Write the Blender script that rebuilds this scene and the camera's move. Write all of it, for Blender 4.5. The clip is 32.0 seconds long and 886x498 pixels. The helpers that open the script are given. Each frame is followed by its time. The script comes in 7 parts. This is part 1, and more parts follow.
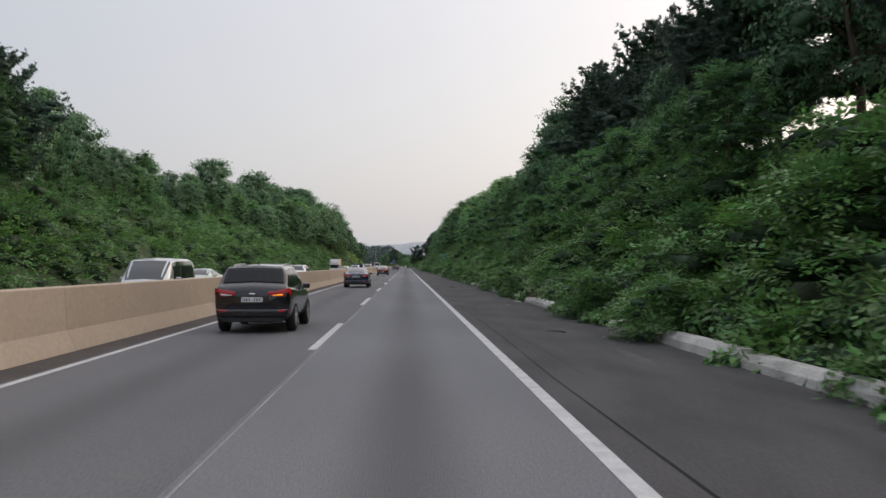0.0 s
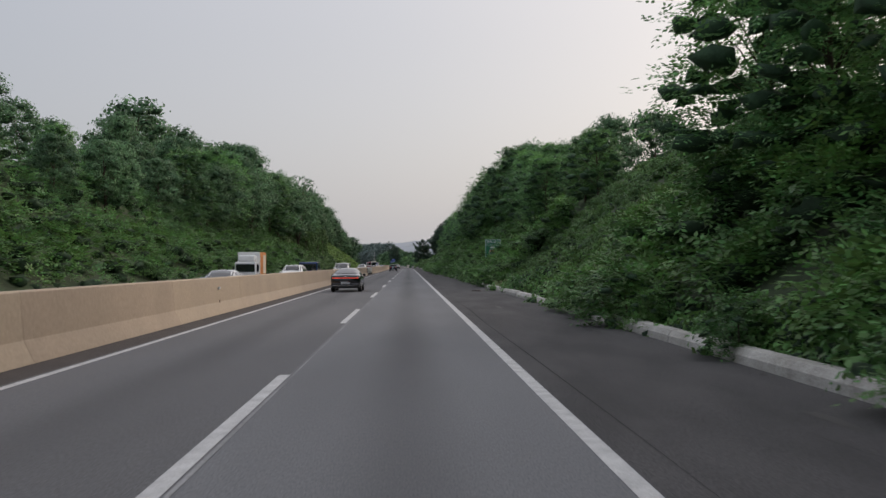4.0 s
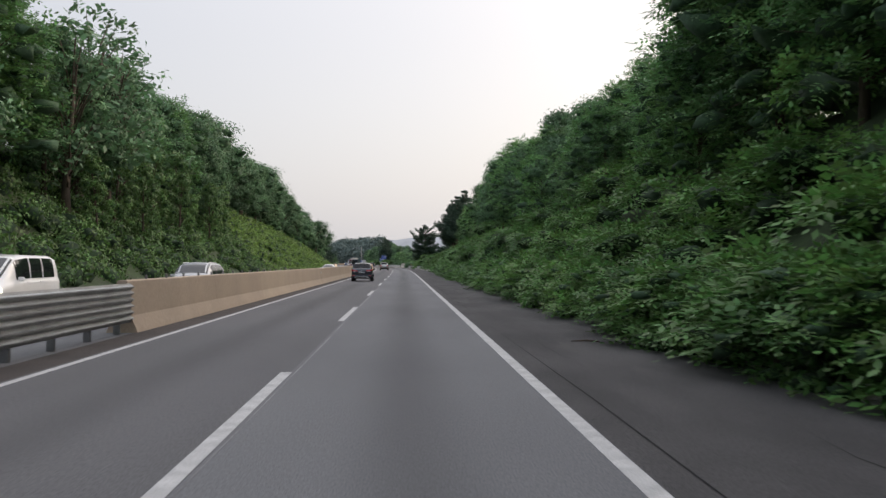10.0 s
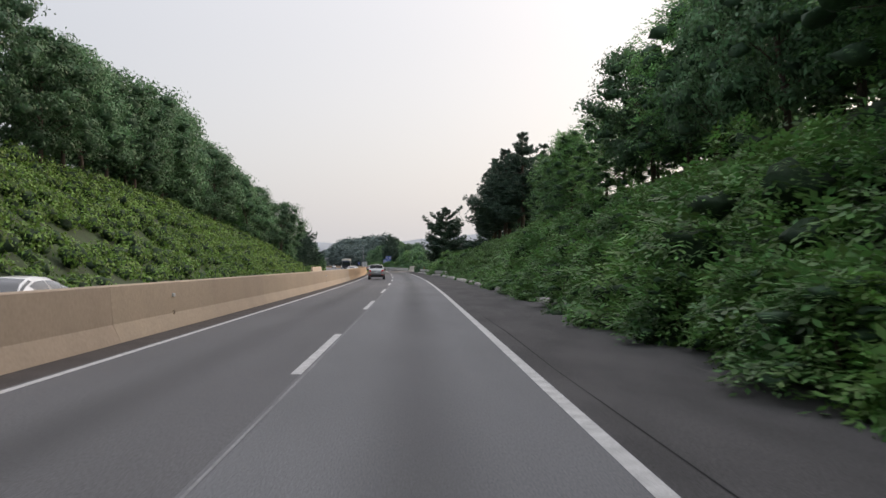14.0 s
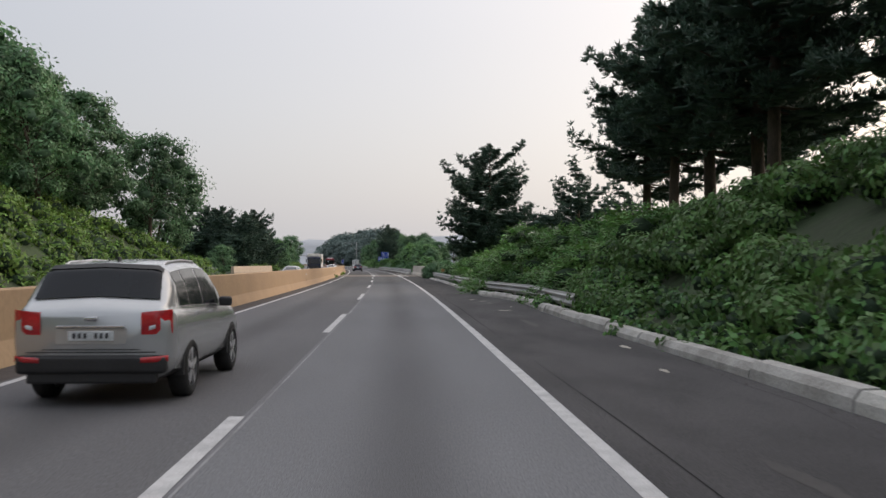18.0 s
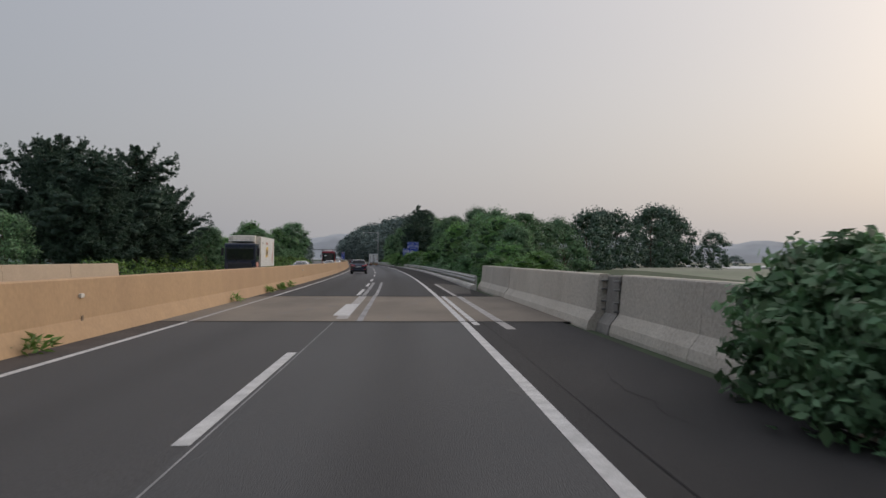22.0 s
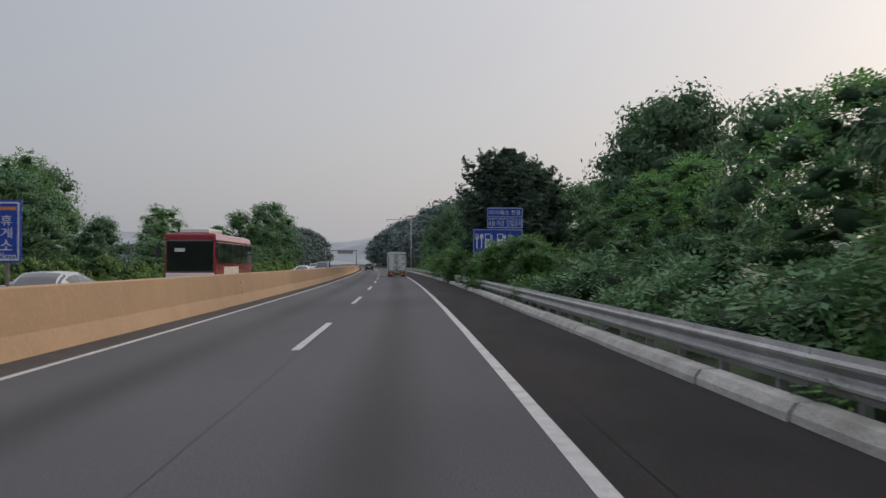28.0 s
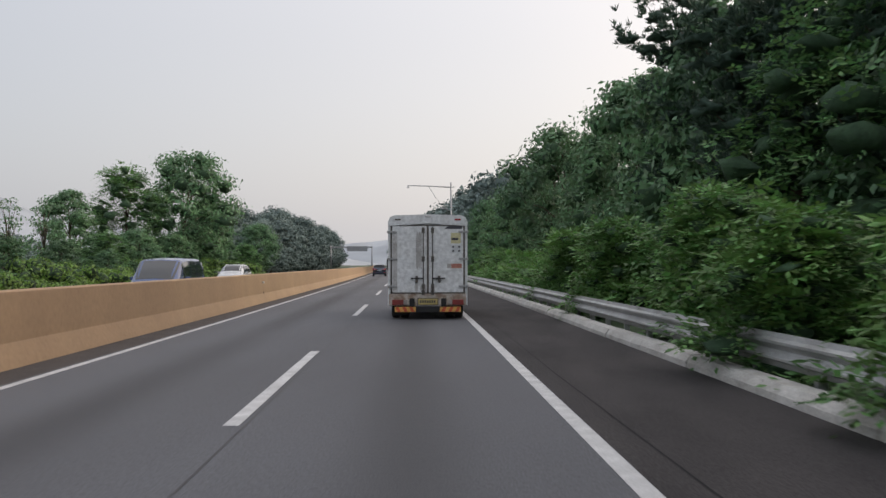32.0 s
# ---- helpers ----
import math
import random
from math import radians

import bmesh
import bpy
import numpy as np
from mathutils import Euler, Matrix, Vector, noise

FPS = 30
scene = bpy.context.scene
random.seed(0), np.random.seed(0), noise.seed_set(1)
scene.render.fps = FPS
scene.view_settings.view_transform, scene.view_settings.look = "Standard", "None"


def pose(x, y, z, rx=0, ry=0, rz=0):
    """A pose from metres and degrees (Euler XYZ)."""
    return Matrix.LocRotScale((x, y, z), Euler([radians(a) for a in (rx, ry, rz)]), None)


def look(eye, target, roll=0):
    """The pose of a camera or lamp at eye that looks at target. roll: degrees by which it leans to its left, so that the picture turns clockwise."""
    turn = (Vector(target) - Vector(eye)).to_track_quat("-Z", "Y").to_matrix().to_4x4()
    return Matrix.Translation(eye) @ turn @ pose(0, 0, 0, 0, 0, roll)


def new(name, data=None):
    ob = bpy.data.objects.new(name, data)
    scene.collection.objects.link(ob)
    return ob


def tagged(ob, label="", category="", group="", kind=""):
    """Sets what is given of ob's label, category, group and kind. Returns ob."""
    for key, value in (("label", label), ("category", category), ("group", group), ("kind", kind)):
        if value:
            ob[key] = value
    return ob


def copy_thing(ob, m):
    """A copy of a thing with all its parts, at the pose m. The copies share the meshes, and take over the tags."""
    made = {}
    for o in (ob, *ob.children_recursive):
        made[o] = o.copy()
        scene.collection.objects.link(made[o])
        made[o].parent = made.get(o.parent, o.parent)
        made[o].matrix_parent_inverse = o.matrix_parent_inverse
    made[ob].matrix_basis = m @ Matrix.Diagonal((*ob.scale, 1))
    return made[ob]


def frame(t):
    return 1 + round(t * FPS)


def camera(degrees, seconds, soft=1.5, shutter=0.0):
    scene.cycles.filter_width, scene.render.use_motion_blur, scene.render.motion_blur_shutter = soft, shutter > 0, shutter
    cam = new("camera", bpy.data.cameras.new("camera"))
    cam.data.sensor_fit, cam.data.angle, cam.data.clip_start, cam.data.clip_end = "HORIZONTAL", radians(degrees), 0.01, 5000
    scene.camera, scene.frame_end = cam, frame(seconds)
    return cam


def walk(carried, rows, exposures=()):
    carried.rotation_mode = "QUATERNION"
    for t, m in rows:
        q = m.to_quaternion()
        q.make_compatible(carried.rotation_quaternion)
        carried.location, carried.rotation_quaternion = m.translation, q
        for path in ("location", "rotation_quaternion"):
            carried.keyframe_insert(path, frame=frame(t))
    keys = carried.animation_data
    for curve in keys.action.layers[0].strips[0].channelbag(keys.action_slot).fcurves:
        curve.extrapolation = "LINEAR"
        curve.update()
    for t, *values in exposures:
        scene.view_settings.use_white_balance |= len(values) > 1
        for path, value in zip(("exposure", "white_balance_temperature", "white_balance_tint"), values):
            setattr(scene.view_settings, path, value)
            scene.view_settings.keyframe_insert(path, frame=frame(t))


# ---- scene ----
# The plan is drawn straight: x across the road, s along it. The road itself bends gently to the left from s = 330 on;
# everything is laid along that line at the end of the file. X = 0 is the dashed line, the slow lane lies to the right of it.
LINE_S = np.arange(-600.0, 3400.0, 1.0)
LINE_K = np.interp(LINE_S, [0, 325, 370, 400, 640, 700, 780, 1150, 1300], [0, 0, 2.4e-4, 3.2e-4, 3.2e-4, 2.5e-4, 1.3e-4, 1.3e-4, 0])
LINE_A = np.cumsum(LINE_K)                                   # heading, to the left, in radians
LINE_X, LINE_Y = -np.cumsum(np.sin(LINE_A)), LINE_S[0] + np.cumsum(np.cos(LINE_A))


def place(s, x):
    """World x and y of the plan's point x across, s along; far out the rows stay parallel."""
    s, x = np.asarray(s, float), np.asarray(x, float)
    a = np.interp(s, LINE_S, LINE_A)
    near = np.clip(x, -250.0, 250.0)
    far = x - near
    return (np.interp(s, LINE_S, LINE_X) + near * np.cos(a) + far * math.cos(0.06),
            np.interp(s, LINE_S, LINE_Y) + near * np.sin(a) + far * math.sin(0.06))


def heading(s):
    """Degrees by which the road has turned to the left at s."""
    return math.degrees(float(np.interp(s, LINE_S, LINE_A)))


cam = camera(52.4, 32.0, soft=1.5, shutter=0.1)
CAM_H = 1.67
# seconds, x, distance along the road, yaw, pitch, roll
ROWS = [
    (0, 1.85, -17.83, -2.35, 1.03, 0.04), (1, 1.83, 6.07, -2.16, 0.86, -0.10), (2, 1.75, 29.69, -2.01, 0.90, -0.14), (5,
    1.93, 96.42, -2.26, 0.97, -0.41), (6, 1.83, 119.15, -2.15, 0.89, -0.14), (7, 1.78, 141.54, -2.07, 0.83, 0.08), (8,
    1.80, 164.82, -2.09, 0.90, 0.21), (9, 1.78, 189.66, -2.31, 0.90, 0.26), (10, 1.77, 214.20, -2.54, 0.87, 0.00), (11,
    1.93, 237.53, -2.28, 0.85, -0.25), (12, 1.93, 260.15, -2.26, 0.91, -0.33), (13, 1.91, 283.27, -2.06, 0.97, -0.21),
    (14, 1.79, 306.14, -1.95, 0.99, -0.33), (17, 1.77, 375.09, -2.73, 0.82, 0.08), (18, 1.79, 398.09, -2.52, 0.94, 0.05),
    (19, 1.78, 421.39, -2.39, 1.03, 0.31), (20, 1.88, 444.63, -2.52, 1.08, 0.10), (21, 1.94, 468.00, -2.46, 1.12, 0.34),
    (22, 2.00, 491.90, -2.25, 0.67, 0.24), (23, 2.00, 514.78, -2.62, 1.09, 0.24), (24, 2.20, 536.64, -2.21, 0.62, -0.17),
    (27, 2.08, 599.12, -2.41, 1.00, 0.36), (28, 2.16, 622.61, -2.06, 0.93, 0.06), (29, 2.20, 644.46, -1.82, 0.77, -0.41),
    (30, 2.07, 664.63, -1.84, 0.79, -0.55), (31, 1.98, 686.74, -1.94, 0.85, 0.12), (32, 1.91, 710.61, -1.69, 0.97, -0.12)]
walk(cam, [(t, pose(*map(float, place(s, x)), CAM_H, 90 + p, -r, y + heading(s))) for t, x, s, y, p, r in ROWS],
     exposures=[(t, e, k, 13) for t, e, k in (
         (0, 0.1, 6500), (2, 0.02, 6500), (5, -0.22, 6450), (7, 0.2, 6500), (9, 0.3, 6550), (11, 0.27, 6550), (13, 0.28, 6600), (14, 0.25, 6600), (15.5, 0.1, 6550), (17, 0.02, 6550), (18, 0.12, 6550), (19, 0.0, 6550),
         (20, -0.5, 6500), (20.5, -0.12, 6500), (21, 0.22, 6500), (21.5, -0.12, 6500), (22, -0.46, 6450), (22.5, -0.6, 6500), (23.2, -0.65, 6450), (24.2, -0.72, 6250), (24.6, -0.78, 6250), (27, -0.24, 6450), (28, -0.31, 6450), (29, -0.16, 6450), (30, -0.22, 6450), (31, 0.08, 6600), (32, 0.22, 6650))])

# ---- light: hazy overcast morning, the sun behind thin cloud ahead and to the right ----
SUN_AZ, SUN_EL = radians(59), radians(24)          # azimuth from +Y towards +X
sun_dir = Vector((math.sin(SUN_AZ) * math.cos(SUN_EL), math.cos(SUN_AZ) * math.cos(SUN_EL), math.sin(SUN_EL)))
world = bpy.data.worlds.new("world")
scene.world = world
world.use_nodes = True
wn, wl = world.node_tree.nodes, world.node_tree.links
wn.clear()
w_out = wn.new("ShaderNodeOutputWorld")
w_sky = wn.new("ShaderNodeTexSky")
w_sky.sky_type = "NISHITA"
w_sky.sun_disc = False
w_sky.sun_elevation, w_sky.sun_rotation = SUN_EL, SUN_AZ
w_sky.dust_density, w_sky.air_density = 6.0, 1.2
w_bg1 = wn.new("ShaderNodeBackground")
w_bg1.inputs["Strength"].default_value = 0.05
wl.new(w_sky.outputs[0], w_bg1.inputs[0])
# cloud veil: paler towards the sun and the horizon, cooler away from it
w_tc = wn.new("ShaderNodeTexCoord")
w_dot = wn.new("ShaderNodeVectorMath")
w_dot.operation = "DOT_PRODUCT"
w_dot.inputs[1].default_value = sun_dir
wl.new(w_tc.outputs["Generated"], w_dot.inputs[0])
w_ramp = wn.new("ShaderNodeValToRGB")
wl.new(w_dot.outputs["Value"], w_ramp.inputs[0])
for e, (pos, col) in zip([w_ramp.color_ramp.elements[0], w_ramp.color_ramp.elements[1]],
                         [(0.0, (0.45, 0.475, 0.515, 1)), (1.0, (0.90, 0.82, 0.76, 1))]):
    e.position, e.color = pos, col
e = w_ramp.color_ramp.elements.new(0.55)
e.color = (0.635, 0.63, 0.64, 1)
e = w_ramp.color_ramp.elements.new(0.8)
e.color = (0.77, 0.735, 0.715, 1)
w_bg2 = wn.new("ShaderNodeBackground")
w_sep = wn.new("ShaderNodeSeparateXYZ")
wl.new(w_tc.outputs["Generated"], w_sep.inputs[0])
w_zen = wn.new("ShaderNodeMapRange")          # an overcast sky is brightest overhead
w_zen.interpolation_type = "SMOOTHSTEP"
for key, value in (("From Min", 0.22), ("From Max", 1.0), ("To Min", 0.87), ("To Max", 1.85)):
    w_zen.inputs[key].default_value = value
wl.new(w_sep.outputs["Z"], w_zen.inputs["Value"])
w_bg2.inputs["Strength"].default_value = 1.0
wl.new(w_zen.outputs[0], w_bg2.inputs["Strength"])
wl.new(w_ramp.outputs[0], w_bg2.inputs[0])
w_add = wn.new("ShaderNodeAddShader")
wl.new(w_bg1.outputs[0], w_add.inputs[0])
wl.new(w_bg2.outputs[0], w_add.inputs[1])
wl.new(w_add.outputs[0], w_out.inputs[0])
sun = new("sun", bpy.data.lights.new("sun", "SUN"))
sun.data.energy, sun.data.angle, sun.data.color = 0.6, radians(20), (1.0, 0.94, 0.86)
sun.matrix_world = look((0, 0, 60), Vector((0, 0, 60)) - sun_dir)


# ---- materials ----
def mat(name, colour, rough=0.6, metal=0.0, second=None, scale=4.0, mix=0.5, fine=40.0, bump=0.0, bump_scale=None,
        islands=0.0, objects=0.0, translucent=0.0, emit=0.0, stretch=(1, 1, 1), coat=0.0, spec=0.5, contrast=0.18, grain=0.2):
    """A node material: base colour varied by a coarse and a fine noise, with relief."""
    m = bpy.data.materials.new(name)
    m.use_nodes = True
    n, l = m.node_tree.nodes, m.node_tree.links
    b = n["Principled BSDF"]
    b.inputs["Roughness"].default_value, b.inputs["Metallic"].default_value = rough, metal
    b.inputs["Coat Weight"].default_value = coat
    b.inputs["Specular IOR Level"].default_value = spec
    second = second or tuple(c * 0.72 for c in colour)
    tc, mp = n.new("ShaderNodeTexCoord"), n.new("ShaderNodeMapping")
    mp.inputs["Scale"].default_value = stretch
    geo = n.new("ShaderNodeNewGeometry")
    l.new(geo.outputs["Position"], mp.inputs[0])
    coarse, finen = n.new("ShaderNodeTexNoise"), n.new("ShaderNodeTexNoise")
    coarse.inputs["Scale"].default_value, coarse.inputs["Detail"].default_value = scale, 5
    finen.inputs["Scale"].default_value, finen.inputs["Detail"].default_value = fine, 3
    l.new(mp.outputs[0], coarse.inputs["Vector"])
    l.new(mp.outputs[0], finen.inputs["Vector"])
    ramp = n.new("ShaderNodeMapRange")
    ramp.inputs["From Min"].default_value, ramp.inputs["From Max"].default_value = 0.5 - contrast, 0.5 + contrast
    l.new(coarse.outputs[0], ramp.inputs["Value"])
    c1 = n.new("ShaderNodeMix")
    c1.data_type = "RGBA"
    c1.inputs["A"].default_value, c1.inputs["B"].default_value = (*colour, 1), (*second, 1)
    sc = n.new("ShaderNodeMath")
    sc.operation = "MULTIPLY"
    sc.inputs[1].default_value = mix * 2 if mix < 0.5 else 1.0
    l.new(ramp.outputs[0], sc.inputs[0])
    l.new(sc.outputs[0], c1.inputs["Factor"])
    hsv = n.new("ShaderNodeHueSaturation")
    l.new(c1.outputs["Result"], hsv.inputs["Color"])
    val = n.new("ShaderNodeMapRange")
    val.inputs["To Min"].default_value, val.inputs["To Max"].default_value = 1 - grain, 1 + grain
    val.inputs["From Min"].default_value, val.inputs["From Max"].default_value = 0.3, 0.7
    l.new(finen.outputs[0], val.inputs["Value"])
    value = val.outputs[0]
    for amount, source in ((islands, "Random Per Island"), (objects, "Random")):
        if amount:
            r = geo if source == "Random Per Island" else n.new("ShaderNodeObjectInfo")
            rr = n.new("ShaderNodeMapRange")
            rr.inputs["To Min"].default_value, rr.inputs["To Max"].default_value = 1 - amount, 1 + amount
            l.new(r.outputs[source], rr.inputs["Value"])
            mu = n.new("ShaderNodeMath")
            mu.operation = "MULTIPLY"
            l.new(value, mu.inputs[0])
            l.new(rr.outputs[0], mu.inputs[1])
            value = mu.outputs[0]
            hu = n.new("ShaderNodeMapRange")
            hu.inputs["To Min"].default_value, hu.inputs["To Max"].default_value = 0.5 - 0.03 * min(1, amount * 2), 0.5 + 0.02 * min(1, amount * 2)
            l.new(r.outputs[source], hu.inputs["Value"])
            if not hsv.inputs["Hue"].is_linked:
                l.new(hu.outputs[0], hsv.inputs["Hue"])
    l.new(value, hsv.inputs["Value"])
    l.new(hsv.outputs[0], b.inputs["Base Color"])
    if emit:
        l.new(hsv.outputs[0], b.inputs["Emission Color"])
        b.inputs["Emission Strength"].default_value = emit
    if bump:
        bp = n.new("ShaderNodeBump")
        bp.inputs["Strength"].default_value, bp.inputs["Distance"].default_value = min(1.0, bump), 0.03
        src = finen
        if bump_scale:
            src = n.new("ShaderNodeTexNoise")
            src.inputs["Scale"].default_value, src.inputs["Detail"].default_value = bump_scale, 4
            l.new(mp.outputs[0], src.inputs["Vector"])
        l.new(src.outputs[0], bp.inputs["Height"])
        l.new(bp.outputs[0], b.inputs["Normal"])
    if translucent:
        out = n["Material Output"]
        tr, ms = n.new("ShaderNodeBsdfTranslucent"), n.new("ShaderNodeMixShader")
        l.new(hsv.outputs[0], tr.inputs["Color"])
        ms.inputs[0].default_value = translucent
        l.new(b.outputs[0], ms.inputs[1])
        l.new(tr.outputs[0], ms.inputs[2])
        l.new(ms.outputs[0], out.inputs["Surface"])
    return m


def lane_bands(m, centre_list, width, strength, stain=(0.045, 0.045, 0.048)):
    """Darkens a road material along tyre-polished and oil-stained strips that run with the road."""
    n, l = m.node_tree.nodes, m.node_tree.links
    b = n["Principled BSDF"]
    src = b.inputs["Base Color"].links[0].from_socket
    geo, sep, plan = n.new("ShaderNodeNewGeometry"), n.new("ShaderNodeSeparateXYZ"), n.new("ShaderNodeUVMap")
    plan.uv_map = "plan"
    l.new(plan.outputs["UV"], sep.inputs[0])
    wob = n.new("ShaderNodeTexNoise")
    wob.inputs["Scale"].default_value = 0.05
    l.new(geo.outputs["Position"], wob.inputs["Vector"])
    total = None
    for c in centre_list:
        d = n.new("ShaderNodeMath")
        d.operation = "SUBTRACT"
        l.new(sep.outputs["X"], d.inputs[0])
        d.inputs[1].default_value = c
        a = n.new("ShaderNodeMath")
        a.operation = "ABSOLUTE"
        l.new(d.outputs[0], a.inputs[0])
        mr = n.new("ShaderNodeMapRange")
        mr.interpolation_type = "SMOOTHSTEP"
        mr.inputs["From Min"].default_value, mr.inputs["From Max"].default_value = 0.0, width
        mr.inputs["To Min"].default_value, mr.inputs["To Max"].default_value = strength, 0.0
        l.new(a.outputs[0], mr.inputs["Value"])
        if total is None:
            total = mr.outputs[0]
        else:
            ad = n.new("ShaderNodeMath")
            l.new(total, ad.inputs[0])
            l.new(mr.outputs[0], ad.inputs[1])
            total = ad.outputs[0]
    mw = n.new("ShaderNodeMath")
    mw.operation = "MULTIPLY"
    l.new(total, mw.inputs[0])
    l.new(wob.outputs[0], mw.inputs[1])
    mw2 = n.new("ShaderNodeMath")
    mw2.operation = "MULTIPLY"
    mw2.inputs[1].default_value = 2.0
    l.new(mw.outputs[0], mw2.inputs[0])
    mx = n.new("ShaderNodeMix")
    mx.data_type = "RGBA"
    l.new(mw2.outputs[0], mx.inputs["Factor"])
    l.new(src, mx.inputs["A"])
    mx.inputs["B"].default_value = (*stain, 1)
    l.new(mx.outputs["Result"], b.inputs["Base Color"])


def fade_along(m, s0, s1, f0, f1):
    """Shifts a pavement's colour evenly from share f0 at s0 to share f1 at s1 along the road, to set its brightness
    there.
    """
    n, l = m.node_tree.nodes, m.node_tree.links
    b = n["Principled BSDF"]
    src = b.inputs["Base Color"].links[0].from_socket
    plan, sep, mr, mx = n.new("ShaderNodeUVMap"), n.new("ShaderNodeSeparateXYZ"), n.new("ShaderNodeMapRange"), n.new("ShaderNodeVectorMath")
    plan.uv_map = "plan"
    l.new(plan.outputs["UV"], sep.inputs[0])
    mr.interpolation_type = "SMOOTHSTEP"
    for key, value in (("From Min", s0), ("From Max", s1), ("To Min", f0), ("To Max", f1)):
        mr.inputs[key].default_value = value
    l.new(sep.outputs["Y"], mr.inputs["Value"])
    mx.operation = "SCALE"
    l.new(src, mx.inputs[0])
    l.new(mr.outputs[0], mx.inputs["Scale"])
    l.new(mx.outputs[0], b.inputs["Base Color"])


M = {}
M["asphalt"] = mat("asphalt", (0.153, 0.157, 0.165), 0.85, second=(0.120, 0.123, 0.130), scale=0.35, grain=0.28, fine=60, bump=0.5, bump_scale=90, stretch=(1, 0.25, 1))
lane_bands(M["asphalt"], [-1.85, 1.85], 0.85, 0.5)
M["asphalt_opposite"] = mat("opposite_asphalt", (0.150, 0.152, 0.158), 0.85, second=(0.120, 0.122, 0.128), scale=0.35, grain=0.28, fine=60, bump=0.5, bump_scale=90, stretch=(1, 0.25, 1))
M["asphalt_left"] = mat("fast_lane_asphalt", (0.117, 0.117, 0.122), 0.88, second=(0.093, 0.093, 0.097), scale=0.4, fine=60, bump=0.6, bump_scale=80, stretch=(1, 0.2, 1), grain=0.28)
lane_bands(M["asphalt_left"], [-1.85], 0.8, 0.45)
M["asphalt_new"] = mat("asphalt_new", (0.074, 0.076, 0.084), 0.85, grain=0.28, second=(0.057, 0.058, 0.064), scale=0.3, fine=55, bump=0.5, bump_scale=90, stretch=(1, 0.25, 1))
lane_bands(M["asphalt_new"], [-1.85, 1.85], 0.85, 0.7, (0.030, 0.030, 0.033))
# brightness shifts along the road, put into the pavement colours
fade_along(M["asphalt"], 425, 498, 1.0, 0.36)
fade_along(M["asphalt_left"], 425, 498, 1.0, 0.42)
fade_along(M["asphalt_new"], 548, 602, 0.28, 1.0)
fade_along(M["asphalt_new"], 640, 705, 1.0, 1.25)
M["shoulder"] = mat("shoulder_asphalt", (0.063, 0.060, 0.062), 0.9, second=(0.036, 0.0345, 0.036), contrast=0.13, grain=0.4, scale=0.8, fine=45, bump=0.6, bump_scale=70, stretch=(1, 0.3, 1))
fade_along(M["shoulder"], 432, 480, 1.0, 0.27)
M["shoulder_dark"] = mat("dark_shoulder_asphalt", (0.026, 0.0235, 0.0235), 0.92, spec=0.25, second=(0.016, 0.0145, 0.0148), contrast=0.13, grain=0.4, scale=0.9, fine=45, bump=0.6, bump_scale=70, stretch=(1, 0.3, 1))
fade_along(M["shoulder_dark"], 640, 700, 0.9, 1.8)
M["deck"] = mat("deck_concrete", (0.21, 0.18, 0.145), 0.9, spec=0.3, second=(0.115, 0.10, 0.085), scale=0.5, fine=30, bump=0.4, stretch=(1, 0.35, 1), mix=0.6, contrast=0.25)
M["paint"] = mat("road_paint", (0.52, 0.52, 0.515), 0.7, second=(0.36, 0.36, 0.36), scale=3, fine=60, bump=0.2)
M["old_paint"] = mat("worn_road_paint", (0.36, 0.35, 0.34), 0.8, second=(0.22, 0.21, 0.2), scale=2, fine=40)
M["sealant"] = mat("joint_sealant", (0.020, 0.020, 0.021), 0.95, spec=0.2)
M["seam"] = mat("seam_line", (0.27, 0.27, 0.275), 0.85, second=(0.15, 0.15, 0.155), scale=1.2, fine=30, stretch=(1, 0.4, 1))
M["tan"] = mat("tan_concrete", (0.42, 0.335, 0.25), 0.85, second=(0.365, 0.295, 0.222), scale=0.7, fine=16, bump=0.2, stretch=(1, 1, 0.6), objects=0.05, grain=0.10, contrast=0.25)
M["ochre"] = mat("ochre_concrete", (0.39, 0.265, 0.155), 0.85, second=(0.335, 0.226, 0.134), scale=0.7, fine=14, bump=0.2, stretch=(1, 1, 0.6), objects=0.05, grain=0.10, contrast=0.25)
M["stain"] = mat("rain_stain", (0.2, 0.15, 0.11), 0.9)
M["concrete"] = mat("kerb_concrete", (0.50, 0.49, 0.465), 0.9, second=(0.26, 0.25, 0.225), scale=1.3, fine=25, bump=0.5, objects=0.12, contrast=0.25)
M["parapet"] = mat("parapet_concrete", (0.46, 0.43, 0.375), 0.9, second=(0.36, 0.33, 0.285), scale=0.6, fine=18, bump=0.3, stretch=(1, 1, 0.8), objects=0.05, contrast=0.25)
M["joint_dark"] = mat("joint_filler", (0.21, 0.20, 0.185), 0.9, second=(0.14, 0.135, 0.125), scale=2, fine=20)
M["steel"] = mat("galvanised_steel", (0.40, 0.41, 0.41), 0.5, 0.55, second=(0.26, 0.26, 0.255), scale=1.5, fine=25, contrast=0.25)
M["dark_steel"] = mat("weathered_steel", (0.2, 0.2, 0.2), 0.6, 0.4)
M["soil"] = mat("undergrowth_soil", (0.034, 0.062, 0.020), 0.95, second=(0.026, 0.036, 0.016), scale=0.5, fine=6, bump=1.0, bump_scale=3)
# field colour made paler to stand for haze over the low land
M["field"] = mat("field", (0.13, 0.155, 0.105), 0.95, second=(0.18, 0.185, 0.15), scale=0.02, fine=0.5)
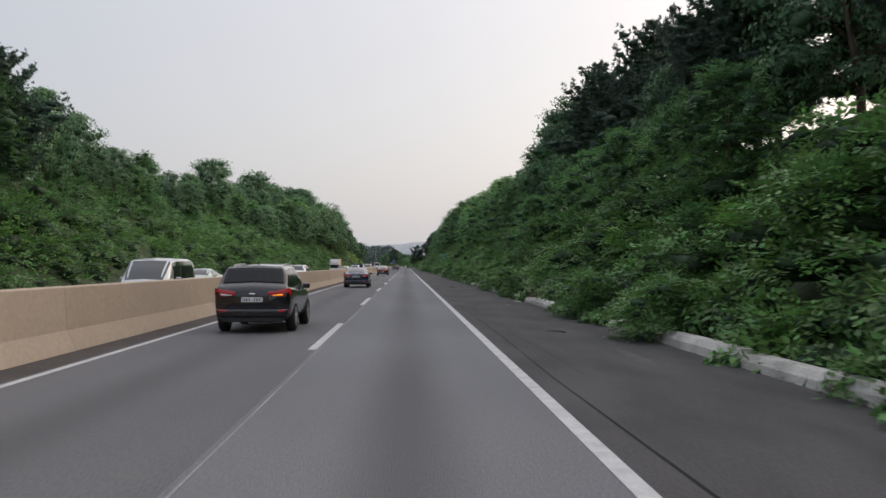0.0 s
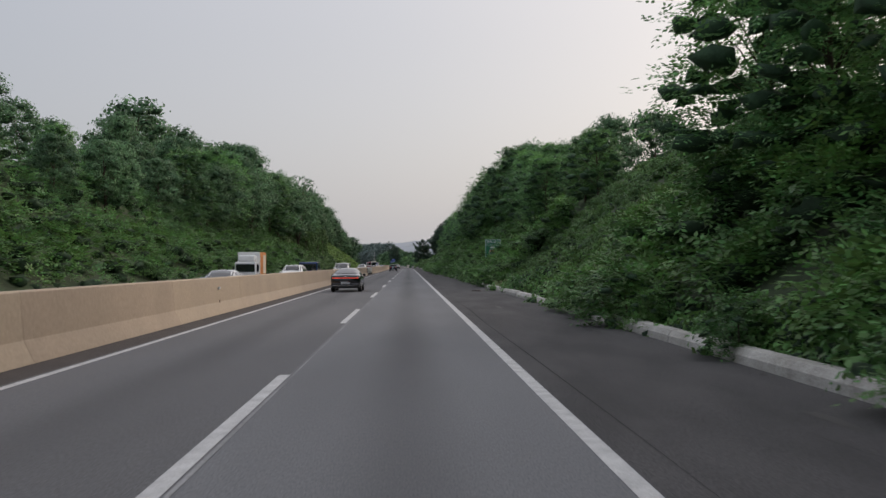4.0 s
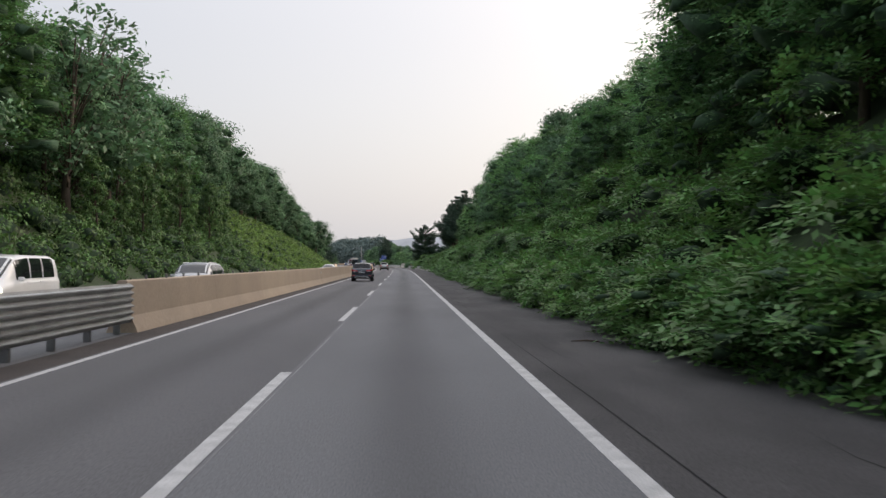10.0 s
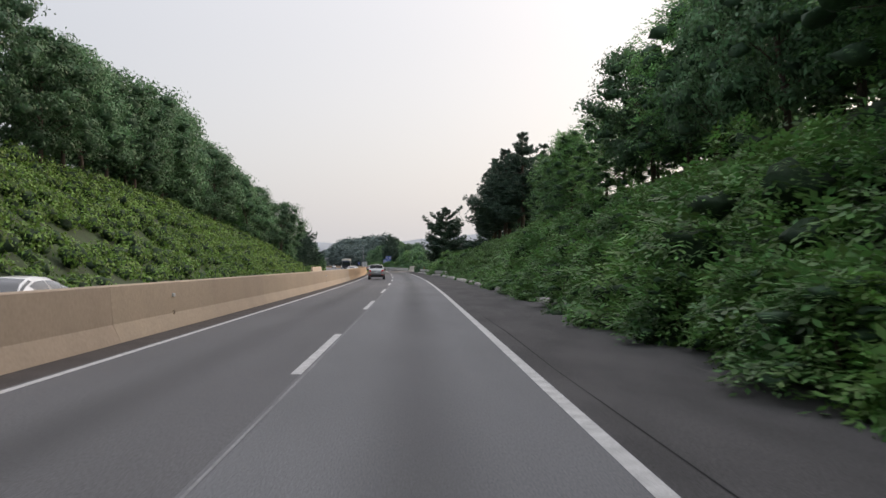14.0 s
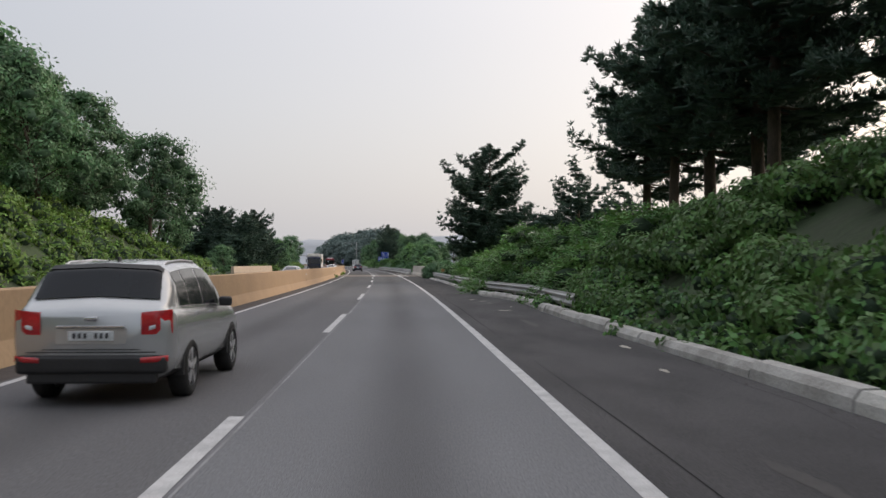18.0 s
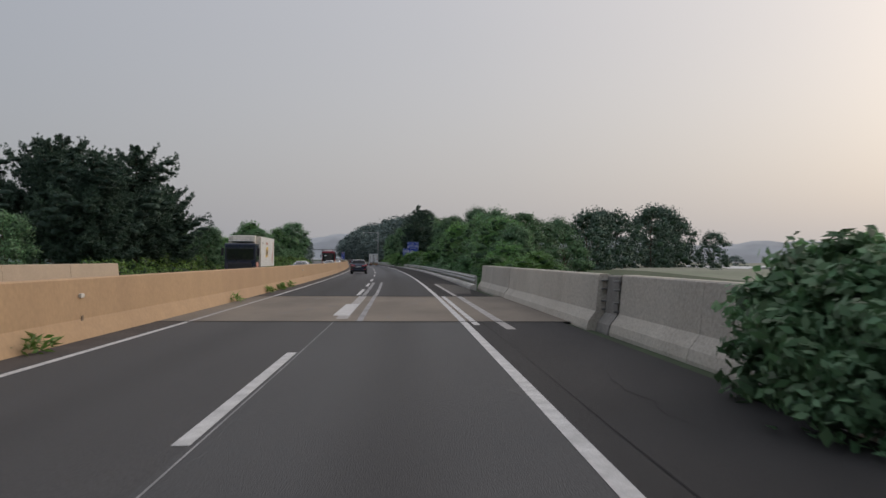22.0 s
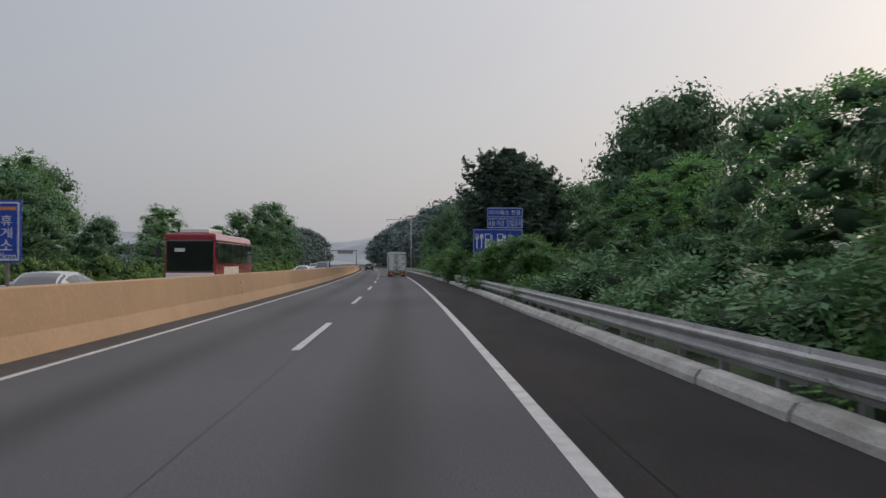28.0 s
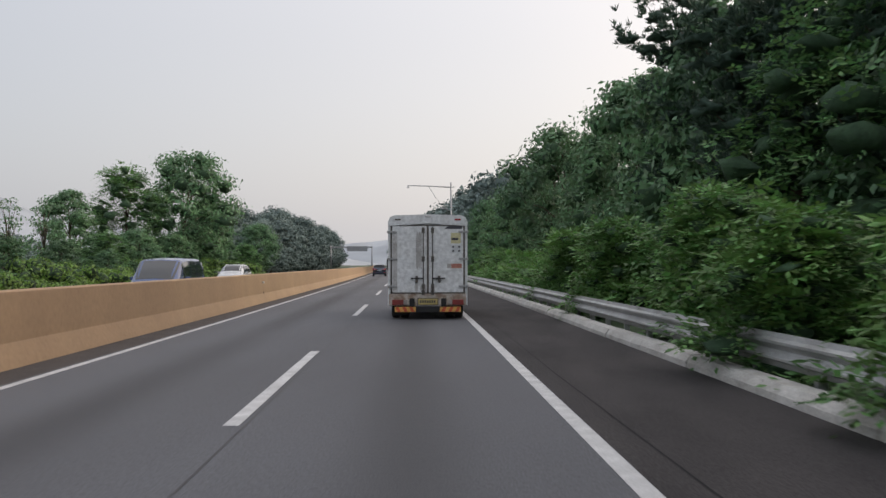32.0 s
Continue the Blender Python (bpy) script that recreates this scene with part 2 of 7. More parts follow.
# hull colours stand in for shade inside foliage; the crown's is lifted for haze
M["hull"] = mat("shade_tone_hull", (0.030, 0.062, 0.026), 0.95, second=(0.016, 0.034, 0.018), scale=1.2, fine=9, bump=1.0, bump_scale=6)
M["crown_shade_hull"] = mat("crown_shade_hull", (0.052, 0.104, 0.052), 0.95, second=(0.032, 0.066, 0.036), scale=1.2, fine=9, bump=1.0, bump_scale=6)
M["leaf"] = mat("acacia_leaf", (0.138, 0.285, 0.068), 0.55, second=(0.060, 0.142, 0.048), scale=0.45, fine=2, islands=0.38, translucent=0.33)
M["leaf_deep"] = mat("oak_leaf", (0.115, 0.226, 0.100), 0.6, second=(0.066, 0.140, 0.070), scale=0.25, fine=2, islands=0.35, objects=0.25, translucent=0.28)
M["leaf_mid"] = mat("locust_leaf", (0.160, 0.330, 0.098), 0.6, second=(0.080, 0.180, 0.072), scale=0.28, fine=2, islands=0.35, objects=0.3, translucent=0.32)
M["leaf_vine"] = mat("vine_leaf", (0.105, 0.212, 0.050), 0.6, second=(0.060, 0.122, 0.038), scale=0.4, fine=2, islands=0.35, translucent=0.25)
M["leaf_low"] = mat("hedge_leaf", (0.15, 0.27, 0.046), 0.6, second=(0.10, 0.19, 0.038), scale=0.3, fine=2, islands=0.3, translucent=0.3)
M["leaf_dry"] = mat("dry_grass", (0.22, 0.16, 0.09), 0.8, second=(0.13, 0.10, 0.06), scale=1, fine=3, islands=0.3)
M["needle"] = mat("pine_needle", (0.066, 0.118, 0.076), 0.6, second=(0.040, 0.076, 0.054), scale=0.3, fine=2, islands=0.35, objects=0.15, translucent=0.15)
# inner pads of the pines, shade between needles painted into the colour
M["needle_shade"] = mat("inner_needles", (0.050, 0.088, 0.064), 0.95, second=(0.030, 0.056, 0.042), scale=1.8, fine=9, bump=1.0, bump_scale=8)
M["bark"] = mat("bark", (0.10, 0.075, 0.055), 0.95, second=(0.055, 0.042, 0.033), scale=3, fine=20, bump=0.9, bump_scale=14, stretch=(1, 1, 0.3))
# far materials: haze painted into the base colours, paler and bluer
M["far_wood"] = mat("haze_tinted_wood", (0.115, 0.165, 0.155), 1.0, second=(0.085, 0.13, 0.125), scale=0.05, fine=0.4, bump=1.0, bump_scale=0.3, islands=0.15)
M["far_leaf"] = mat("haze_tinted_leaf", (0.155, 0.205, 0.185), 0.9, second=(0.12, 0.165, 0.155), scale=0.1, fine=1, islands=0.2, objects=0.12)
# weaker haze painted in, for the trees beyond the low fields
M["mid_haze_leaf"] = mat("slight_haze_leaf", (0.078, 0.128, 0.092), 0.8, second=(0.052, 0.092, 0.070), scale=0.2, fine=1, islands=0.25, objects=0.12)
M["far_hull"] = mat("haze_tinted_hull", (0.10, 0.14, 0.135), 0.95, second=(0.08, 0.115, 0.115), scale=0.3, fine=2)
M["haze_tinted_hill"] = mat("haze_tinted_hill", (0.285, 0.31, 0.335), 1.0, second=(0.265, 0.292, 0.322), scale=0.004, fine=0.01)


# ---- builders ----
def mesh_from(name, verts, faces, material=None, smooth=False):
    me = bpy.data.meshes.new(name)
    me.from_pydata([tuple(v) for v in verts], [], [tuple(f) for f in faces])
    if material:
        me.materials.append(material)
    if smooth:
        me.shade_smooth()
    me.update()
    return me


def quads_mesh(name, v, material):
    """A mesh of separate quads from an array (n, 4, 3)."""
    k = len(v)
    me = bpy.data.meshes.new(name)
    me.vertices.add(k * 4)
    me.vertices.foreach_set("co", np.ascontiguousarray(v, dtype=np.float32).ravel())
    me.loops.add(k * 4)
    me.loops.foreach_set("vertex_index", np.arange(k * 4, dtype=np.int32))
    me.polygons.add(k)
    me.polygons.foreach_set("loop_start", np.arange(0, k * 4, 4, dtype=np.int32))
    me.materials.append(material)
    me.update(calc_edges=True)
    me.validate()
    return me


def thing(name, label, category, at=(0, 0, 0), rz=0.0, group="", kind=""):
    e = new(name)
    e.empty_display_size = 0.2
    e.matrix_basis = pose(*at, 0, 0, rz)
    return tagged(e, label, category, group, kind)


def part(name, data, material, parent, label="", at=None):
    """One mesh object under a thing or part; data is a bmesh or a mesh."""
    if isinstance(data, bmesh.types.BMesh):
        me = bpy.data.meshes.new(name)
        data.to_mesh(me)
        data.free()
        me.materials.append(material)
    else:
        me = data
        if material and not me.materials:
            me.materials.append(material)
    ob = new(name, me)
    ob.parent = parent
    if at is not None:
        ob.matrix_basis = at
    if label:
        tagged(ob, label)
    return ob


def box(x0, x1, y0, y1, z0, z1, bevel=0.0, seg=2):
    bm = bmesh.new()
    bmesh.ops.create_cube(bm, size=1)
    for v in bm.verts:
        v.co = Vector((x0 + (v.co.x + 0.5) * (x1 - x0), y0 + (v.co.y + 0.5) * (y1 - y0), z0 + (v.co.z + 0.5) * (z1 - z0)))
    if bevel:
        bmesh.ops.bevel(bm, geom=bm.edges[:], offset=bevel, segments=seg, affect="EDGES", profile=0.6)
    return bm


def tube(points, radii, sides=8, closed=True):
    """A tapered tube through points."""
    vs, fs = [], []
    pts = [Vector(p) for p in points]
    for i, p in enumerate(pts):
        d = (pts[min(i + 1, len(pts) - 1)] - pts[max(i - 1, 0)]).normalized()
        a = d.orthogonal().normalized() if abs(d.z) < 0.9 else Vector((1, 0, 0)).cross(d).normalized()
        b = d.cross(a)
        for j in range(sides):
            t = 2 * math.pi * j / sides
            vs.append(p + (a * math.cos(t) + b * math.sin(t)) * radii[i])
    n = len(pts)
    for i in range(n - 1):
        for j in range(sides):
            fs.append((i * sides + j, i * sides + (j + 1) % sides, (i + 1) * sides + (j + 1) % sides, (i + 1) * sides + j))
    if closed:
        fs.append(tuple(range(sides))[::-1])
        fs.append(tuple((n - 1) * sides + j for j in range(sides)))
    return vs, fs


def tube_mesh(name, points, radii, material, sides=8):
    vs, fs = tube(points, radii, sides)
    me = mesh_from(name, vs, fs, material)
    me.shade_smooth()
    return me


def extrude_profile(name, profile, y0, y1, material, close=True):
    """A prism along Y of a closed profile of (x, z) points."""
    k = len(profile)
    vs = [(x, y0, z) for x, z in profile] + [(x, y1, z) for x, z in profile]
    fs = [(i, (i + 1) % k, k + (i + 1) % k, k + i) for i in range(k if close else k - 1)]
    if close:
        fs += [tuple(range(k))[::-1], tuple(range(k, 2 * k))]
    return mesh_from(name, vs, fs, material)


# ---- the plan ----
S0, S1 = -60.0, 1250.0


def table(rows):
    a = np.array(rows, float)
    return lambda s: np.interp(s, a[:, 0], a[:, 1])


kerb_x = table([(-60, 7.33), (350, 7.28), (390, 6.92), (428, 6.75), (436, 7.12), (440.5, 7.05), (444, 6.3), (452, 6.2), (500, 6.3), (540, 5.9), (600, 6.22), (618, 6.32), (632, 6.12), (650, 6.1), (690, 6.25), (1300, 6.3)])
right_h = table([(-60, 6), (60, 7), (100, 7.8), (130, 8.5), (160, 8.2), (190, 7.8), (250, 7), (340, 7), (375, 7.0), (388, 6.3), (397, 5.2), (406, 4.2), (422, 3.2), (445, 2.0), (470, 0.6),
                 (485, -1.5), (500, -4), (545, -4), (560, -2), (580, -0.5), (620, 0.2), (1300, 0.5)])
left_h = table([(-60, 8), (60, 8.5), (120, 10), (220, 12), (350, 12), (420, 9), (455, 7), (480, 4.5), (500, 1.5), (512, -3), (540, -3), (560, -0.5), (600, 0), (1300, 0.3)])
LEFT_TOE = -17.2


def terrain(s, x):
    """Ground height; x is measured from the lane line along the bent road."""
    s, x = np.broadcast_arrays(np.asarray(s, float), np.asarray(x, float))
    toe = kerb_x(s) + 0.5
    hr, hl = right_h(s), left_h(s)
    run_r, run_l = np.maximum(np.abs(hr) * 1.3, 1.5), np.maximum(np.abs(hl) * 1.25, 1.5)
    ur, ul = np.clip((x - toe) / run_r, 0, 1), np.clip((LEFT_TOE - x) / run_l, 0, 1)
    ur, ul = ur * ur * (3 - 2 * ur) * 0.4 + ur * 0.6, ul * ul * (3 - 2 * ul) * 0.4 + ul * 0.6
    far = np.clip((np.abs(x) - 70) / 150, 0, 1)
    return (hr * ur + hl * ul) * (1 - far) - 0.06 - np.where((x > toe) & (hr < 0), 0, 0) - 3.0 * far


def sheet(name, s_list, x_of, material, z, smooth=False):
    """A strip that follows the bend; x_of(s) gives the row of x, z(s, x) the heights."""
    rows = [x_of(s) for s in s_list]
    k = len(rows[0])
    vs, fs = [], []
    for s, xs in zip(s_list, rows):
        for x in xs:
            vs.append((x, s, float(z(s, x))))
    for i in range(len(s_list) - 1):
        for j in range(k - 1):
            fs.append((i * k + j, i * k + j + 1, (i + 1) * k + j + 1, (i + 1) * k + j))
    me = mesh_from(name, vs, fs, material, smooth)
    uv = me.uv_layers.new(name="plan")                       # x across and s along, for bands that run with the road
    idx = np.empty(len(me.loops), np.int32)
    me.loops.foreach_get("vertex_index", idx)
    uv.data.foreach_set("uv", np.array(vs, np.float32)[idx, :2].ravel())
    return me


steps = [float(s) for s in np.concatenate([np.arange(S0, 760, 10), np.arange(760, S1 + 1, 10)])]
xs_ground = [-2500, -1200, -600, -300, -160, -110, -80, -60, -45, -38, -34, -31, -28, -25.5, -23, -21, -19, -17.2, -16.8, -5, 0, 5]
xs_right = [0.05, 0.5, 0.9, 1.5, 2.3, 3.5, 5, 7, 9, 11.5, 14.5, 18, 24, 33, 48, 68, 95, 145, 245, 500, 1000, 2500]      # from the kerb
g_steps = [-400.0, -150.0] + steps + [1400.0, 1700.0, 2300.0, 3200.0]
ground = new("ground", sheet("ground", g_steps, lambda s: xs_ground + [float(kerb_x(s)) + d for d in xs_right], M["soil"], lambda s, x: terrain(s, x), True))
ground.data.materials.append(M["field"])
for poly in ground.data.polygons:
    if abs(poly.center.x) > 42:
        poly.material_index = 1
tagged(ground, "dark soil and undergrowth of the cutting, open fields beyond", "ground", kind="structure")


def strip(name, x0, x1, s0, s1, z, material, label="", category="", parent=None, step=10.0, kind="structure"):
    n = max(2, int((s1 - s0) / step) + 1)
    sl = list(np.linspace(s0, s1, n))
    f0 = x0 if callable(x0) else (lambda s: x0)
    f1 = x1 if callable(x1) else (lambda s: x1)
    if callable(x1) or callable(x0):
        sl = list(np.linspace(s0, s1, max(n, int((s1 - s0) / 8) + 2)))
    ob = new(name, sheet(name, sl, lambda s: [float(f0(s)), float(f1(s))], material, lambda s, x: z))
    ob.parent = parent
    if kind and not parent:
        tagged(ob, label, category, kind=kind)
    return ob


DECK0, DECK1 = 516.0, 532.5
road = new("road", sheet("road", [s for s in steps if s < DECK0 - 1] + [DECK0], lambda s: [-4.9, 0.06, 3.70], M["asphalt"], lambda s, x: 0.0))
road.data.materials.append(M["asphalt_left"])
for k, poly in enumerate(road.data.polygons):
    poly.material_index = 1 - k % 2
tagged(road, "worn grey asphalt carriageway with two lanes", "road", kind="structure")
deck = new("bridge_deck", sheet("bridge_deck", [DECK0, 524.0, DECK1], lambda s: [-4.9, 0, 7.2], M["deck"], lambda s, x: 0.0))
tagged(deck, "pale brown stained concrete bridge deck", "road", kind="structure")
road2 = new("road", sheet("road", [DECK1] + [s for s in steps if s > DECK1 + 1], lambda s: [-4.9, 0.06, 3.70], M["asphalt_new"], lambda s, x: 0.0))
tagged(road2, "dark asphalt carriageway with two lanes after the bridge", "road", kind="structure")
strip("shoulder", 3.70, lambda s: kerb_x(s) + 0.1, S0, DECK0, 0.0, M["shoulder"], "dark brownish asphalt hard shoulder", "road")
strip("shoulder", 3.70, lambda s: kerb_x(s) + 0.1, DECK1, S1, 0.0, M["shoulder_dark"], "dark asphalt hard shoulder", "road")
strip("opposite_road", -16.9, -4.9, S0, S1, 0.0, M["asphalt_opposite"], "grey asphalt of the opposite carriageway", "road")
M["dirt"] = mat("gutter_dirt", (0.060, 0.050, 0.046), 0.95, second=(0.040, 0.034, 0.032), scale=1.0, fine=20, bump=0.5)
strip("gutter", -4.62, -3.84, S0, DECK0, 0.003, M["dirt"], parent=road)
strip("gutter", -4.62, -3.84, DECK1, S1, 0.003, M["dirt"], parent=road2)
# markings, each a thin painted layer
for a, b, r in ((S0, 400.0, road), (400.0, DECK0, road), (DECK1, 800.0, road2), (800.0, S1, road2)):
    strip("edge_line", 3.51, 3.69, a, b, 0.005, M["paint"], parent=r)
    strip("edge_line", -3.76, -3.62, a, b, 0.005, M["paint"], parent=r)
strip("edge_line", 3.51, 3.69, DECK0, DECK1, 0.005, M["paint"], parent=deck)
strip("edge_line", -3.76, -3.62, DECK0, DECK1, 0.005, M["old_paint"], parent=deck)
strip("old_edge_line", 3.79, 3.95, DECK0 - 1.2, DECK1, 0.0055, M["paint"], parent=deck)
strip("old_edge_line", 4.46, 4.70, DECK0 - 2.6, DECK1, 0.005, M["old_paint"], parent=deck)
strip("old_dash", 0.10, 0.44, DECK0 + 1.2, DECK1, 0.005, M["old_paint"], parent=deck)
strip("old_dash", -0.08, 0.40, DECK0 + 2.6, 525.4, 0.006, M["paint"], parent=deck)
strip("sealed_joint", 0.72, 0.89, DECK0, DECK1 + 1, 0.005, M["seam"], parent=deck)
strip("sealed_joint", 0.76, 0.92, DECK1 + 1, 557, 0.006, M["seam"], parent=road2)
strip("sealed_joint", 0.19, 0.38, DECK1 + 0.6, 556.3, 0.0055, M["seam"], parent=road2)
strip("old_edge_line", 4.38, 4.57, DECK1 + 0.4, 552.5, 0.006, M["old_paint"], parent=road2)
M["scuff"] = mat("scuffed_asphalt", (0.082, 0.077, 0.075), 0.9, second=(0.058, 0.054, 0.053), scale=2.0, fine=30)
M["patch"] = mat("patched_shoulder", (0.076, 0.067, 0.057), 0.9, second=(0.040, 0.035, 0.031), scale=0.9, fine=25, bump=0.4, contrast=0.22)
strip("repaired_shoulder", lambda s: 4.44 + 0.05 * max(0, s - 549), lambda s: 5.86 - 0.16 * max(0, s - 549) - 0.1 * max(0, 540 - s), 536, 554, 0.004, M["patch"], parent=road2)
dash_starts = [20 * k for k in range(-3, 26)] + [533.6, 547.0] + [560 + 20 * k for k in range(0, 34)]
for s in dash_starts:
    strip("lane_dash", -0.085, 0.085, s, s + (7.0 if s == 547.0 else 8.0), 0.007, M["paint"], parent=road if s < 520 else road2, step=4)
M["seam_dark"] = mat("dark_seam", (0.085, 0.085, 0.09), 0.85, second=(0.05, 0.05, 0.053), scale=0.8, fine=30, stretch=(1, 0.3, 1))
for a, b, r in ((S0, 455, road), (455, DECK0, road), (557, S1, road2)):
    strip("lane_seam", (lambda s: 0.118 + 0.010 * math.sin(s * 0.9)) if a < 0 else 0.13, (lambda s: 0.148 + 0.012 * math.sin(s * 1.3)) if a < 0 else 0.152, a, b, 0.005, M["seam" if a < 500 else "seam_dark"], parent=r)
    strip("shoulder_seam", lambda s: 4.065 + 0.03 * math.sin(s * 0.31) + 0.012 * math.sin(s * 1.7), lambda s: 4.082 + 0.03 * math.sin(s * 0.31) + 0.014 * math.sin(s * 1.9), a, b, 0.005, M["sealant"], parent=r)
for s in (DECK0, DECK1):
    strip("expansion_joint", -4.7, 6.9, s - 0.12, s + 0.12, 0.008, M["sealant"], parent=deck)

# ---- median barrier, kerbs, guardrails, parapets ----
MEDIAN_A = [(-4.55, 0.0), (-4.60, 0.12), (-4.73, 0.40), (-4.80, 1.22), (-4.83, 1.25), (-5.02, 1.25), (-5.05, 1.22), (-5.12, 0.40), (-5.25, 0.12), (-5.30, 0.0)]
sec_a = extrude_profile("barrier_section", MEDIAN_A, 0.006, 9.994, M["tan"])
sec_b = extrude_profile("barrier_section", MEDIAN_A, 0.006, 9.994, M["ochre"])
median = thing("median_barrier", "tan painted concrete safety barrier along the central reservation", "barrier", kind="structure")
s = S0
while s < S1 - 50:
    if not 219 <= s + 1 <= 236:
        ob = part("barrier_section", sec_a if s < 400 else sec_b, None, median, at=pose(0, s, 0.0001))
    s += 10
    if 209 < s < 219.5:
        s = 219.0
    if 219 <= s < 236:
        s = 236.0
end_piece = extrude_profile("barrier_section", MEDIAN_A, 0.006, 8.994, M["tan"])
part("barrier_section", end_piece, None, median, at=pose(0, 210, 0))
# steel crash rail in the gap of the barrier
w_beam = [(0.0, 0.0), (0.02, 0.05), (0.085, 0.075), (0.085, 0.10), (0.02, 0.14), (0.0, 0.165), (0.02, 0.19), (0.085, 0.23), (0.085, 0.255), (0.02, 0.28), (0.0, 0.33)]


def beam_mesh(length, side, tall=1.0):
    """A corrugated rail of the given length; side +1 faces -X, -1 faces +X."""
    k = len(w_beam)
    prof = [(-side * a, z * tall) for a, z in w_beam] + [(-side * (a - 0.012), z * tall) for a, z in reversed(w_beam)]
    return extrude_profile("rail_beam", prof, 0.0, length, M["steel"])


gap_rail = thing("median_guardrail", "three rows of grey corrugated steel rail on posts in a gap of the barrier", "guardrail", kind="structure")
gap_beam = beam_mesh(5.66, -1)
post_me = bpy.data.meshes.new("rail_post")
bm = box(-0.07, 0.07, -0.05, 0.05, 0.0, 1.12, 0.01)
bm.to_mesh(post_me)
bm.free()
post_me.materials.append(M["dark_steel"])
for i in range(3):
    for z in (0.25, 0.55, 0.85):
        part("rail_beam", gap_beam, None, gap_rail, at=pose(-4.72, 219.02 + i * 5.66, z))
for i in range(9):
    part("rail_post", post_me, None, gap_rail, at=pose(-4.86, 219.8 + i * 1.95, 0))

# kerb stones along the hard shoulder
KERB = [(0.0, -0.02), (0.02, 0.16), (0.10, 0.27), (0.34, 0.28), (0.36, -0.05)]
kerb_me = extrude_profile("kerb_stone", KERB, 0.012, 2.988, M["concrete"])
kerb = thing("kerb", "whitish weathered concrete kerb along the hard shoulder", "kerb", kind="structure")
rng = random.Random(5)
for s in np.arange(S0, 500, 3.0):
    part("kerb_stone", kerb_me, None, kerb, at=pose(float(kerb_x(s)) + rng.uniform(-0.02, 0.02), s, rng.uniform(-0.07, 0.0) - (0.10 if s > 444 else 0.2 if 222 < s < 325 else 0), 0, 0,
                                                    -math.degrees(math.atan((float(kerb_x(s + 3)) - float(kerb_x(s))) / 3)) + rng.uniform(-0.3, 0.3)))
kerb2 = thing("kerb", "low grey concrete kerb in front of the guardrail", "kerb", kind="structure")
for s in np.arange(542, 900, 3.0):
    part("kerb_stone", kerb_me, None, kerb2, at=pose(float(kerb_x(s)) + rng.uniform(-0.015, 0.015), s, rng.uniform(-0.02, 0.0) - 0.06 * min(1.0, max(0.0, s - 545) / 30)))

# guardrail on the right
RAIL_X = 0.52
rail_me, post2 = beam_mesh(4.0, 1, 1.38), bpy.data.meshes.new("rail_post")
bm = box(-0.06, 0.06, -0.06, 0.06, -0.3, 0.71, 0.01)
bm.to_mesh(post2)
bm.free()
post2.materials.append(M["steel"])
for a, b in ((426.0, 500.0), (544.5, 860.0)):
    gr = thing("guardrail", "galvanised corrugated steel guardrail on short posts beside the shoulder", "guardrail", kind="structure")
    for s in np.arange(a, b - 0.1, 4.0):
        x, dx = float(kerb_x(s)) + RAIL_X, float(kerb_x(s + 4)) - float(kerb_x(s))
        turn = -math.degrees(math.atan(dx / 4))
        part("rail_beam", rail_me, None, gr, at=pose(x, s, 0.285, 0, 0, turn))
        for d in (1.0, 3.0):
            part("rail_post", post2, None, gr, at=pose(x + 0.10 + dx * d / 4, s + d, 0.0))

# bridge parapets
PAR = [(6.75, 0.0), (6.80, 0.18), (6.98, 0.42), (7.06, 1.30), (7.09, 1.33), (7.33, 1.33), (7.36, 1.30), (7.40, -0.6), (6.75, -0.6)]
par = thing("bridge_parapet", "pale grey concrete bridge parapet with dark joints", "parapet", kind="structure")
for a, b, off in ((502.0, 506.9, 0.0), (506.93, 512.6, 0.0), (513.9, 522.0, -0.26), (522.03, 531.4, -0.26), (531.75, 538.6, -0.24), (538.63, 544.2, -0.24)):
    part("parapet_section", extrude_profile("parapet_section", [(x + off, z) for x, z in PAR], a, b, M["parapet"]), None, par)
for a, b, off in ((512.62, 513.88, -0.10), (531.42, 531.73, -0.20)):
    part("joint_plate", extrude_profile("joint_plate", [(x + off + 0.06, z - 0.03) for x, z in PAR], a, b, M["joint_dark"]), None, par, "dark grey joint filler with steel clips")
for z in (0.45, 0.65, 0.95, 1.15):
    for y in (512.55, 513.8):
        part("clip", box(6.86, 7.02, y, y + 0.14, z, z + 0.04, 0.008), M["dark_steel"], par)
par2 = thing("bridge_parapet", "pale cream concrete parapet of the opposite bridge side", "parapet", kind="structure")
for a in np.arange(508, 545, 9.0):
    part("parapet_section", extrude_profile("parapet_section", [(-x - 9.6, z) for x, z in reversed(PAR)], a, a + 8.97, M["tan"]), None, par2)


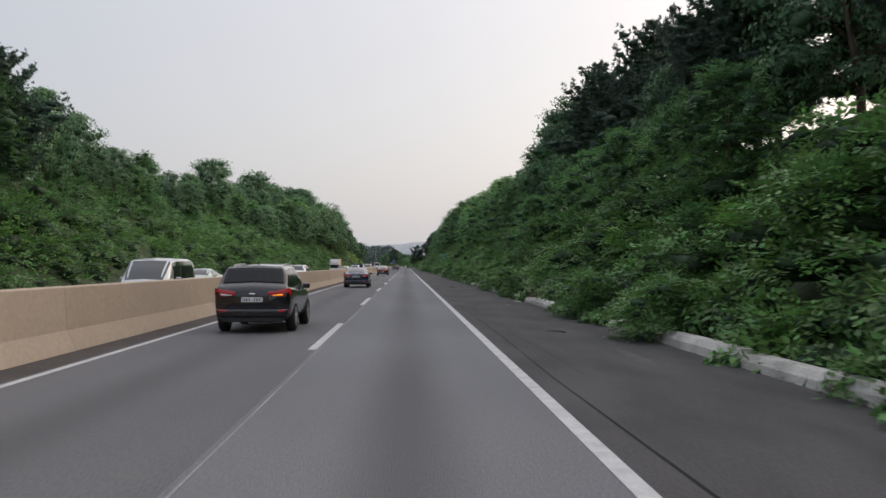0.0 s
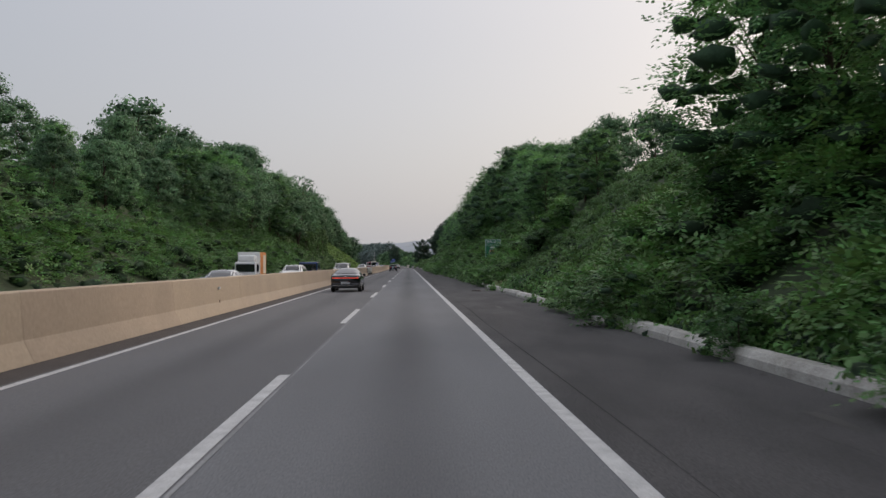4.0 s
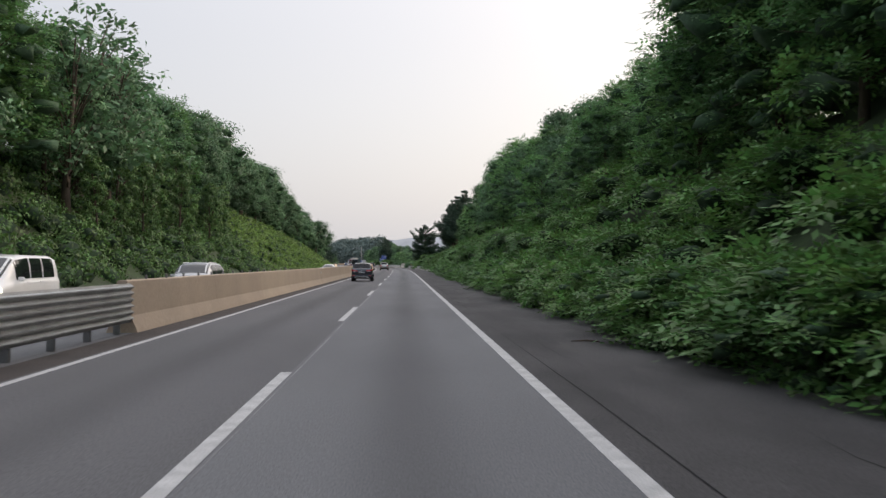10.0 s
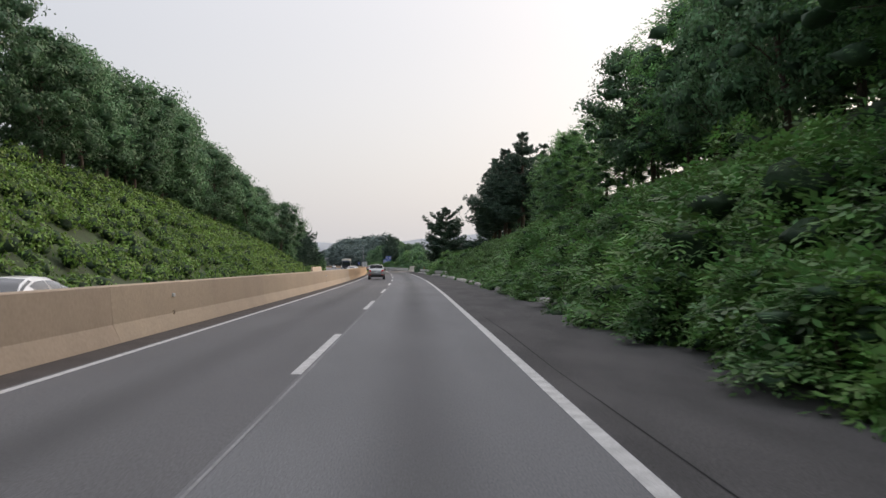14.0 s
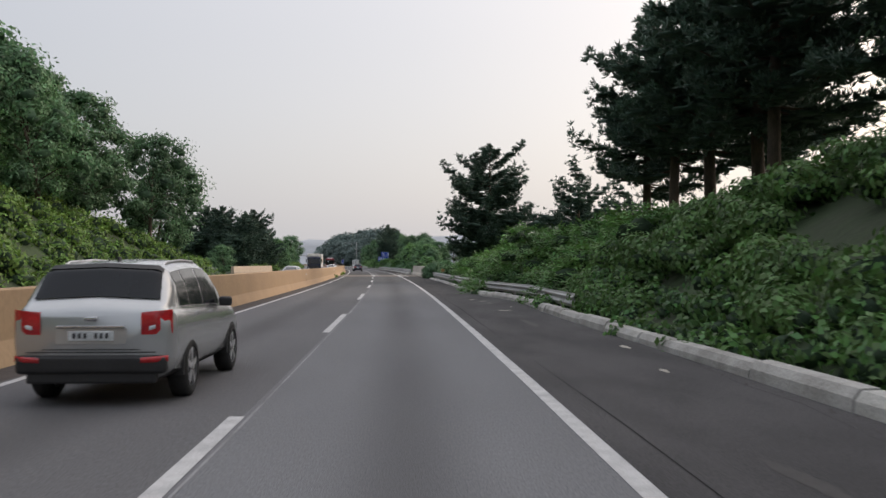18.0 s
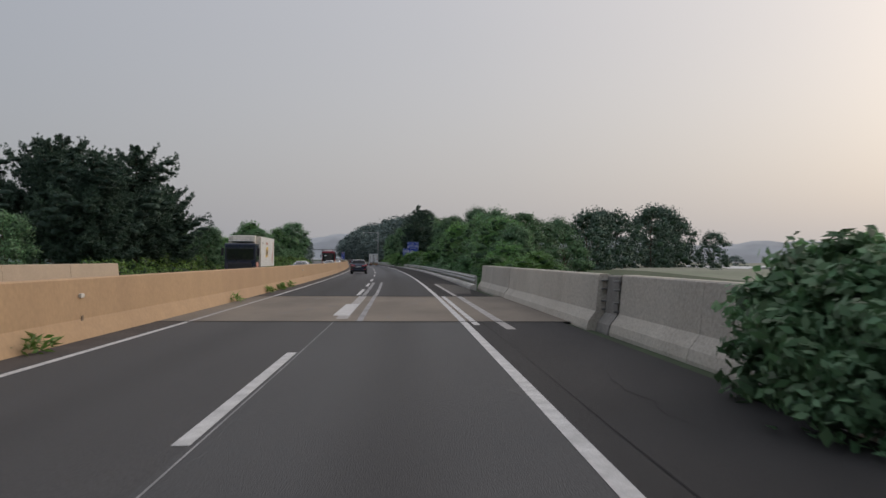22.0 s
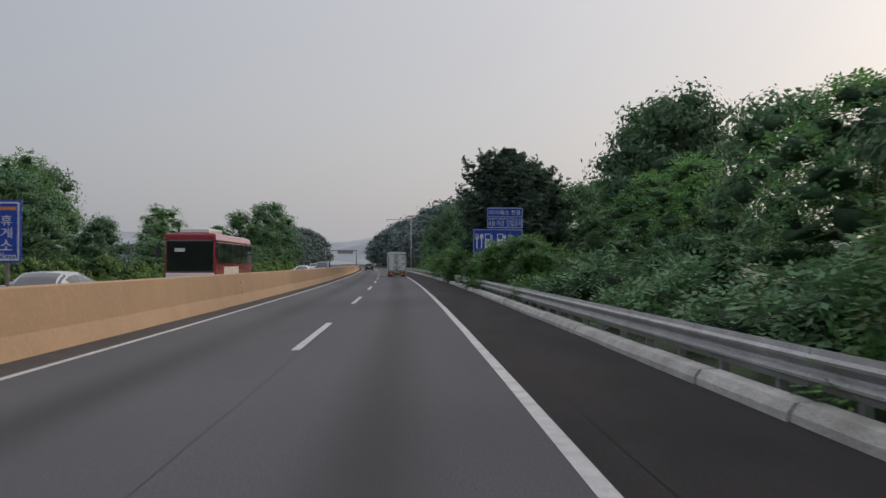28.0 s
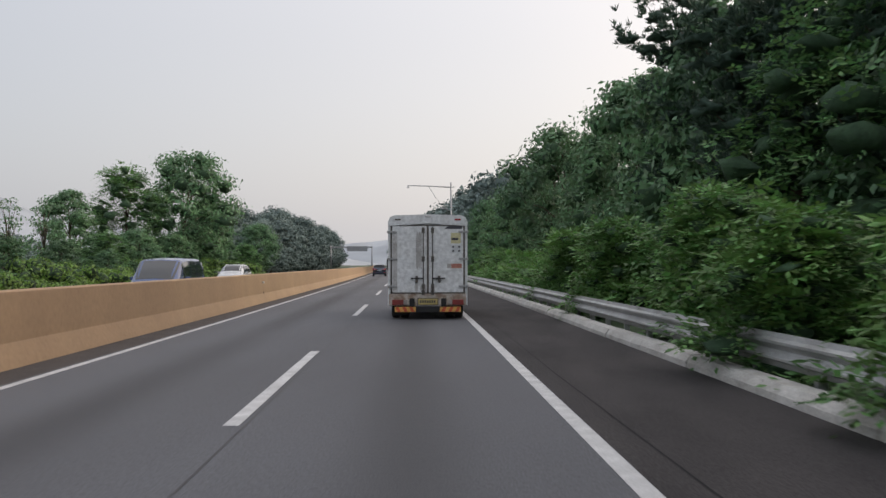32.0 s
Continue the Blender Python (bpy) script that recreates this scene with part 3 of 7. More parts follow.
# ---- planting ----
def leaf_quads(p, nrm, size, gen, width=0.42, droop=0.35):
    """One lozenge leaf at each point p, roughly across nrm, of length size."""
    k = len(p)
    d = gen.normal(size=(k, 3))
    d -= (d * nrm).sum(1, keepdims=True) * nrm * 0.75
    d[:, 2] -= droop * gen.random(k)
    d /= np.linalg.norm(d, axis=1, keepdims=True) + 1e-9
    side = np.cross(d, nrm + gen.normal(size=(k, 3)) * 0.45)
    side /= np.linalg.norm(side, axis=1, keepdims=True) + 1e-9
    length = size * gen.uniform(0.6, 1.3, (k, 1))
    w = length * width * gen.uniform(0.8, 1.2, (k, 1)) * 0.5
    a, c = p, p + d * length
    mid = p + d * length * 0.45
    up = np.cross(side, d) * length * 0.06
    return np.stack([a, mid + side * w + up, c, mid - side * w + up], axis=1)


def frond_quads(p, nrm, size, gen, pairs=2):
    """Feathered leaves lying in level sprays: leaflets in pairs along a drooping stem."""
    k = len(p)
    d = gen.normal(size=(k, 3)) * np.array([0.55, 0.55, 0.25]) + nrm * np.array([0.9, 0.9, 0.45])
    d[:, 2] += 0.10
    d /= np.linalg.norm(d, axis=1, keepdims=True)
    up = np.array([0, 0, 1.0]) + gen.normal(size=(k, 3)) * 0.25
    side = np.cross(d, up)
    side /= np.linalg.norm(side, axis=1, keepdims=True) + 1e-9
    length = size * gen.uniform(0.6, 1.35, (k, 1))
    out = []
    for i in range(pairs + 1):
        f = (i + 0.6) / (pairs + 0.6)
        base = p + d * length * f + np.array([0, 0, -1.0]) * length * 0.32 * f * f
        for sgn in ((1, -1) if i < pairs else (0,)):
            ld = side * sgn * 0.85 + d * (0.55 if sgn else 1.0) + np.array([0, 0, -0.25])
            ld /= np.linalg.norm(ld, axis=1, keepdims=True)
            ll = length * (0.50 - 0.16 * abs(f - 0.45))
            sd = np.cross(ld, np.cross(side, d))
            sd /= np.linalg.norm(sd, axis=1, keepdims=True) + 1e-9
            w = ll * 0.25
            m = base + ld * ll * 0.5
            out.append(np.stack([base, m + sd * w, base + ld * ll, m - sd * w], axis=1))
    return np.concatenate(out)


def ball_template():
    bm = bmesh.new()
    bmesh.ops.create_icosphere(bm, subdivisions=2, radius=1.0)
    v = np.array([tuple(q.co) for q in bm.verts])
    f = np.array([[q.index for q in face.verts] for face in bm.faces])
    bm.free()
    return v, f


BALL_V, BALL_F = ball_template()


def bank(side, s0, s1, material, gen, r, height, size, per_m2, width, shift=0.0, frond=True, flat=0.85, name="shrub_bank", label=""):
    """Shrubs over a bank: many leafy clumps of radius about r, piled up to the given height, from the toe up the slope."""
    s0, s1 = s0 - 0.8, s1 + 0.8
    n = int((s1 - s0) * width / (r * r * 1.15))
    cs, cu = gen.uniform(s0, s1, n), width * gen.random(n) ** 0.9
    rr = r * gen.uniform(0.55, 1.25, n)
    toe = (kerb_x(cs) + 0.35 if side > 0 else np.full(n, LEFT_TOE)) + side * shift
    wob = 0.3 * np.sin(cs * 0.37 + side) + 0.25 * np.sin(cs * 1.13 + 2)
    x = toe + side * (cu + wob * np.clip(1.2 - cu, 0, 1) + 0.55 * r)
    tall = height * (0.75 + 0.3 * np.sin(cs * 0.31 + cu * 0.9) + 0.2 * np.sin(cs * 0.83 + 1)) * np.clip(0.3 + cu / 1.8, 0.3, 1)
    z = terrain(cs, x) + tall * gen.uniform(0.15, 1.0, n) - 0.15 * rr
    c = np.stack([x, cs, z], axis=1)
    # inner hulls, their dark colour painted in as the shade between leaves
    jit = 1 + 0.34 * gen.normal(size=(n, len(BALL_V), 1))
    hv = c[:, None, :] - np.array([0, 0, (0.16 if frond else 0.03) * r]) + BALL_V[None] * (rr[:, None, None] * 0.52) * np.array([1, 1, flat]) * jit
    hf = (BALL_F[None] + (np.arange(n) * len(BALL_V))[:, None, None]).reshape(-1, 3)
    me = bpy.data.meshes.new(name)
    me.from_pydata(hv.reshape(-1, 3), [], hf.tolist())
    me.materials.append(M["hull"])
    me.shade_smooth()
    ob = tagged(new(name, me), label, "shrubs", kind="stuff")
    # leaves on the faces turned to the road and the sky
    m = (4 * math.pi * rr * rr * per_m2).astype(int)
    idx = np.repeat(np.arange(n), m)
    d = gen.normal(size=(len(idx), 3))
    d /= np.linalg.norm(d, axis=1, keepdims=True)
    keep = d @ np.array([-side * 0.65, -0.35, 0.65]) > (0.0 if frond else -0.12)
    idx, d = idx[keep], d[keep]
    p = c[idx] + d * (rr[idx] * gen.uniform(0.50, 1.05, len(idx)))[:, None] * np.array([1, 1, flat])
    q = frond_quads(p, d, size, gen) if frond else leaf_quads(p, d, size, gen, 0.55)
    part("foliage", quads_mesh("foliage", q, material), None, ob)
    return ob


gen = np.random.default_rng(11)
SHRUB = "dense green feathery shrubs covering the roadside bank"
VINE = "low leafy vines covering the open slope"
# right bank, stretch by stretch: s0, s1, leaf, clump, height, leaf size, per m2, width, shift, feathered
for s0, s1, m, r, hh, size, dens, width, shift, fr in (
        (-10, 50, "leaf", 0.95, 2.1, 0.42, 13, 5.0, 0.1, True), (50, 108, "leaf", 0.95, 2.2, 0.42, 13, 5.0, 0.2, True),
        (108, 137, "leaf_vine", 0.62, 0.35, 0.165, 52, 15, 0.0, False), (137, 165, "leaf", 0.95, 2.0, 0.42, 13, 5.0, 0.2, True), (165, 215, "leaf", 0.95, 2.2, 0.42, 13, 5.0, 0.1, True),
        (215, 275, "leaf", 1.0, 2.6, 0.44, 12, 5.0, -0.85, True), (275, 335, "leaf", 1.05, 2.9, 0.44, 12, 5.0, -1.05, True),
        (335, 378, "leaf", 0.95, 2.0, 0.42, 13, 5.0, -0.2, True), (378, 406, "leaf_vine", 0.62, 0.38, 0.155, 80, 13, 0.0, False),
        (406, 428, "leaf_vine", 0.85, 0.9, 0.165, 64, 8, 0.0, False), (428, 446, "leaf", 0.9, 1.5, 0.40, 14, 4.5, 0.45, True), (446, 459, "leaf", 0.95, 1.9, 0.36, 17, 4.5, -0.5, True), (459, 472, "leaf", 0.9, 1.5, 0.38, 15, 4.5, 0.5, True), (472, 503, "leaf", 0.6, 0.75, 0.17, 34, 4.5, 0.9, False),
        (550, 600, "leaf_deep", 0.9, 1.3, 0.42, 13, 4.5, 0.75, True), (600, 660, "leaf_deep", 1.0, 2.0, 0.42, 12, 5, 0.6, True),
        (660, 730, "leaf", 1.0, 1.7, 0.42, 13, 5, 0.7, True), (730, 800, "leaf", 1.05, 2.1, 0.46, 10, 5, 0.6, True)):
    bank(1, s0, s1, M[m], gen, r, hh, size, dens, width, shift, fr, 0.58 if fr else 0.6, label=SHRUB if fr else VINE)
# low growth right behind the kerb, hanging over it here and there
for s0, s1, shift in ((-10, 60, -0.42), (60, 112, -0.45), (112, 150, -0.3), (150, 215, -0.42), (215, 275, -0.95), (275, 340, -1.1), (340, 380, -0.5), (380, 446, -0.15), (461, 500, 0.35)):
    bank(1, s0, s1, M["leaf"], gen, 0.42, 0.75, 0.17, 34, 1.5, shift, False, 0.85, label="low weeds and creepers spilling over the kerb")
for s0, s1, m, r, hh, width, shift in (
        (0, 80, "leaf", 1.2, 2.0, 5, 0), (80, 170, "leaf", 1.2, 2.2, 5, 0), (170, 260, "leaf", 1.2, 2.2, 5, 0),
        (0, 80, "leaf_mid", 1.5, 2.2, 7, 4.2), (80, 170, "leaf_mid", 1.5, 2.4, 7, 4.2), (170, 260, "leaf_mid", 1.5, 2.4, 7, 4.2)):
    bank(-1, s0, s1, M[m], gen, r, hh, 0.55, 4.2, width, shift, True, 0.6, label="green shrubs over the far cutting slope")
for s0, s1, m, r, hh, width in ((260, 345, "leaf_vine", 1.3, 1.5, 11), (345, 430, "leaf_low", 1.1, 1.0, 12), (430, 508, "leaf_low", 1.0, 0.85, 11)):
    bank(-1, s0, s1, M[m], gen, r, hh, 0.29, 9.5, width, 0, False, 0.8, label="green creepers over the far cutting slope")
for s0, s1 in ((545, 640), (640, 740), (740, 840)):
    bank(-1, s0, s1, M["leaf_low"], gen, 0.75, 1.9, 0.20, 20, 3.2, 0.2, False, 0.8, name="hedge", label="low bright green hedge beside the opposite carriageway")


def deciduous(seed, h, r, low, clumps, leaves, size, leafmat, sparse=False, feather=False, hull="crown_shade_hull"):
    """A tree at the origin: trunk, limbs and a crown of leafy clumps. Returns its parts as meshes."""
    g = np.random.default_rng(seed)
    vs, fs = [], []

    def add(pts, rad, sides=6):
        v, f = tube(pts, rad, sides)
        o = len(vs)
        vs.extend(v)
        fs.extend(tuple(i + o for i in q) for q in f)
    lean = g.normal(size=2) * 0.05 * h
    top = Vector((lean[0], lean[1], h * 0.8))
    tr = 0.035 * h ** 0.9 * 0.6
    add([(0, 0, -0.8), (lean[0] * 0.1, 0, h * 0.15), (lean[0] * 0.5, lean[1] * 0.4, h * 0.45), tuple(top)], [tr * 1.3, tr, tr * 0.65, tr * 0.2], 8)
    cen, rad = [], []
    for i in range(clumps):
        f = (i + 0.5) / clumps
        z = h * (low + (0.97 - low) * f)
        prof = math.sin(math.pi * min(1, 0.18 + 0.80 * ((z / h - low) / (1 - low)) ** 0.85)) ** 0.7
        ang = i * 2.399 + g.normal() * 0.4
        rr = r * prof * math.sqrt(g.uniform(0.15, 1.0))
        cen.append((lean[0] * z / h + rr * math.cos(ang), lean[1] * z / h + rr * math.sin(ang), z + g.normal() * 0.02 * h))
        rad.append(r * g.uniform(0.22, 0.40))
    cen, rad = np.array(cen), np.array(rad)
    level = 0.5 if feather else 0.68
    for i in range(0, clumps, 3 if not sparse else 1):
        z0 = max(0.12, (cen[i][2] / h) * 0.62) * h
        st = Vector((lean[0] * z0 / h * 0.8, lean[1] * z0 / h * 0.8, z0))
        en = Vector(cen[i])
        mid = (st + en) * 0.5 + Vector((0, 0, 0.05 * h))
        add([tuple(st), tuple(mid), tuple(en)], [tr * 0.3, tr * 0.18, tr * 0.05], 5)
    trunk = mesh_from("trunk", vs, fs, M["bark"], True)
    # leaves on the clumps, more on the outer and upper faces
    n = clumps * leaves
    ci = g.integers(0, clumps, n)
    d = g.normal(size=(n, 3))
    d[:, 2] = d[:, 2] * 0.75 + 0.38
    d /= np.linalg.norm(d, axis=1, keepdims=True)
    spread = np.where(g.random(n) < 0.07, g.uniform(1.1, 1.4, n), g.uniform(0.5, 1.12, n))       # a few shoots stand out of the outline
    p = cen[ci] + d * (rad[ci] * spread)[:, None] * np.array([1, 1, level])
    q = frond_quads(p, d, size, g) if feather else leaf_quads(p, d, size, g, 0.5)
    foliage = quads_mesh("crown", q, leafmat)
    # balls inside the clumps carry the crown's inner shade as a colour
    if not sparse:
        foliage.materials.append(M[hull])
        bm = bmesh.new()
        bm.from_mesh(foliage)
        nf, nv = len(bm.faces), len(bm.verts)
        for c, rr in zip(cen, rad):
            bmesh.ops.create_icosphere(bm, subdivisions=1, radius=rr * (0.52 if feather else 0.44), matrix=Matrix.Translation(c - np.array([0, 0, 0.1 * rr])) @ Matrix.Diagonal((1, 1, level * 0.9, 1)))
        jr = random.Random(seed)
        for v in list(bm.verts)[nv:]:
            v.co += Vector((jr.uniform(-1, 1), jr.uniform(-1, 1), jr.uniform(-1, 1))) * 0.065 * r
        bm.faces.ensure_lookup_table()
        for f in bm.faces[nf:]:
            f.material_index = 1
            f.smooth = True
        bm.to_mesh(foliage)
        bm.free()
    return trunk, foliage


def pine(seed, h, r, low, shape="cone", tiers=10, per=7, tufts=9, thick=0.22):
    """A pine: whorls of level limbs, each a flat spray of upturned needle tufts over pads coloured dark as shade."""
    g = np.random.default_rng(seed)
    vs, fs = [], []

    def add(pts, rad, sides=6):
        v, f = tube(pts, rad, sides)
        o = len(vs)
        vs.extend(v)
        fs.extend(tuple(i + o for i in q) for q in f)
    tr = 0.014 * h + 0.04
    lean = g.normal(size=2) * 0.025 * h
    stem = lambda z: np.array([lean[0] * (z / h) ** 1.5, lean[1] * (z / h) ** 1.5, z])
    add([tuple(stem(z) if z > 0 else (0, 0, z)) for z in (-0.8, h * 0.3, h * 0.6, h * 0.85, h * 0.99)], [tr * 1.25, tr, tr * 0.7, tr * 0.35, tr * 0.1], 8)
    pos, way, pads = [], [], []
    for i in range(tiers):
        f = i / (tiers - 1)
        z0 = h * (low + (0.97 - low) * f)
        if shape == "cone":
            reach = r * (1.02 - f) ** 0.75 * (0.7 + 0.3 * min(1, f * 5))
        elif shape == "umbrella":
            reach = r * (1 - (2 * f - 0.75) ** 2 * 0.55)
        else:
            reach = r * (1.02 - f ** 2.5) ** 0.6 * (0.78 + 0.22 * min(1, f * 4))
        reach *= 0.82 + 0.25 * math.sin(i * 2.3 + seed)
        n = max(3, int(per * (1 - 0.45 * f)))
        for k in range(n):
            a = 2 * math.pi * (k + g.uniform(0.1, 0.9)) / n + i * 0.9
            rl = max(0.5, reach * g.uniform(0.55, 1.18))
            z = z0 + g.normal() * 0.25 * h / tiers
            c = stem(z)
            out, across = np.array([math.cos(a), math.sin(a), 0]), np.array([-math.sin(a), math.cos(a), 0])
            rise = g.uniform(-0.06, 0.16) + (0.55 * f if shape != "cone" else 0.25 * f)
            path = lambda u: c + out * rl * u + np.array([0, 0, rl]) * (rise * u - 0.16 * u * (1 - u) * 2 + 0.10 * u ** 4)
            add([tuple(c), tuple(path(0.5)), tuple(path(0.97))], [tr * 0.30, tr * 0.18, tr * 0.04], 4)
            m = int(8 + rl * tufts)
            u = 1.0 - 0.76 * g.random(m) ** 1.15
            lat = g.normal(size=m) * 0.15 * rl * np.clip(1.45 - u, 0.3, 1.0)
            for uu, ll in zip(u, lat):
                pos.append(path(uu) + across * ll + np.array([0, 0, g.normal() * (0.03 + 0.12 * thick) * rl + 0.05]))
                way.append(out * 0.55 + across * np.sign(ll) * 0.35 + np.array([0, 0, 0.75]))
            pads += [(path(v) + across * rl * q + np.array([0, 0, rl * w]), rl * 0.11) for v, q, w in ((0.25, 0.0, 0.0), (0.42, 0.08, 0.02), (0.46, -0.09, -0.01), (0.62, 0.09, 0.03), (0.66, -0.08, 0.02), (0.82, 0.0, 0.04))]
    pos, way = np.array(pos), np.array(way)
    count = 13
    p = np.repeat(pos, count, axis=0)
    d = np.repeat(way, count, axis=0) + g.normal(size=(len(p), 3)) * 0.55
    d /= np.linalg.norm(d, axis=1, keepdims=True)
    side = np.cross(d, g.normal(size=(len(p), 3)))
    side /= np.linalg.norm(side, axis=1, keepdims=True) + 1e-9
    ln = g.uniform(0.18, 0.36, (len(p), 1)) * h / 12
    w = 0.026 * h / 12
    crown = quads_mesh("crown", np.stack([p, p + d * ln * 0.55 + side * w, p + d * ln, p + d * ln * 0.55 - side * w], axis=1), M["needle"])
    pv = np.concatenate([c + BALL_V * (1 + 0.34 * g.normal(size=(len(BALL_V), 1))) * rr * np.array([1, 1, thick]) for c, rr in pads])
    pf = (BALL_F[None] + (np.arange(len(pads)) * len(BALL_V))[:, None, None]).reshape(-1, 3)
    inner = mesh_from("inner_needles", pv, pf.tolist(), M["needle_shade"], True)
    return mesh_from("trunk", vs, fs, M["bark"], True), crown, inner


KINDS = {
    "locust_a": ("locust_tree", "bushy green locust tree with feathery crown", deciduous(1, 10, 3.6, 0.12, 62, 46, 0.52, M["leaf_mid"], feather=True), 10),
    "locust_b": ("locust_tree", "bushy green locust tree with feathery crown", deciduous(2, 10, 4.0, 0.08, 64, 44, 0.52, M["leaf_mid"], feather=True), 10),
    "oak_a": ("oak_tree", "dark green broadleaf tree with dense rounded crown", deciduous(3, 10, 3.8, 0.15, 52, 190, 0.30, M["leaf_deep"]), 10),
    "oak_b": ("oak_tree", "dark green broadleaf tree with dense rounded crown", deciduous(4, 10, 3.3, 0.2, 48, 190, 0.30, M["leaf_deep"]), 10),
    "oak_c": ("oak_tree", "dark green broadleaf tree with open uneven crown", deciduous(5, 10, 4.2, 0.25, 42, 190, 0.30, M["leaf_deep"]), 10),
    "back_a": ("oak_tree", "dark green broadleaf tree in the back row of the wood", deciduous(15, 10, 3.9, 0.2, 34, 70, 0.5, M["leaf_deep"]), 10),
    "far_a": ("distant_tree", "distant tree, leaf colour paled to stand for haze", deciduous(13, 10, 3.8, 0.1, 34, 50, 0.55, M["far_leaf"], hull="far_hull"), 10),
    "far_c": ("distant_tree", "distant tree leafy to the ground, haze painted into its colour", deciduous(33, 10, 4.0, 0.02, 48, 70, 0.46, M["far_leaf"], hull="far_hull"), 10),
    "field_tree": ("distant_tree", "blue-green tree beyond the low fields, slight haze in its colour", deciduous(33, 10, 3.9, 0.10, 50, 80, 0.42, M["mid_haze_leaf"]), 10),
    "far_b": ("distant_tree", "distant tree, leaf colour paled to stand for haze", deciduous(14, 10, 4.2, 0.15, 34, 50, 0.55, M["far_leaf"], hull="far_hull"), 10),
    "wispy": ("poplar_tree", "thin half-bare tree with sparse grey-green leaves", deciduous(6, 10, 2.2, 0.2, 34, 26, 0.34, M["leaf_deep"], True), 10),
    "pine_a": ("pine_tree", "broad dark blue-green pine tree with layered branches", pine(7, 12, 4.9, 0.20, "broad", 13, 11, 16, 0.42), 12),
    "pine_b": ("pine_tree", "tall dark pine tree with level branches and bare lower trunk", pine(8, 15, 5.8, 0.35, "cone", 12, 8, 10), 15),
    "pine_c": ("pine_tree", "pine tree with a flat open crown on a bare trunk", pine(18, 11, 4.6, 0.48, "umbrella", 6, 10, 16, 0.4), 11),
    "pine_e": ("pine_tree", "large dark pine tree with open layers of level branches", pine(41, 12, 4.7, 0.29, "broad", 9, 12, 24, 0.34), 12),
    "pine_d": ("pine_tree", "slim dark pine tree with layered branches", pine(27, 12, 3.6, 0.14, "broad", 13, 8, 16, 0.42), 12),
    "vine_tree": ("vine_covered_tree", "tree draped to the ground in green creepers", deciduous(21, 10, 2.3, 0.02, 46, 120, 0.30, M["leaf_vine"]), 10),
    "low_bush": ("roadside_bush", "small feathery bush leaning over the kerb", deciduous(19, 1.6, 1.0, 0.02, 14, 42, 0.30, M["leaf"], feather=True), 1.6),
    "vine_bush": ("roadside_bush", "dark broad-leaved creeper bush over the end of the parapet", deciduous(23, 2.6, 1.5, 0.03, 30, 90, 0.25, M["leaf_deep"]), 2.6),
    "bush": ("roadside_bush", "rounded feathery green bush at the roadside", deciduous(9, 2.6, 1.5, 0.05, 30, 64, 0.34, M["leaf"], feather=True), 2.6),
}


def plant(kind, x, s, h, turn=None, z=None, wide=1.0, label=None, group=""):
    name, lab, meshes, base = KINDS[kind]
    k = h / base
    e = thing(name, label or lab, "bush" if "bush" in kind else "tree", (x, s, float(terrain(s, x)) - 0.05 if z is None else z), turn if turn is not None else (s * 37.7 + x * 91) % 360, group)
    e.scale = (k * wide, k * wide, k)
    for piece, me in zip(("trunk", "crown", "inner_needles"), meshes):
        part(piece, me, None, e)
    return e


rng = random.Random(21)
# small bushes that lean over the kerb, in clusters
brng = random.Random(14)
s = 2.0
while s < 368:
    dense = 222 < s < 325
    if not (15 < s < 27 or 108 < s < 137 or 172 < s < 186):
        plant("low_bush", float(kerb_x(s)) + brng.uniform(0.25, 0.6) - (0.35 if dense else 0), s, brng.uniform(0.9, 1.5) * (1.15 if dense else 1.0), z=0.0, wide=brng.uniform(0.9, 1.3))
    s += brng.uniform(1.2, 2.6) if dense else brng.choice((1.2, 1.6, 3.5, 6.5))
# creeper-clad trees on the far slope
for x, s, h in ((-21.5, 284, 7), (-22.5, 291, 8.5), (-21.8, 297, 7.5), (-23, 304, 9), (-22, 311, 8), (-23.5, 318, 9.5), (-22, 326, 8), (-23, 334, 8.5), (-24, 341, 8)):
    plant("vine_tree", x, s, h, wide=0.9)
for x, s, h, k in ((-22.6, 579, 12.4, "pine_a"), (-21.0, 586, 9.2, "pine_a"), (-18.6, 592, 5.2, "oak_a"), (-18.2, 601, 4.4, "locust_a"), (-19.5, 609, 4.6, "oak_c")):
    plant(k, x, s, h)
# embankment scrub by the bridge
for s0, s1 in ((476, 503), (503, 548)):
    bank(1, s0, s1, M["leaf"], gen, 1.0, 0.9, 0.46, 5, 10, 2.2, True, label="scrub on the embankment below the road")
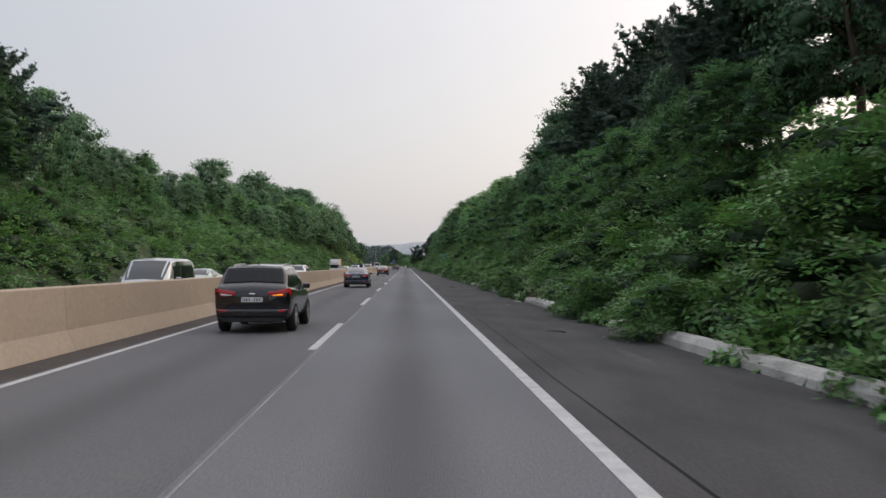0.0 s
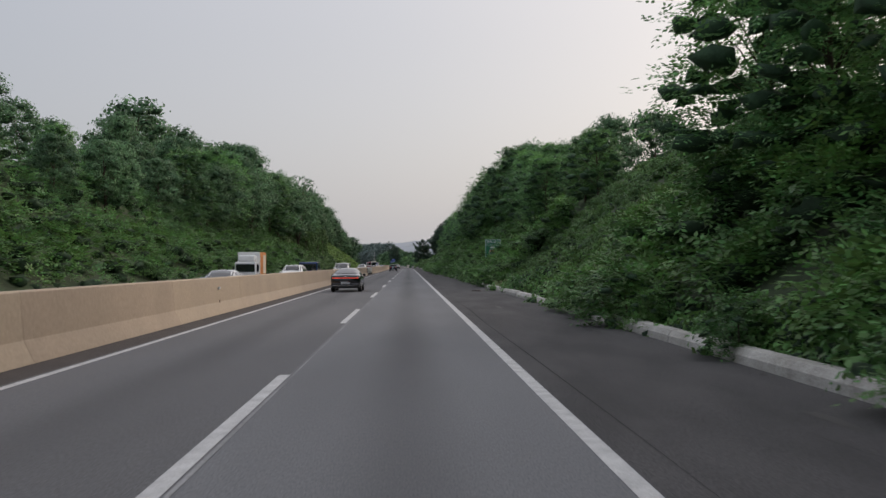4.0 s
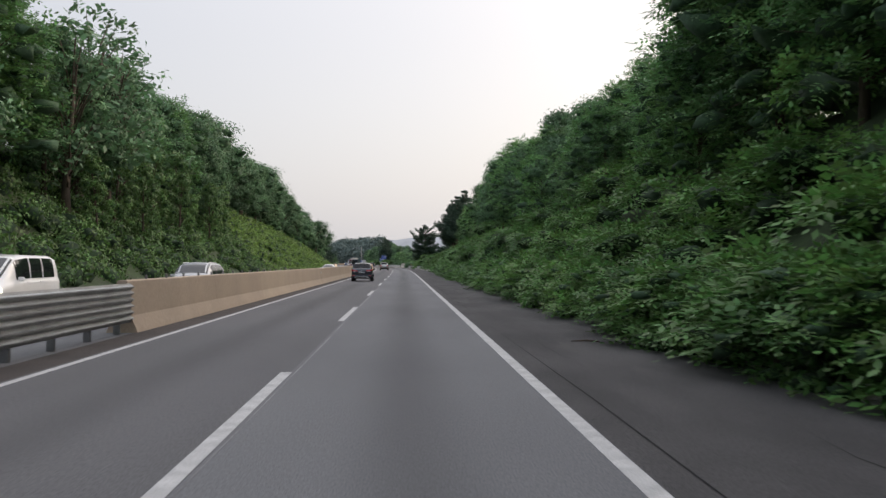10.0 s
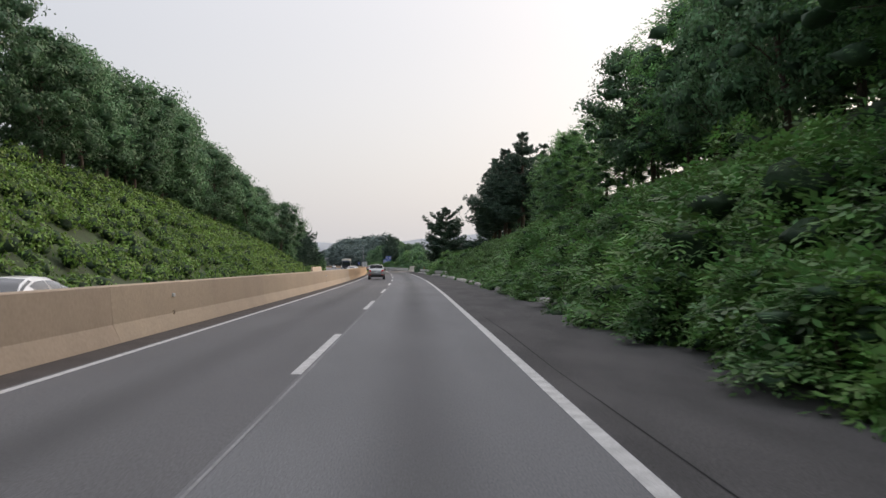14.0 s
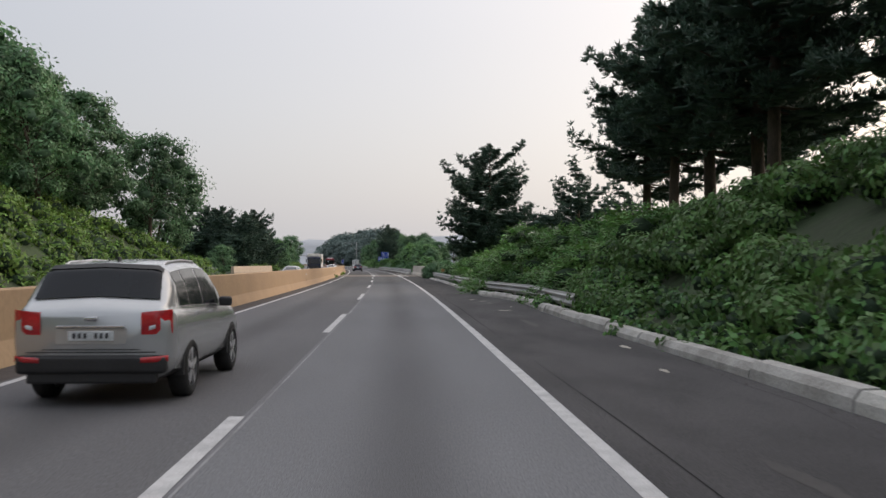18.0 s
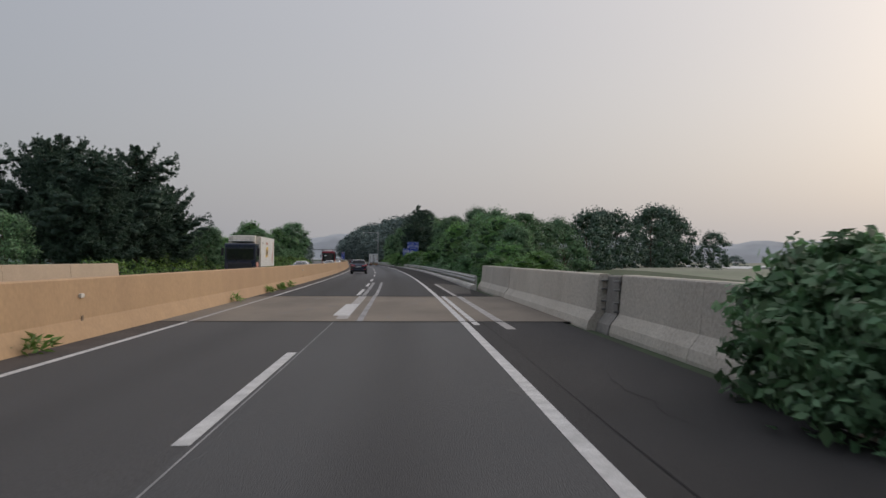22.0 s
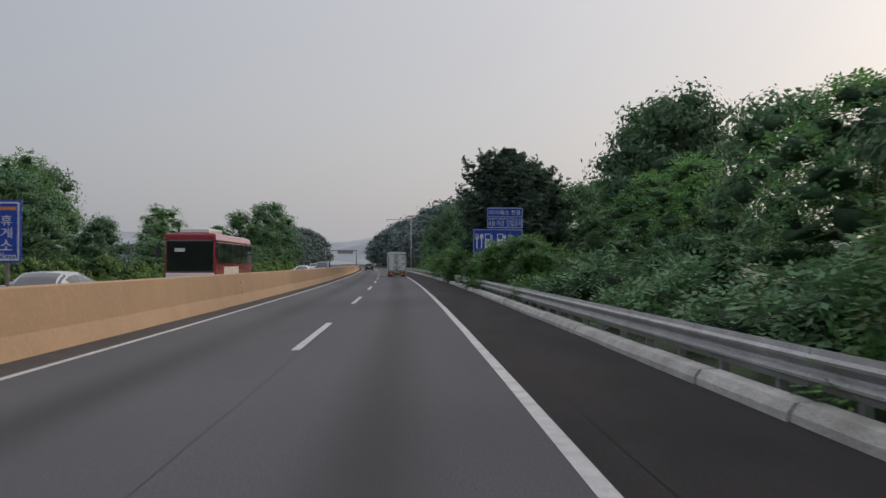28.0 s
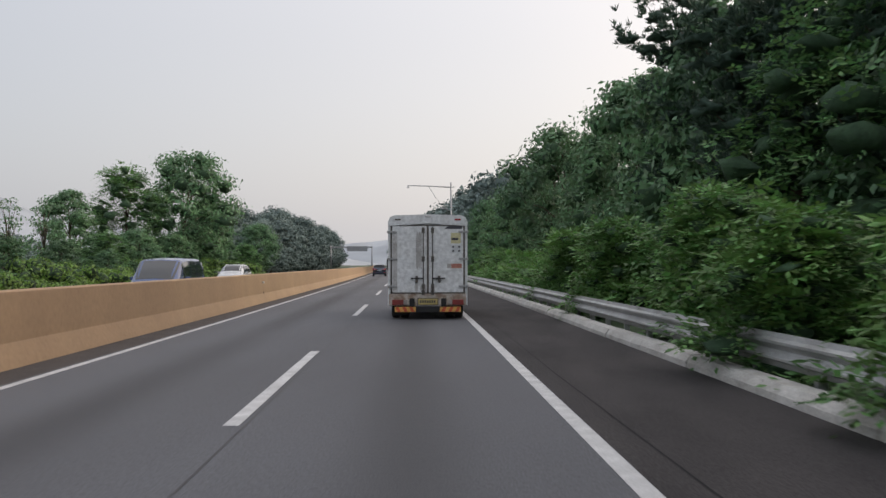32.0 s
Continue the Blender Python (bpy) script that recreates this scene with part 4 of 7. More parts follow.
# right: woodland edge on the cutting
for s0, s1, dx, h0, h1, pitch, kinds in (
        (4, 50, (14.5, 17.5), 7.5, 9.5, 6, ("pine_a", "oak_a", "oak_b")), (6, 60, (19, 22), 9.5, 11.5, 9, ("pine_b", "oak_b", "pine_a")), (50, 70, (14, 16), 8, 9.5, 6.0, ("oak_a", "pine_b", "oak_b")),
        (10, 50, (11, 12.5), 4.0, 5.0, 7, ("locust_a", "locust_b")), (46, 78, (18.5, 22), 8.0, 10.0, 6.0, ("oak_a", "oak_b")), (66, 104, (12.5, 14.5), 6.0, 8.0, 5.0, ("locust_a", "locust_b")),
        (140, 166, (13.5, 16), 5.0, 6.5, 5, ("locust_a", "locust_b")), (160, 190, (14.5, 17.5), 6, 8, 5, ("locust_a", "locust_b", "oak_b")),
        (158, 188, (18.5, 22), 4.8, 6.0, 6.0, ("oak_a", "locust_b", "oak_b")), (190, 302, (18.5, 22), 8.5, 10.5, 6.5, ("oak_a", "locust_b", "oak_b")), (186, 250, (14.5, 16.5), 8.5, 10.5, 4.8, ("locust_a", "locust_b")), (196, 250, (19, 21), 10, 11, 8, ("oak_a", "oak_b")),
        (250, 300, (13.5, 15.5), 5.0, 6.8, 4.8, ("locust_b", "locust_a", "oak_c")), (298, 362, (15, 17), 7.5, 9.5, 4.8, ("locust_a", "oak_a", "locust_b")),
        (300, 362, (20, 22), 9.5, 11, 9, ("oak_b", "oak_a")), (306, 364, (17.2, 18.8), 4.6, 5.6, 4.6, ("locust_b",)), (362, 384, (13.5, 15.5), 5.5, 7.0, 5, ("locust_a", "locust_b"))):
    s = s0
    while s < s1:
        plant(rng.choice(kinds), rng.uniform(*dx), s, rng.uniform(h0, h1), wide=rng.uniform(0.85, 1.1))
        s += pitch * rng.uniform(0.7, 1.3)
# trees behind the vine slope, pines on its crest
for x, s, h, k in ((21, 158, 7, "oak_a"), (23, 172, 7, "oak_b"), (22, 140, 4, "wispy"), (25, 148, 4.5, "locust_a"), (27, 165, 9, "oak_c"), (24, 128, 5, "oak_a"),
                   (19, 404, 9.5, "oak_a"), (20, 412, 9.5, "oak_b"), (18.5, 420, 9, "oak_c"), (16, 416, 14.5, "pine_b"), (16.3, 421.5, 15, "pine_b"), (15.8, 431, 15, "pine_b"), (17, 435, 15.5, "pine_b"),
                   (16, 438, 15, "pine_b"), (15.6, 442.5, 14.5, "pine_b"), (16.2, 449, 14, "pine_b"), (21, 427, 15, "pine_b"), (22, 444, 14, "pine_b"), (19.3, 482, 11, "pine_c"), (25, 487, 10.5, "pine_c")):
    plant(k, x, s, h)
for x, s, h, k in ((-21.5, 487, 11, "oak_c"), (-22.5, 494, 10, "oak_a"), (-25, 478, 12, "oak_b"), (-25, 468, 11.5, "oak_a")):
    plant(k, x, s, h)
# bush over the start of the parapet and beside the bridge
for x, s, h in ((7.0, 502.6, 1.75), (6.9, 501.0, 1.7), (7.0, 499.6, 1.6), (7.9, 504.2, 1.9), (7.6, 502.8, 1.95), (7.5, 501.4, 1.8), (8.4, 503.2, 2.0), (7.3, 500.2, 1.5), (9.2, 551.5, 1.5), (10.6, 553.5, 1.7), (9.0, 556, 1.9), (12.2, 557, 2.2), (8.6, 548, 1.3), (8.6, 474.5, 2.1), (8.8, 477.5, 1.9), (9.3, 481, 1.7), (8.6, 486.5, 1.1), (9.2, 490, 1.7), (10.2, 493, 2.0), (8.5, 494.5, 1.4), (10.8, 486, 2.0), (9.6, 496.5, 1.8)):
    plant("vine_bush" if 498 < s < 505 else "bush", x, s, h, z=-0.1, wide=1.25)
# right after the bridge
for x, s, h, k in ((10.5, 560, 5.0, "locust_a"), (11, 566, 6.0, "oak_a"), (11.5, 572, 6.6, "locust_b"), (11, 578, 6.6, "oak_c"), (11.5, 585, 7.2, "oak_a"), (12, 592, 7.0, "locust_a"),
                   (14, 575, 7, "oak_b"), (12, 600, 6.4, "locust_b"), (11, 607, 6.4, "locust_a"), (11.5, 614, 6.5, "oak_a"), (11.5, 621, 6.2, "locust_b"), (12, 628, 6.2, "locust_a"), (11.8, 635, 6, "oak_a"),
                   (16, 618, 8, "oak_c"), (16.5, 626, 9, "oak_a"), (12.5, 642, 5.8, "locust_b"), (13, 649, 6.6, "oak_c"), (13, 656, 5.6, "locust_a"), (15.0, 664, 9.6, "oak_a"), (15.8, 670, 10.0, "oak_b"), (13, 660.5, 5.5, "locust_b"), (13.4, 667, 6.2, "locust_b"), (17.5, 672, 9, "oak_b"), (20, 682, 8, "oak_a"), (17, 690, 7.5, "oak_a"), (20, 701, 9, "oak_b"),
                   (9.6, 687.5, 9.6, "pine_a"), (12.6, 692, 9.2, "pine_a"), (14.5, 703, 9.5, "oak_b"), (17, 718, 12, "oak_a"), (17, 733, 12, "oak_a"), (17.5, 741, 12.5, "oak_a"), (15, 736, 9.5, "locust_b"),
                   (14.5, 748, 12, "oak_a"), (14.5, 757, 11.5, "oak_b"), (15, 766, 12, "oak_a"), (14, 776, 11.5, "oak_c"),
                   (14.5, 788, 11.5, "oak_b"), (14, 800, 11, "oak_a"), (14, 815, 10, "locust_a"), (14, 830, 10, "oak_a"), (14, 850, 9, "oak_b")):
    plant(k, x, s, h)
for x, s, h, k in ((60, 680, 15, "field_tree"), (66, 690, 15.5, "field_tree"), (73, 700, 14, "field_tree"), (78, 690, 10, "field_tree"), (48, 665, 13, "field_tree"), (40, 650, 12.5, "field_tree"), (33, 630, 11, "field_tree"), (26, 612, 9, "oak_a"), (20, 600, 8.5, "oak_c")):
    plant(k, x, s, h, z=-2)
for x, s, h, k, wd in ((15.2, 741, 16, "pine_d", 0.95), (17, 735, 14.5, "pine_d", 1.0), (14.6, 749, 14, "pine_d", 1.0), (11.0, 482.4, 13.4, "pine_e", 1.12), (13.2, 706, 11.5, "pine_d", 1.1), (13.5, 715, 13, "pine_a", 0.85), (15, 723, 14, "pine_a", 0.8), (11.3, 487, 4.8, "locust_a", 1.0), (9.9, 484, 4.6, "locust_b", 0.9)):
    plant(k, x, s, h, wide=wd)
# left: trees on top of the far cutting slope
s = 2.0
while s < 488:
    h = np.interp(s, [0, 45, 62, 100, 165, 200, 230, 330, 385, 415, 440, 460, 490], [7, 8, 6.0, 5.2, 6.8, 10, 12.6, 12, 13.5, 14.5, 13, 13.5, 13])
    plant(rng.choice(("oak_a", "oak_b", "oak_c", "locust_a")), -24.5 - rng.uniform(0, 4) + (2 if s > 440 else 0) - (4 if s > 345 else 0), s, h * rng.uniform(0.75, 1.15), wide=rng.uniform(0.9, 1.15))
    s += 5.6 * rng.uniform(0.75, 1.3)
s = 20.0
while s < 488:
    plant("back_a", -32.5 - rng.uniform(0, 3), s, rng.uniform(9, 11.5) * (0.6 if s < 180 else 1.0), wide=1.15)
    s += 11 * rng.uniform(0.75, 1.3)
for x, s, h in ((-23.5, 283, 15), (-24.5, 288, 17), (-24, 294, 16), (-25, 300, 14), (-24, 225, 12), (-25, 229, 13)):
    plant("wispy", x, s, h, wide=1.3)
for x, s, h, k in ((-27, 115, 9, "oak_c"), (-24.5, 41, 9.5, "pine_a"), (-28, 575, 12.8, "pine_a"), (-32, 581, 13.2, "pine_a"), (-23.5, 570, 11, "pine_a"), (-36, 574, 12, "pine_a"), (-25, 592, 8, "oak_a"), (-27, 545, 5, "locust_a"), (-25, 556, 6, "oak_c"), (-23, 600, 5, "locust_b"),
                   (-26, 690, 9.5, "locust_a"), (-24, 683, 8, "oak_c"), (-28, 698, 9.5, "oak_a"), (-30, 706, 8, "locust_b"), (-26, 734, 8.5, "locust_a"), (-29, 742, 7, "oak_a"), (-25, 724, 6, "wispy"),
                   (-24, 815, 14.5, "oak_c"), (-28, 808, 12, "locust_a"), (-25, 826, 10, "oak_a"), (-31, 800, 9, "oak_b"), (-26, 840, 9, "locust_b"), (-24, 770, 6, "wispy"), (-25, 778, 6.5, "wispy"),
                   (-22, 650, 5, "locust_a"), (-27, 640, 6.5, "oak_a"), (-25, 625, 6, "locust_b"), (-30, 660, 7, "oak_a"), (-30, 615, 7, "oak_c"),
                   (-23, 862, 8.5, "oak_c"), (-24, 874, 8, "oak_a"), (-26, 886, 10, "far_c")):
    plant(k, x, s, h)
# far woodland round the bend, and hills, with haze painted into their colours
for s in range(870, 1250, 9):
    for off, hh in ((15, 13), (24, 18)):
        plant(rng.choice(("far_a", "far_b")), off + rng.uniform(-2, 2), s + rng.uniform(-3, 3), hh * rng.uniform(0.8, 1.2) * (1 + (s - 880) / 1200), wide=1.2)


def ridge(name, cx, cy, length, height, turn, material, label, seed):
    g = np.random.default_rng(seed)
    n = 60
    vs, fs = [], []
    for i in range(n + 1):
        f = i / n
        hh = height * math.sin(math.pi * f) ** 0.6 * (0.75 + 0.18 * math.sin(f * 9 + seed) + 0.1 * math.sin(f * 23 + seed * 2) + 0.03 * g.normal())
        for j, (dy, k) in enumerate(((-height * 2.5, 0), (-height, 0.65), (0, 1.0), (height * 2, 0))):
            vs.append(((f - 0.5) * length, dy, hh * k - 5 * (k == 0)))
    for i in range(n):
        for j in range(3):
            fs.append((i * 4 + j, (i + 1) * 4 + j, (i + 1) * 4 + j + 1, i * 4 + j + 1))
    ob = new(name, mesh_from(name, vs, fs, material, True))
    ob.matrix_basis = pose(cx, cy, -3, 0, 0, turn)
    return tagged(ob, label, "hill", kind="structure")


ridge("backdrop_hill", -900, 2000, 1900, 150, 25, M["haze_tinted_hill"], "wooded ridge in a pale colour that stands for haze", 3)
ridge("backdrop_hill", 700, 2600, 2200, 90, -15, M["haze_tinted_hill"], "wooded ridge in a pale colour that stands for haze", 5)
ridge("backdrop_hill", -420, 1250, 520, 32, 35, M["far_wood"], "blue-green wooded hill with haze in its colour", 7)

for x, s, h in ((7.8, 674, 2.7), (7.6, 679, 2.4), (8.6, 679.4, 2.6), (9.5, 679, 2.7), (10.4, 679.5, 2.7), (9.6, 147.4, 2.3), (8.5, 147.8, 1.7), (7.9, 690, 2.4), (8.8, 694, 2.6), (8.8, 671, 2.9), (9.4, 676, 3.0), (8.2, 664, 2.1), (7.6, 699, 2.8), (8.0, 704, 3.2), (8.4, 709, 3.0), (8.3, 729, 3.0), (7.6, 724, 2.4), (7.9, 719, 2.8), (8.2, 738, 2.8), (8.4, 747, 2.8), (8.4, 632, 2.6), (8.3, 622, 2.6)):
    plant("bush", x, s, h, z=float(terrain(s, x)) - 0.1)
for k in range(16):
    part("fixing_peg", box(-4.95, -4.89, -0.03, 0.03, 1.24, 1.36, 0.01), M["dark_steel"], median, at=pose(0, 238 + 2.0 * k, 0))
dry = np.random.default_rng(4)
for cx, cs_, n in ((7.6, 22.6, 150), (7.7, 21.2, 90), (7.5, 132.0, 60)):
    pts = np.stack([dry.normal(cx + 0.25, 0.2, n), dry.normal(cs_, 0.5, n), dry.uniform(0.15, 0.6, n)], axis=1)
    me = quads_mesh("dry_grass", leaf_quads(pts, np.tile([[-0.5, -0.3, 0.8]], (n, 1)), 0.4, dry, 0.06), M["leaf_dry"])
    tagged(new("dry_grass", me), "brown dead grass hanging over the kerb", "grass", kind="stuff")


def blotch(s, x, rx, ry, material, name, label, seed):
    """An uneven flat stain on the shoulder."""
    g = random.Random(seed)
    n = 26
    zb = 0.0030 + 0.00013 * (seed % 13)
    vs = []
    for i in range(n):
        a = 2 * math.pi * i / n
        k = 0.74 + 0.12 * math.sin(2 * a + seed) + 0.09 * math.sin(3 * a + 2.1 * seed) + g.uniform(-0.16, 0.16)
        vs.append((x + rx * k * math.cos(a), s + ry * k * math.sin(a), zb))
    ob = new(name, mesh_from(name, vs + [(x, s, zb)], [(i, (i + 1) % n, n) for i in range(n)], material))
    return tagged(ob, label, "stain", kind="structure")


for i, (s, x, rx, ry) in enumerate(((430.2, 5.6, 0.33, 0.22), (439.8, 5.3, 0.24, 0.3), (438, 5.6, 0.2, 0.2), (436, 5.7, 0.14, 0.2), (433, 6.2, 0.06, 0.2), (416, 6.3, 0.12, 0.4), (412, 5.9, 0.08, 0.3), (20.4, 6.2, 0.14, 0.2), (23.5, 7.0, 0.16, 0.9))):
    blotch(s, x, rx, ry, M["parapet"], "dried_spill", "pale dried spill on the dark shoulder", i)
for s, x, a in ((129.6, 6.05, 75), (233, 5.6, 80), (4.5, 5.6, 40), (50, 5.3, 60)):
    st = thing("fallen_stick", "dark fallen stick on the hard shoulder", "branch", (x, s, 0.02), a)
    part("twig", tube_mesh("twig", [(0, -0.28, 0.0), (0.03, 0.0, 0.015), (-0.01, 0.3, 0.0)], [0.018, 0.022, 0.01], M["bark"], 6), None, st)

# left side beyond the bridge: loose trees behind the hedge, haze-painted ones far off
lrng = random.Random(77)
s = 598.0
while s < 870:
    plant(lrng.choice(("locust_a", "oak_c", "locust_b", "oak_a")), -21.5 - lrng.uniform(0, 5), s, lrng.uniform(2.8, 5.2), wide=lrng.uniform(1.0, 1.5))
    s += lrng.uniform(6, 12)
s = 560.0
while s < 1000:
    plant(lrng.choice(("far_a", "far_b")), -52 - lrng.uniform(0, 25), s, lrng.uniform(5, 9), wide=lrng.uniform(1.2, 1.7), z=-1.5)
    s += lrng.uniform(9, 16)
s = 868.0
while s < 1120:
    plant("far_c", -23 - lrng.uniform(0, 3), s, np.interp(s, [868, 900, 940, 1120], [7, 9, 13, 15]) * lrng.uniform(0.8, 1.1), wide=lrng.uniform(1.0, 1.3))
    plant("far_c", -31 - lrng.uniform(0, 4), s + 4, np.interp(s, [868, 900, 940, 1120], [9, 12, 15, 16]) * lrng.uniform(0.8, 1.15), wide=lrng.uniform(1.0, 1.3))
    s += lrng.uniform(6, 9)
# greenhouses on the low fields
M["film"] = mat("greenhouse_film", (0.50, 0.52, 0.52), 0.5, second=(0.42, 0.44, 0.45), scale=0.2, fine=2)
gh_prof = [(-3.5, 0), (-3.4, 1.4), (-2.7, 2.5), (-1.5, 3.15), (0, 3.4), (1.5, 3.15), (2.7, 2.5), (3.4, 1.4), (3.5, 0)]
gh_cover = extrude_profile("cover", gh_prof, 0, 58, M["film"])
gh_hoop = extrude_profile("hoop", [(x * 1.006, z * 1.006) for x, z in gh_prof], 0, 0.12, M["pole_grey"] if "pole_grey" in M else M["steel"])
for i in range(13):
    g = thing("greenhouse", "long pale plastic greenhouse tunnel on the low field", "greenhouse", (88 + 9.0 * i, 690 + 14 * (i % 3), -3.3), 0, "greenhouses")
    part("cover", gh_cover, None, g)
    for k in range(0, 59, 12):
        part("hoop", gh_hoop, None, g, at=pose(0, k - 0.05, 0))
for x, s, h in ((58, 640, 4), (75, 655, 3.5), (120, 680, 4.5), (150, 675, 4), (175, 690, 5), (200, 760, 7), (230, 800, 8), (260, 820, 8), (160, 800, 7), (130, 790, 7), (290, 850, 9), (320, 860, 9)):
    plant("far_b", x, s, h, z=-3.6, wide=1.4)

# small roadside things: marker, weeds, barrier reflectors
mk = thing("chevron_marker", "small orange and black striped marker above the guardrail", "sign", (7.05, 488.0, 0))
part("plate", box(-0.16, 0.16, 0, 0.02, 0.88, 1.16, 0.01), mat("marker_orange", (0.62, 0.30, 0.05), 0.5), mk)
for i in range(2):
    part("black_stripe", mesh_from("black_stripe", [(x, -0.003, z) for x, z in ((-0.14 + i * 0.15, 0.90), (-0.07 + i * 0.15, 0.90), (0.0 + i * 0.13, 1.14), (-0.07 + i * 0.13, 1.14))], [(0, 1, 2, 3)], M["dark_steel"]), None, mk)
part("stake", box(-0.03, 0.03, 0.02, 0.06, 0.0, 1.1, 0.005), M["steel"], mk)
wg = np.random.default_rng(9)
for s, k in ((536.5, 90), (541.0, 150), (545.5, 60), (527, 50), (508, 60)):
    pts = np.stack([wg.normal(-4.42, 0.07, k), wg.normal(s, 0.3, k), wg.uniform(0.02, 0.25, k)], axis=1)
    tagged(new("weed", quads_mesh("weed", leaf_quads(pts, np.tile([[0.4, 0, 0.8]], (k, 1)), 0.28, wg, 0.2, -0.6), M["leaf_low"])), "green weeds at the foot of the barrier", "weeds", kind="stuff")
M["reflector_white"] = mat("reflector_white", (0.66, 0.66, 0.64), 0.4)
for s in (16, 61, 106, 151, 196, 286, 331, 376, 421, 466, 511, 556, 615, 661, 706, 751):
    part("reflector", box(-4.76, -4.70, -0.10, 0.10, 0.84, 0.93, 0.02), M["reflector_white"], median, at=pose(0, s, 0))
    part("rust_mark", box(-4.716, -4.708, -0.07, 0.06, 0.36, 0.47, 0.0), M["stain"], median, at=pose(0, s, 0))


# wear on the hard shoulder: cracks, oil stains, pale scuffs, grit along the kerb
sg = random.Random(31)
M["oil"] = mat("oil_stain", (0.036, 0.034, 0.034), 0.8, second=(0.05, 0.047, 0.046), scale=3, fine=30)
for i in range(46):
    s, x = 15.5 * i + sg.uniform(-5, 5), sg.uniform(4.5, 6.6 if i < 28 else 5.5)
    if DECK0 - 14 < s < DECK1 + 2:
        continue
    n, w, vs = 14, sg.uniform(0.004, 0.010), []
    along, lx = sg.uniform(0.35, 1.0), x
    for k in range(n):
        lx += sg.uniform(-0.1, 0.1)
        ww = w * math.sin(math.pi * (k + 0.5) / n) * sg.uniform(0.5, 1.4)
        vs += [(lx - ww, s + k * along, 0.005), (lx + ww, s + k * along + 0.02, 0.005)]
    ck = new("crack", mesh_from("crack", vs, [(2 * k, 2 * k + 1, 2 * k + 3, 2 * k + 2) for k in range(n - 1)], M["sealant"]))
    ck.parent = road
for i in range(40):
    s = 17.5 * i + sg.uniform(-6, 6)
    if s > DECK0 - 60:
        continue
    dark = i % 3
    blotch(s, sg.uniform(4.7, 6.4 if s < 420 else 5.5), sg.uniform(0.06, 0.2), sg.uniform(0.6, 2.2), M["oil"] if dark else M["scuff"], "oil_stain" if dark else "scuff_mark",
           "dark oil stain on the shoulder" if dark else "pale scuffed streak on the shoulder", 100 + i)
gq = np.random.default_rng(55)
k = 1500
gs = gq.uniform(-8, 446, k)
gx = kerb_x(gs) - np.abs(gq.normal(0, 0.16, k)) - 0.03
half = gq.uniform(0.008, 0.028, (k, 1))
base = np.stack([gx, gs, np.full(k, 0.004)], axis=1)
q = [base + half * np.array(v) for v in ((-1, -1, 0), (1, -1, 0.3), (0.8, 1, 0.9), (-0.9, 0.8, 0.6))]
tagged(new("grit", quads_mesh("grit", np.stack(q, axis=1), M["scuff"])), "pale grit and litter along the kerb", "gravel", kind="stuff")

# swept gravel and leaf litter against the kerb before the bridge
M["litter"] = mat("brown_leaf_litter", (0.115, 0.083, 0.058), 0.95, second=(0.075, 0.062, 0.05), scale=4, fine=40)
for i, (s, x, rx, ry, key) in enumerate(((483.2, 5.95, 0.40, 2.1, "scuff"), (484.6, 5.75, 0.36, 1.2, "scuff"), (480.6, 6.2, 0.26, 2.0, "litter"), (478.4, 6.35, 0.14, 1.3, "litter"), (473.4, 4.35, 0.10, 1.0, "oil"))):
    blotch(s, x, rx, ry, M[key], "gravel_patch", "thin gravel and leaf litter swept against the kerb", 410 + i)
k = 700
gs = gq.uniform(477.5, 486, k)
gx = np.interp(gs, [477, 481, 484, 486], [6.4, 6.2, 5.95, 5.9]) + gq.normal(0, 0.2, k)
gx = np.minimum(gx, kerb_x(gs) - 0.02)
half = gq.uniform(0.008, 0.032, (k, 1))
base = np.stack([gx, gs, np.full(k, 0.006)], axis=1)
q = [base + half * np.array(v) for v in ((-1, -1, 0), (1, -1, 0.3), (0.8, 1, 0.9), (-0.9, 0.8, 0.6))]
tagged(new("gravel_litter", quads_mesh("gravel_litter", np.stack(q, axis=1), M["scuff"])), "pale gravel scattered on the dark shoulder", "gravel", kind="stuff")

# old stains on the bridge deck
M["deck_stain"] = mat("deck_stain", (0.17, 0.152, 0.132), 0.9, second=(0.12, 0.107, 0.094), scale=1.5, fine=25)
for i in range(7):
    blotch(518 + 2.0 * i, sg.uniform(-3.0, 3.0), sg.uniform(0.15, 0.45), sg.uniform(0.4, 0.85), M["deck_stain"], "deck_stain", "dark brown stain on the bridge deck", 300 + i)

# ---- vehicles ----
def paintwork(name, colour, metal=0.35, rough=0.25):
    return mat(name, colour, rough, metal, second=tuple(c * 0.9 for c in colour), scale=0.7, fine=5, coat=0.6, grain=0.02)


M["p_black"] = paintwork("black_paint", (0.008, 0.008, 0.010), 0.1, 0.15)
M["p_darkblue"] = paintwork("dark_blue_paint", (0.02, 0.028, 0.055))
M["p_grey"] = paintwork("slate_grey_paint", (0.036, 0.041, 0.055))
M["p_silver"] = paintwork("silver_paint", (0.45, 0.46, 0.46), 0.5)
M["p_white"] = paintwork("white_paint", (0.78, 0.78, 0.77), 0.0)
M["p_green"] = paintwork("pale_green_paint", (0.42, 0.50, 0.42), 0.2)
M["p_red"] = paintwork("maroon_paint", (0.30, 0.035, 0.05), 0.1)
M["p_blue"] = paintwork("blue_paint", (0.03, 0.06, 0.16), 0.1)
M["glass"] = mat("tinted_glass", (0.015, 0.018, 0.02), 0.06, 0.0, coat=0.5, grain=0.0)
M["privacy"] = mat("dark_privacy_glass", (0.008, 0.010, 0.013), 0.12, 0.0, spec=0.28, grain=0.0)
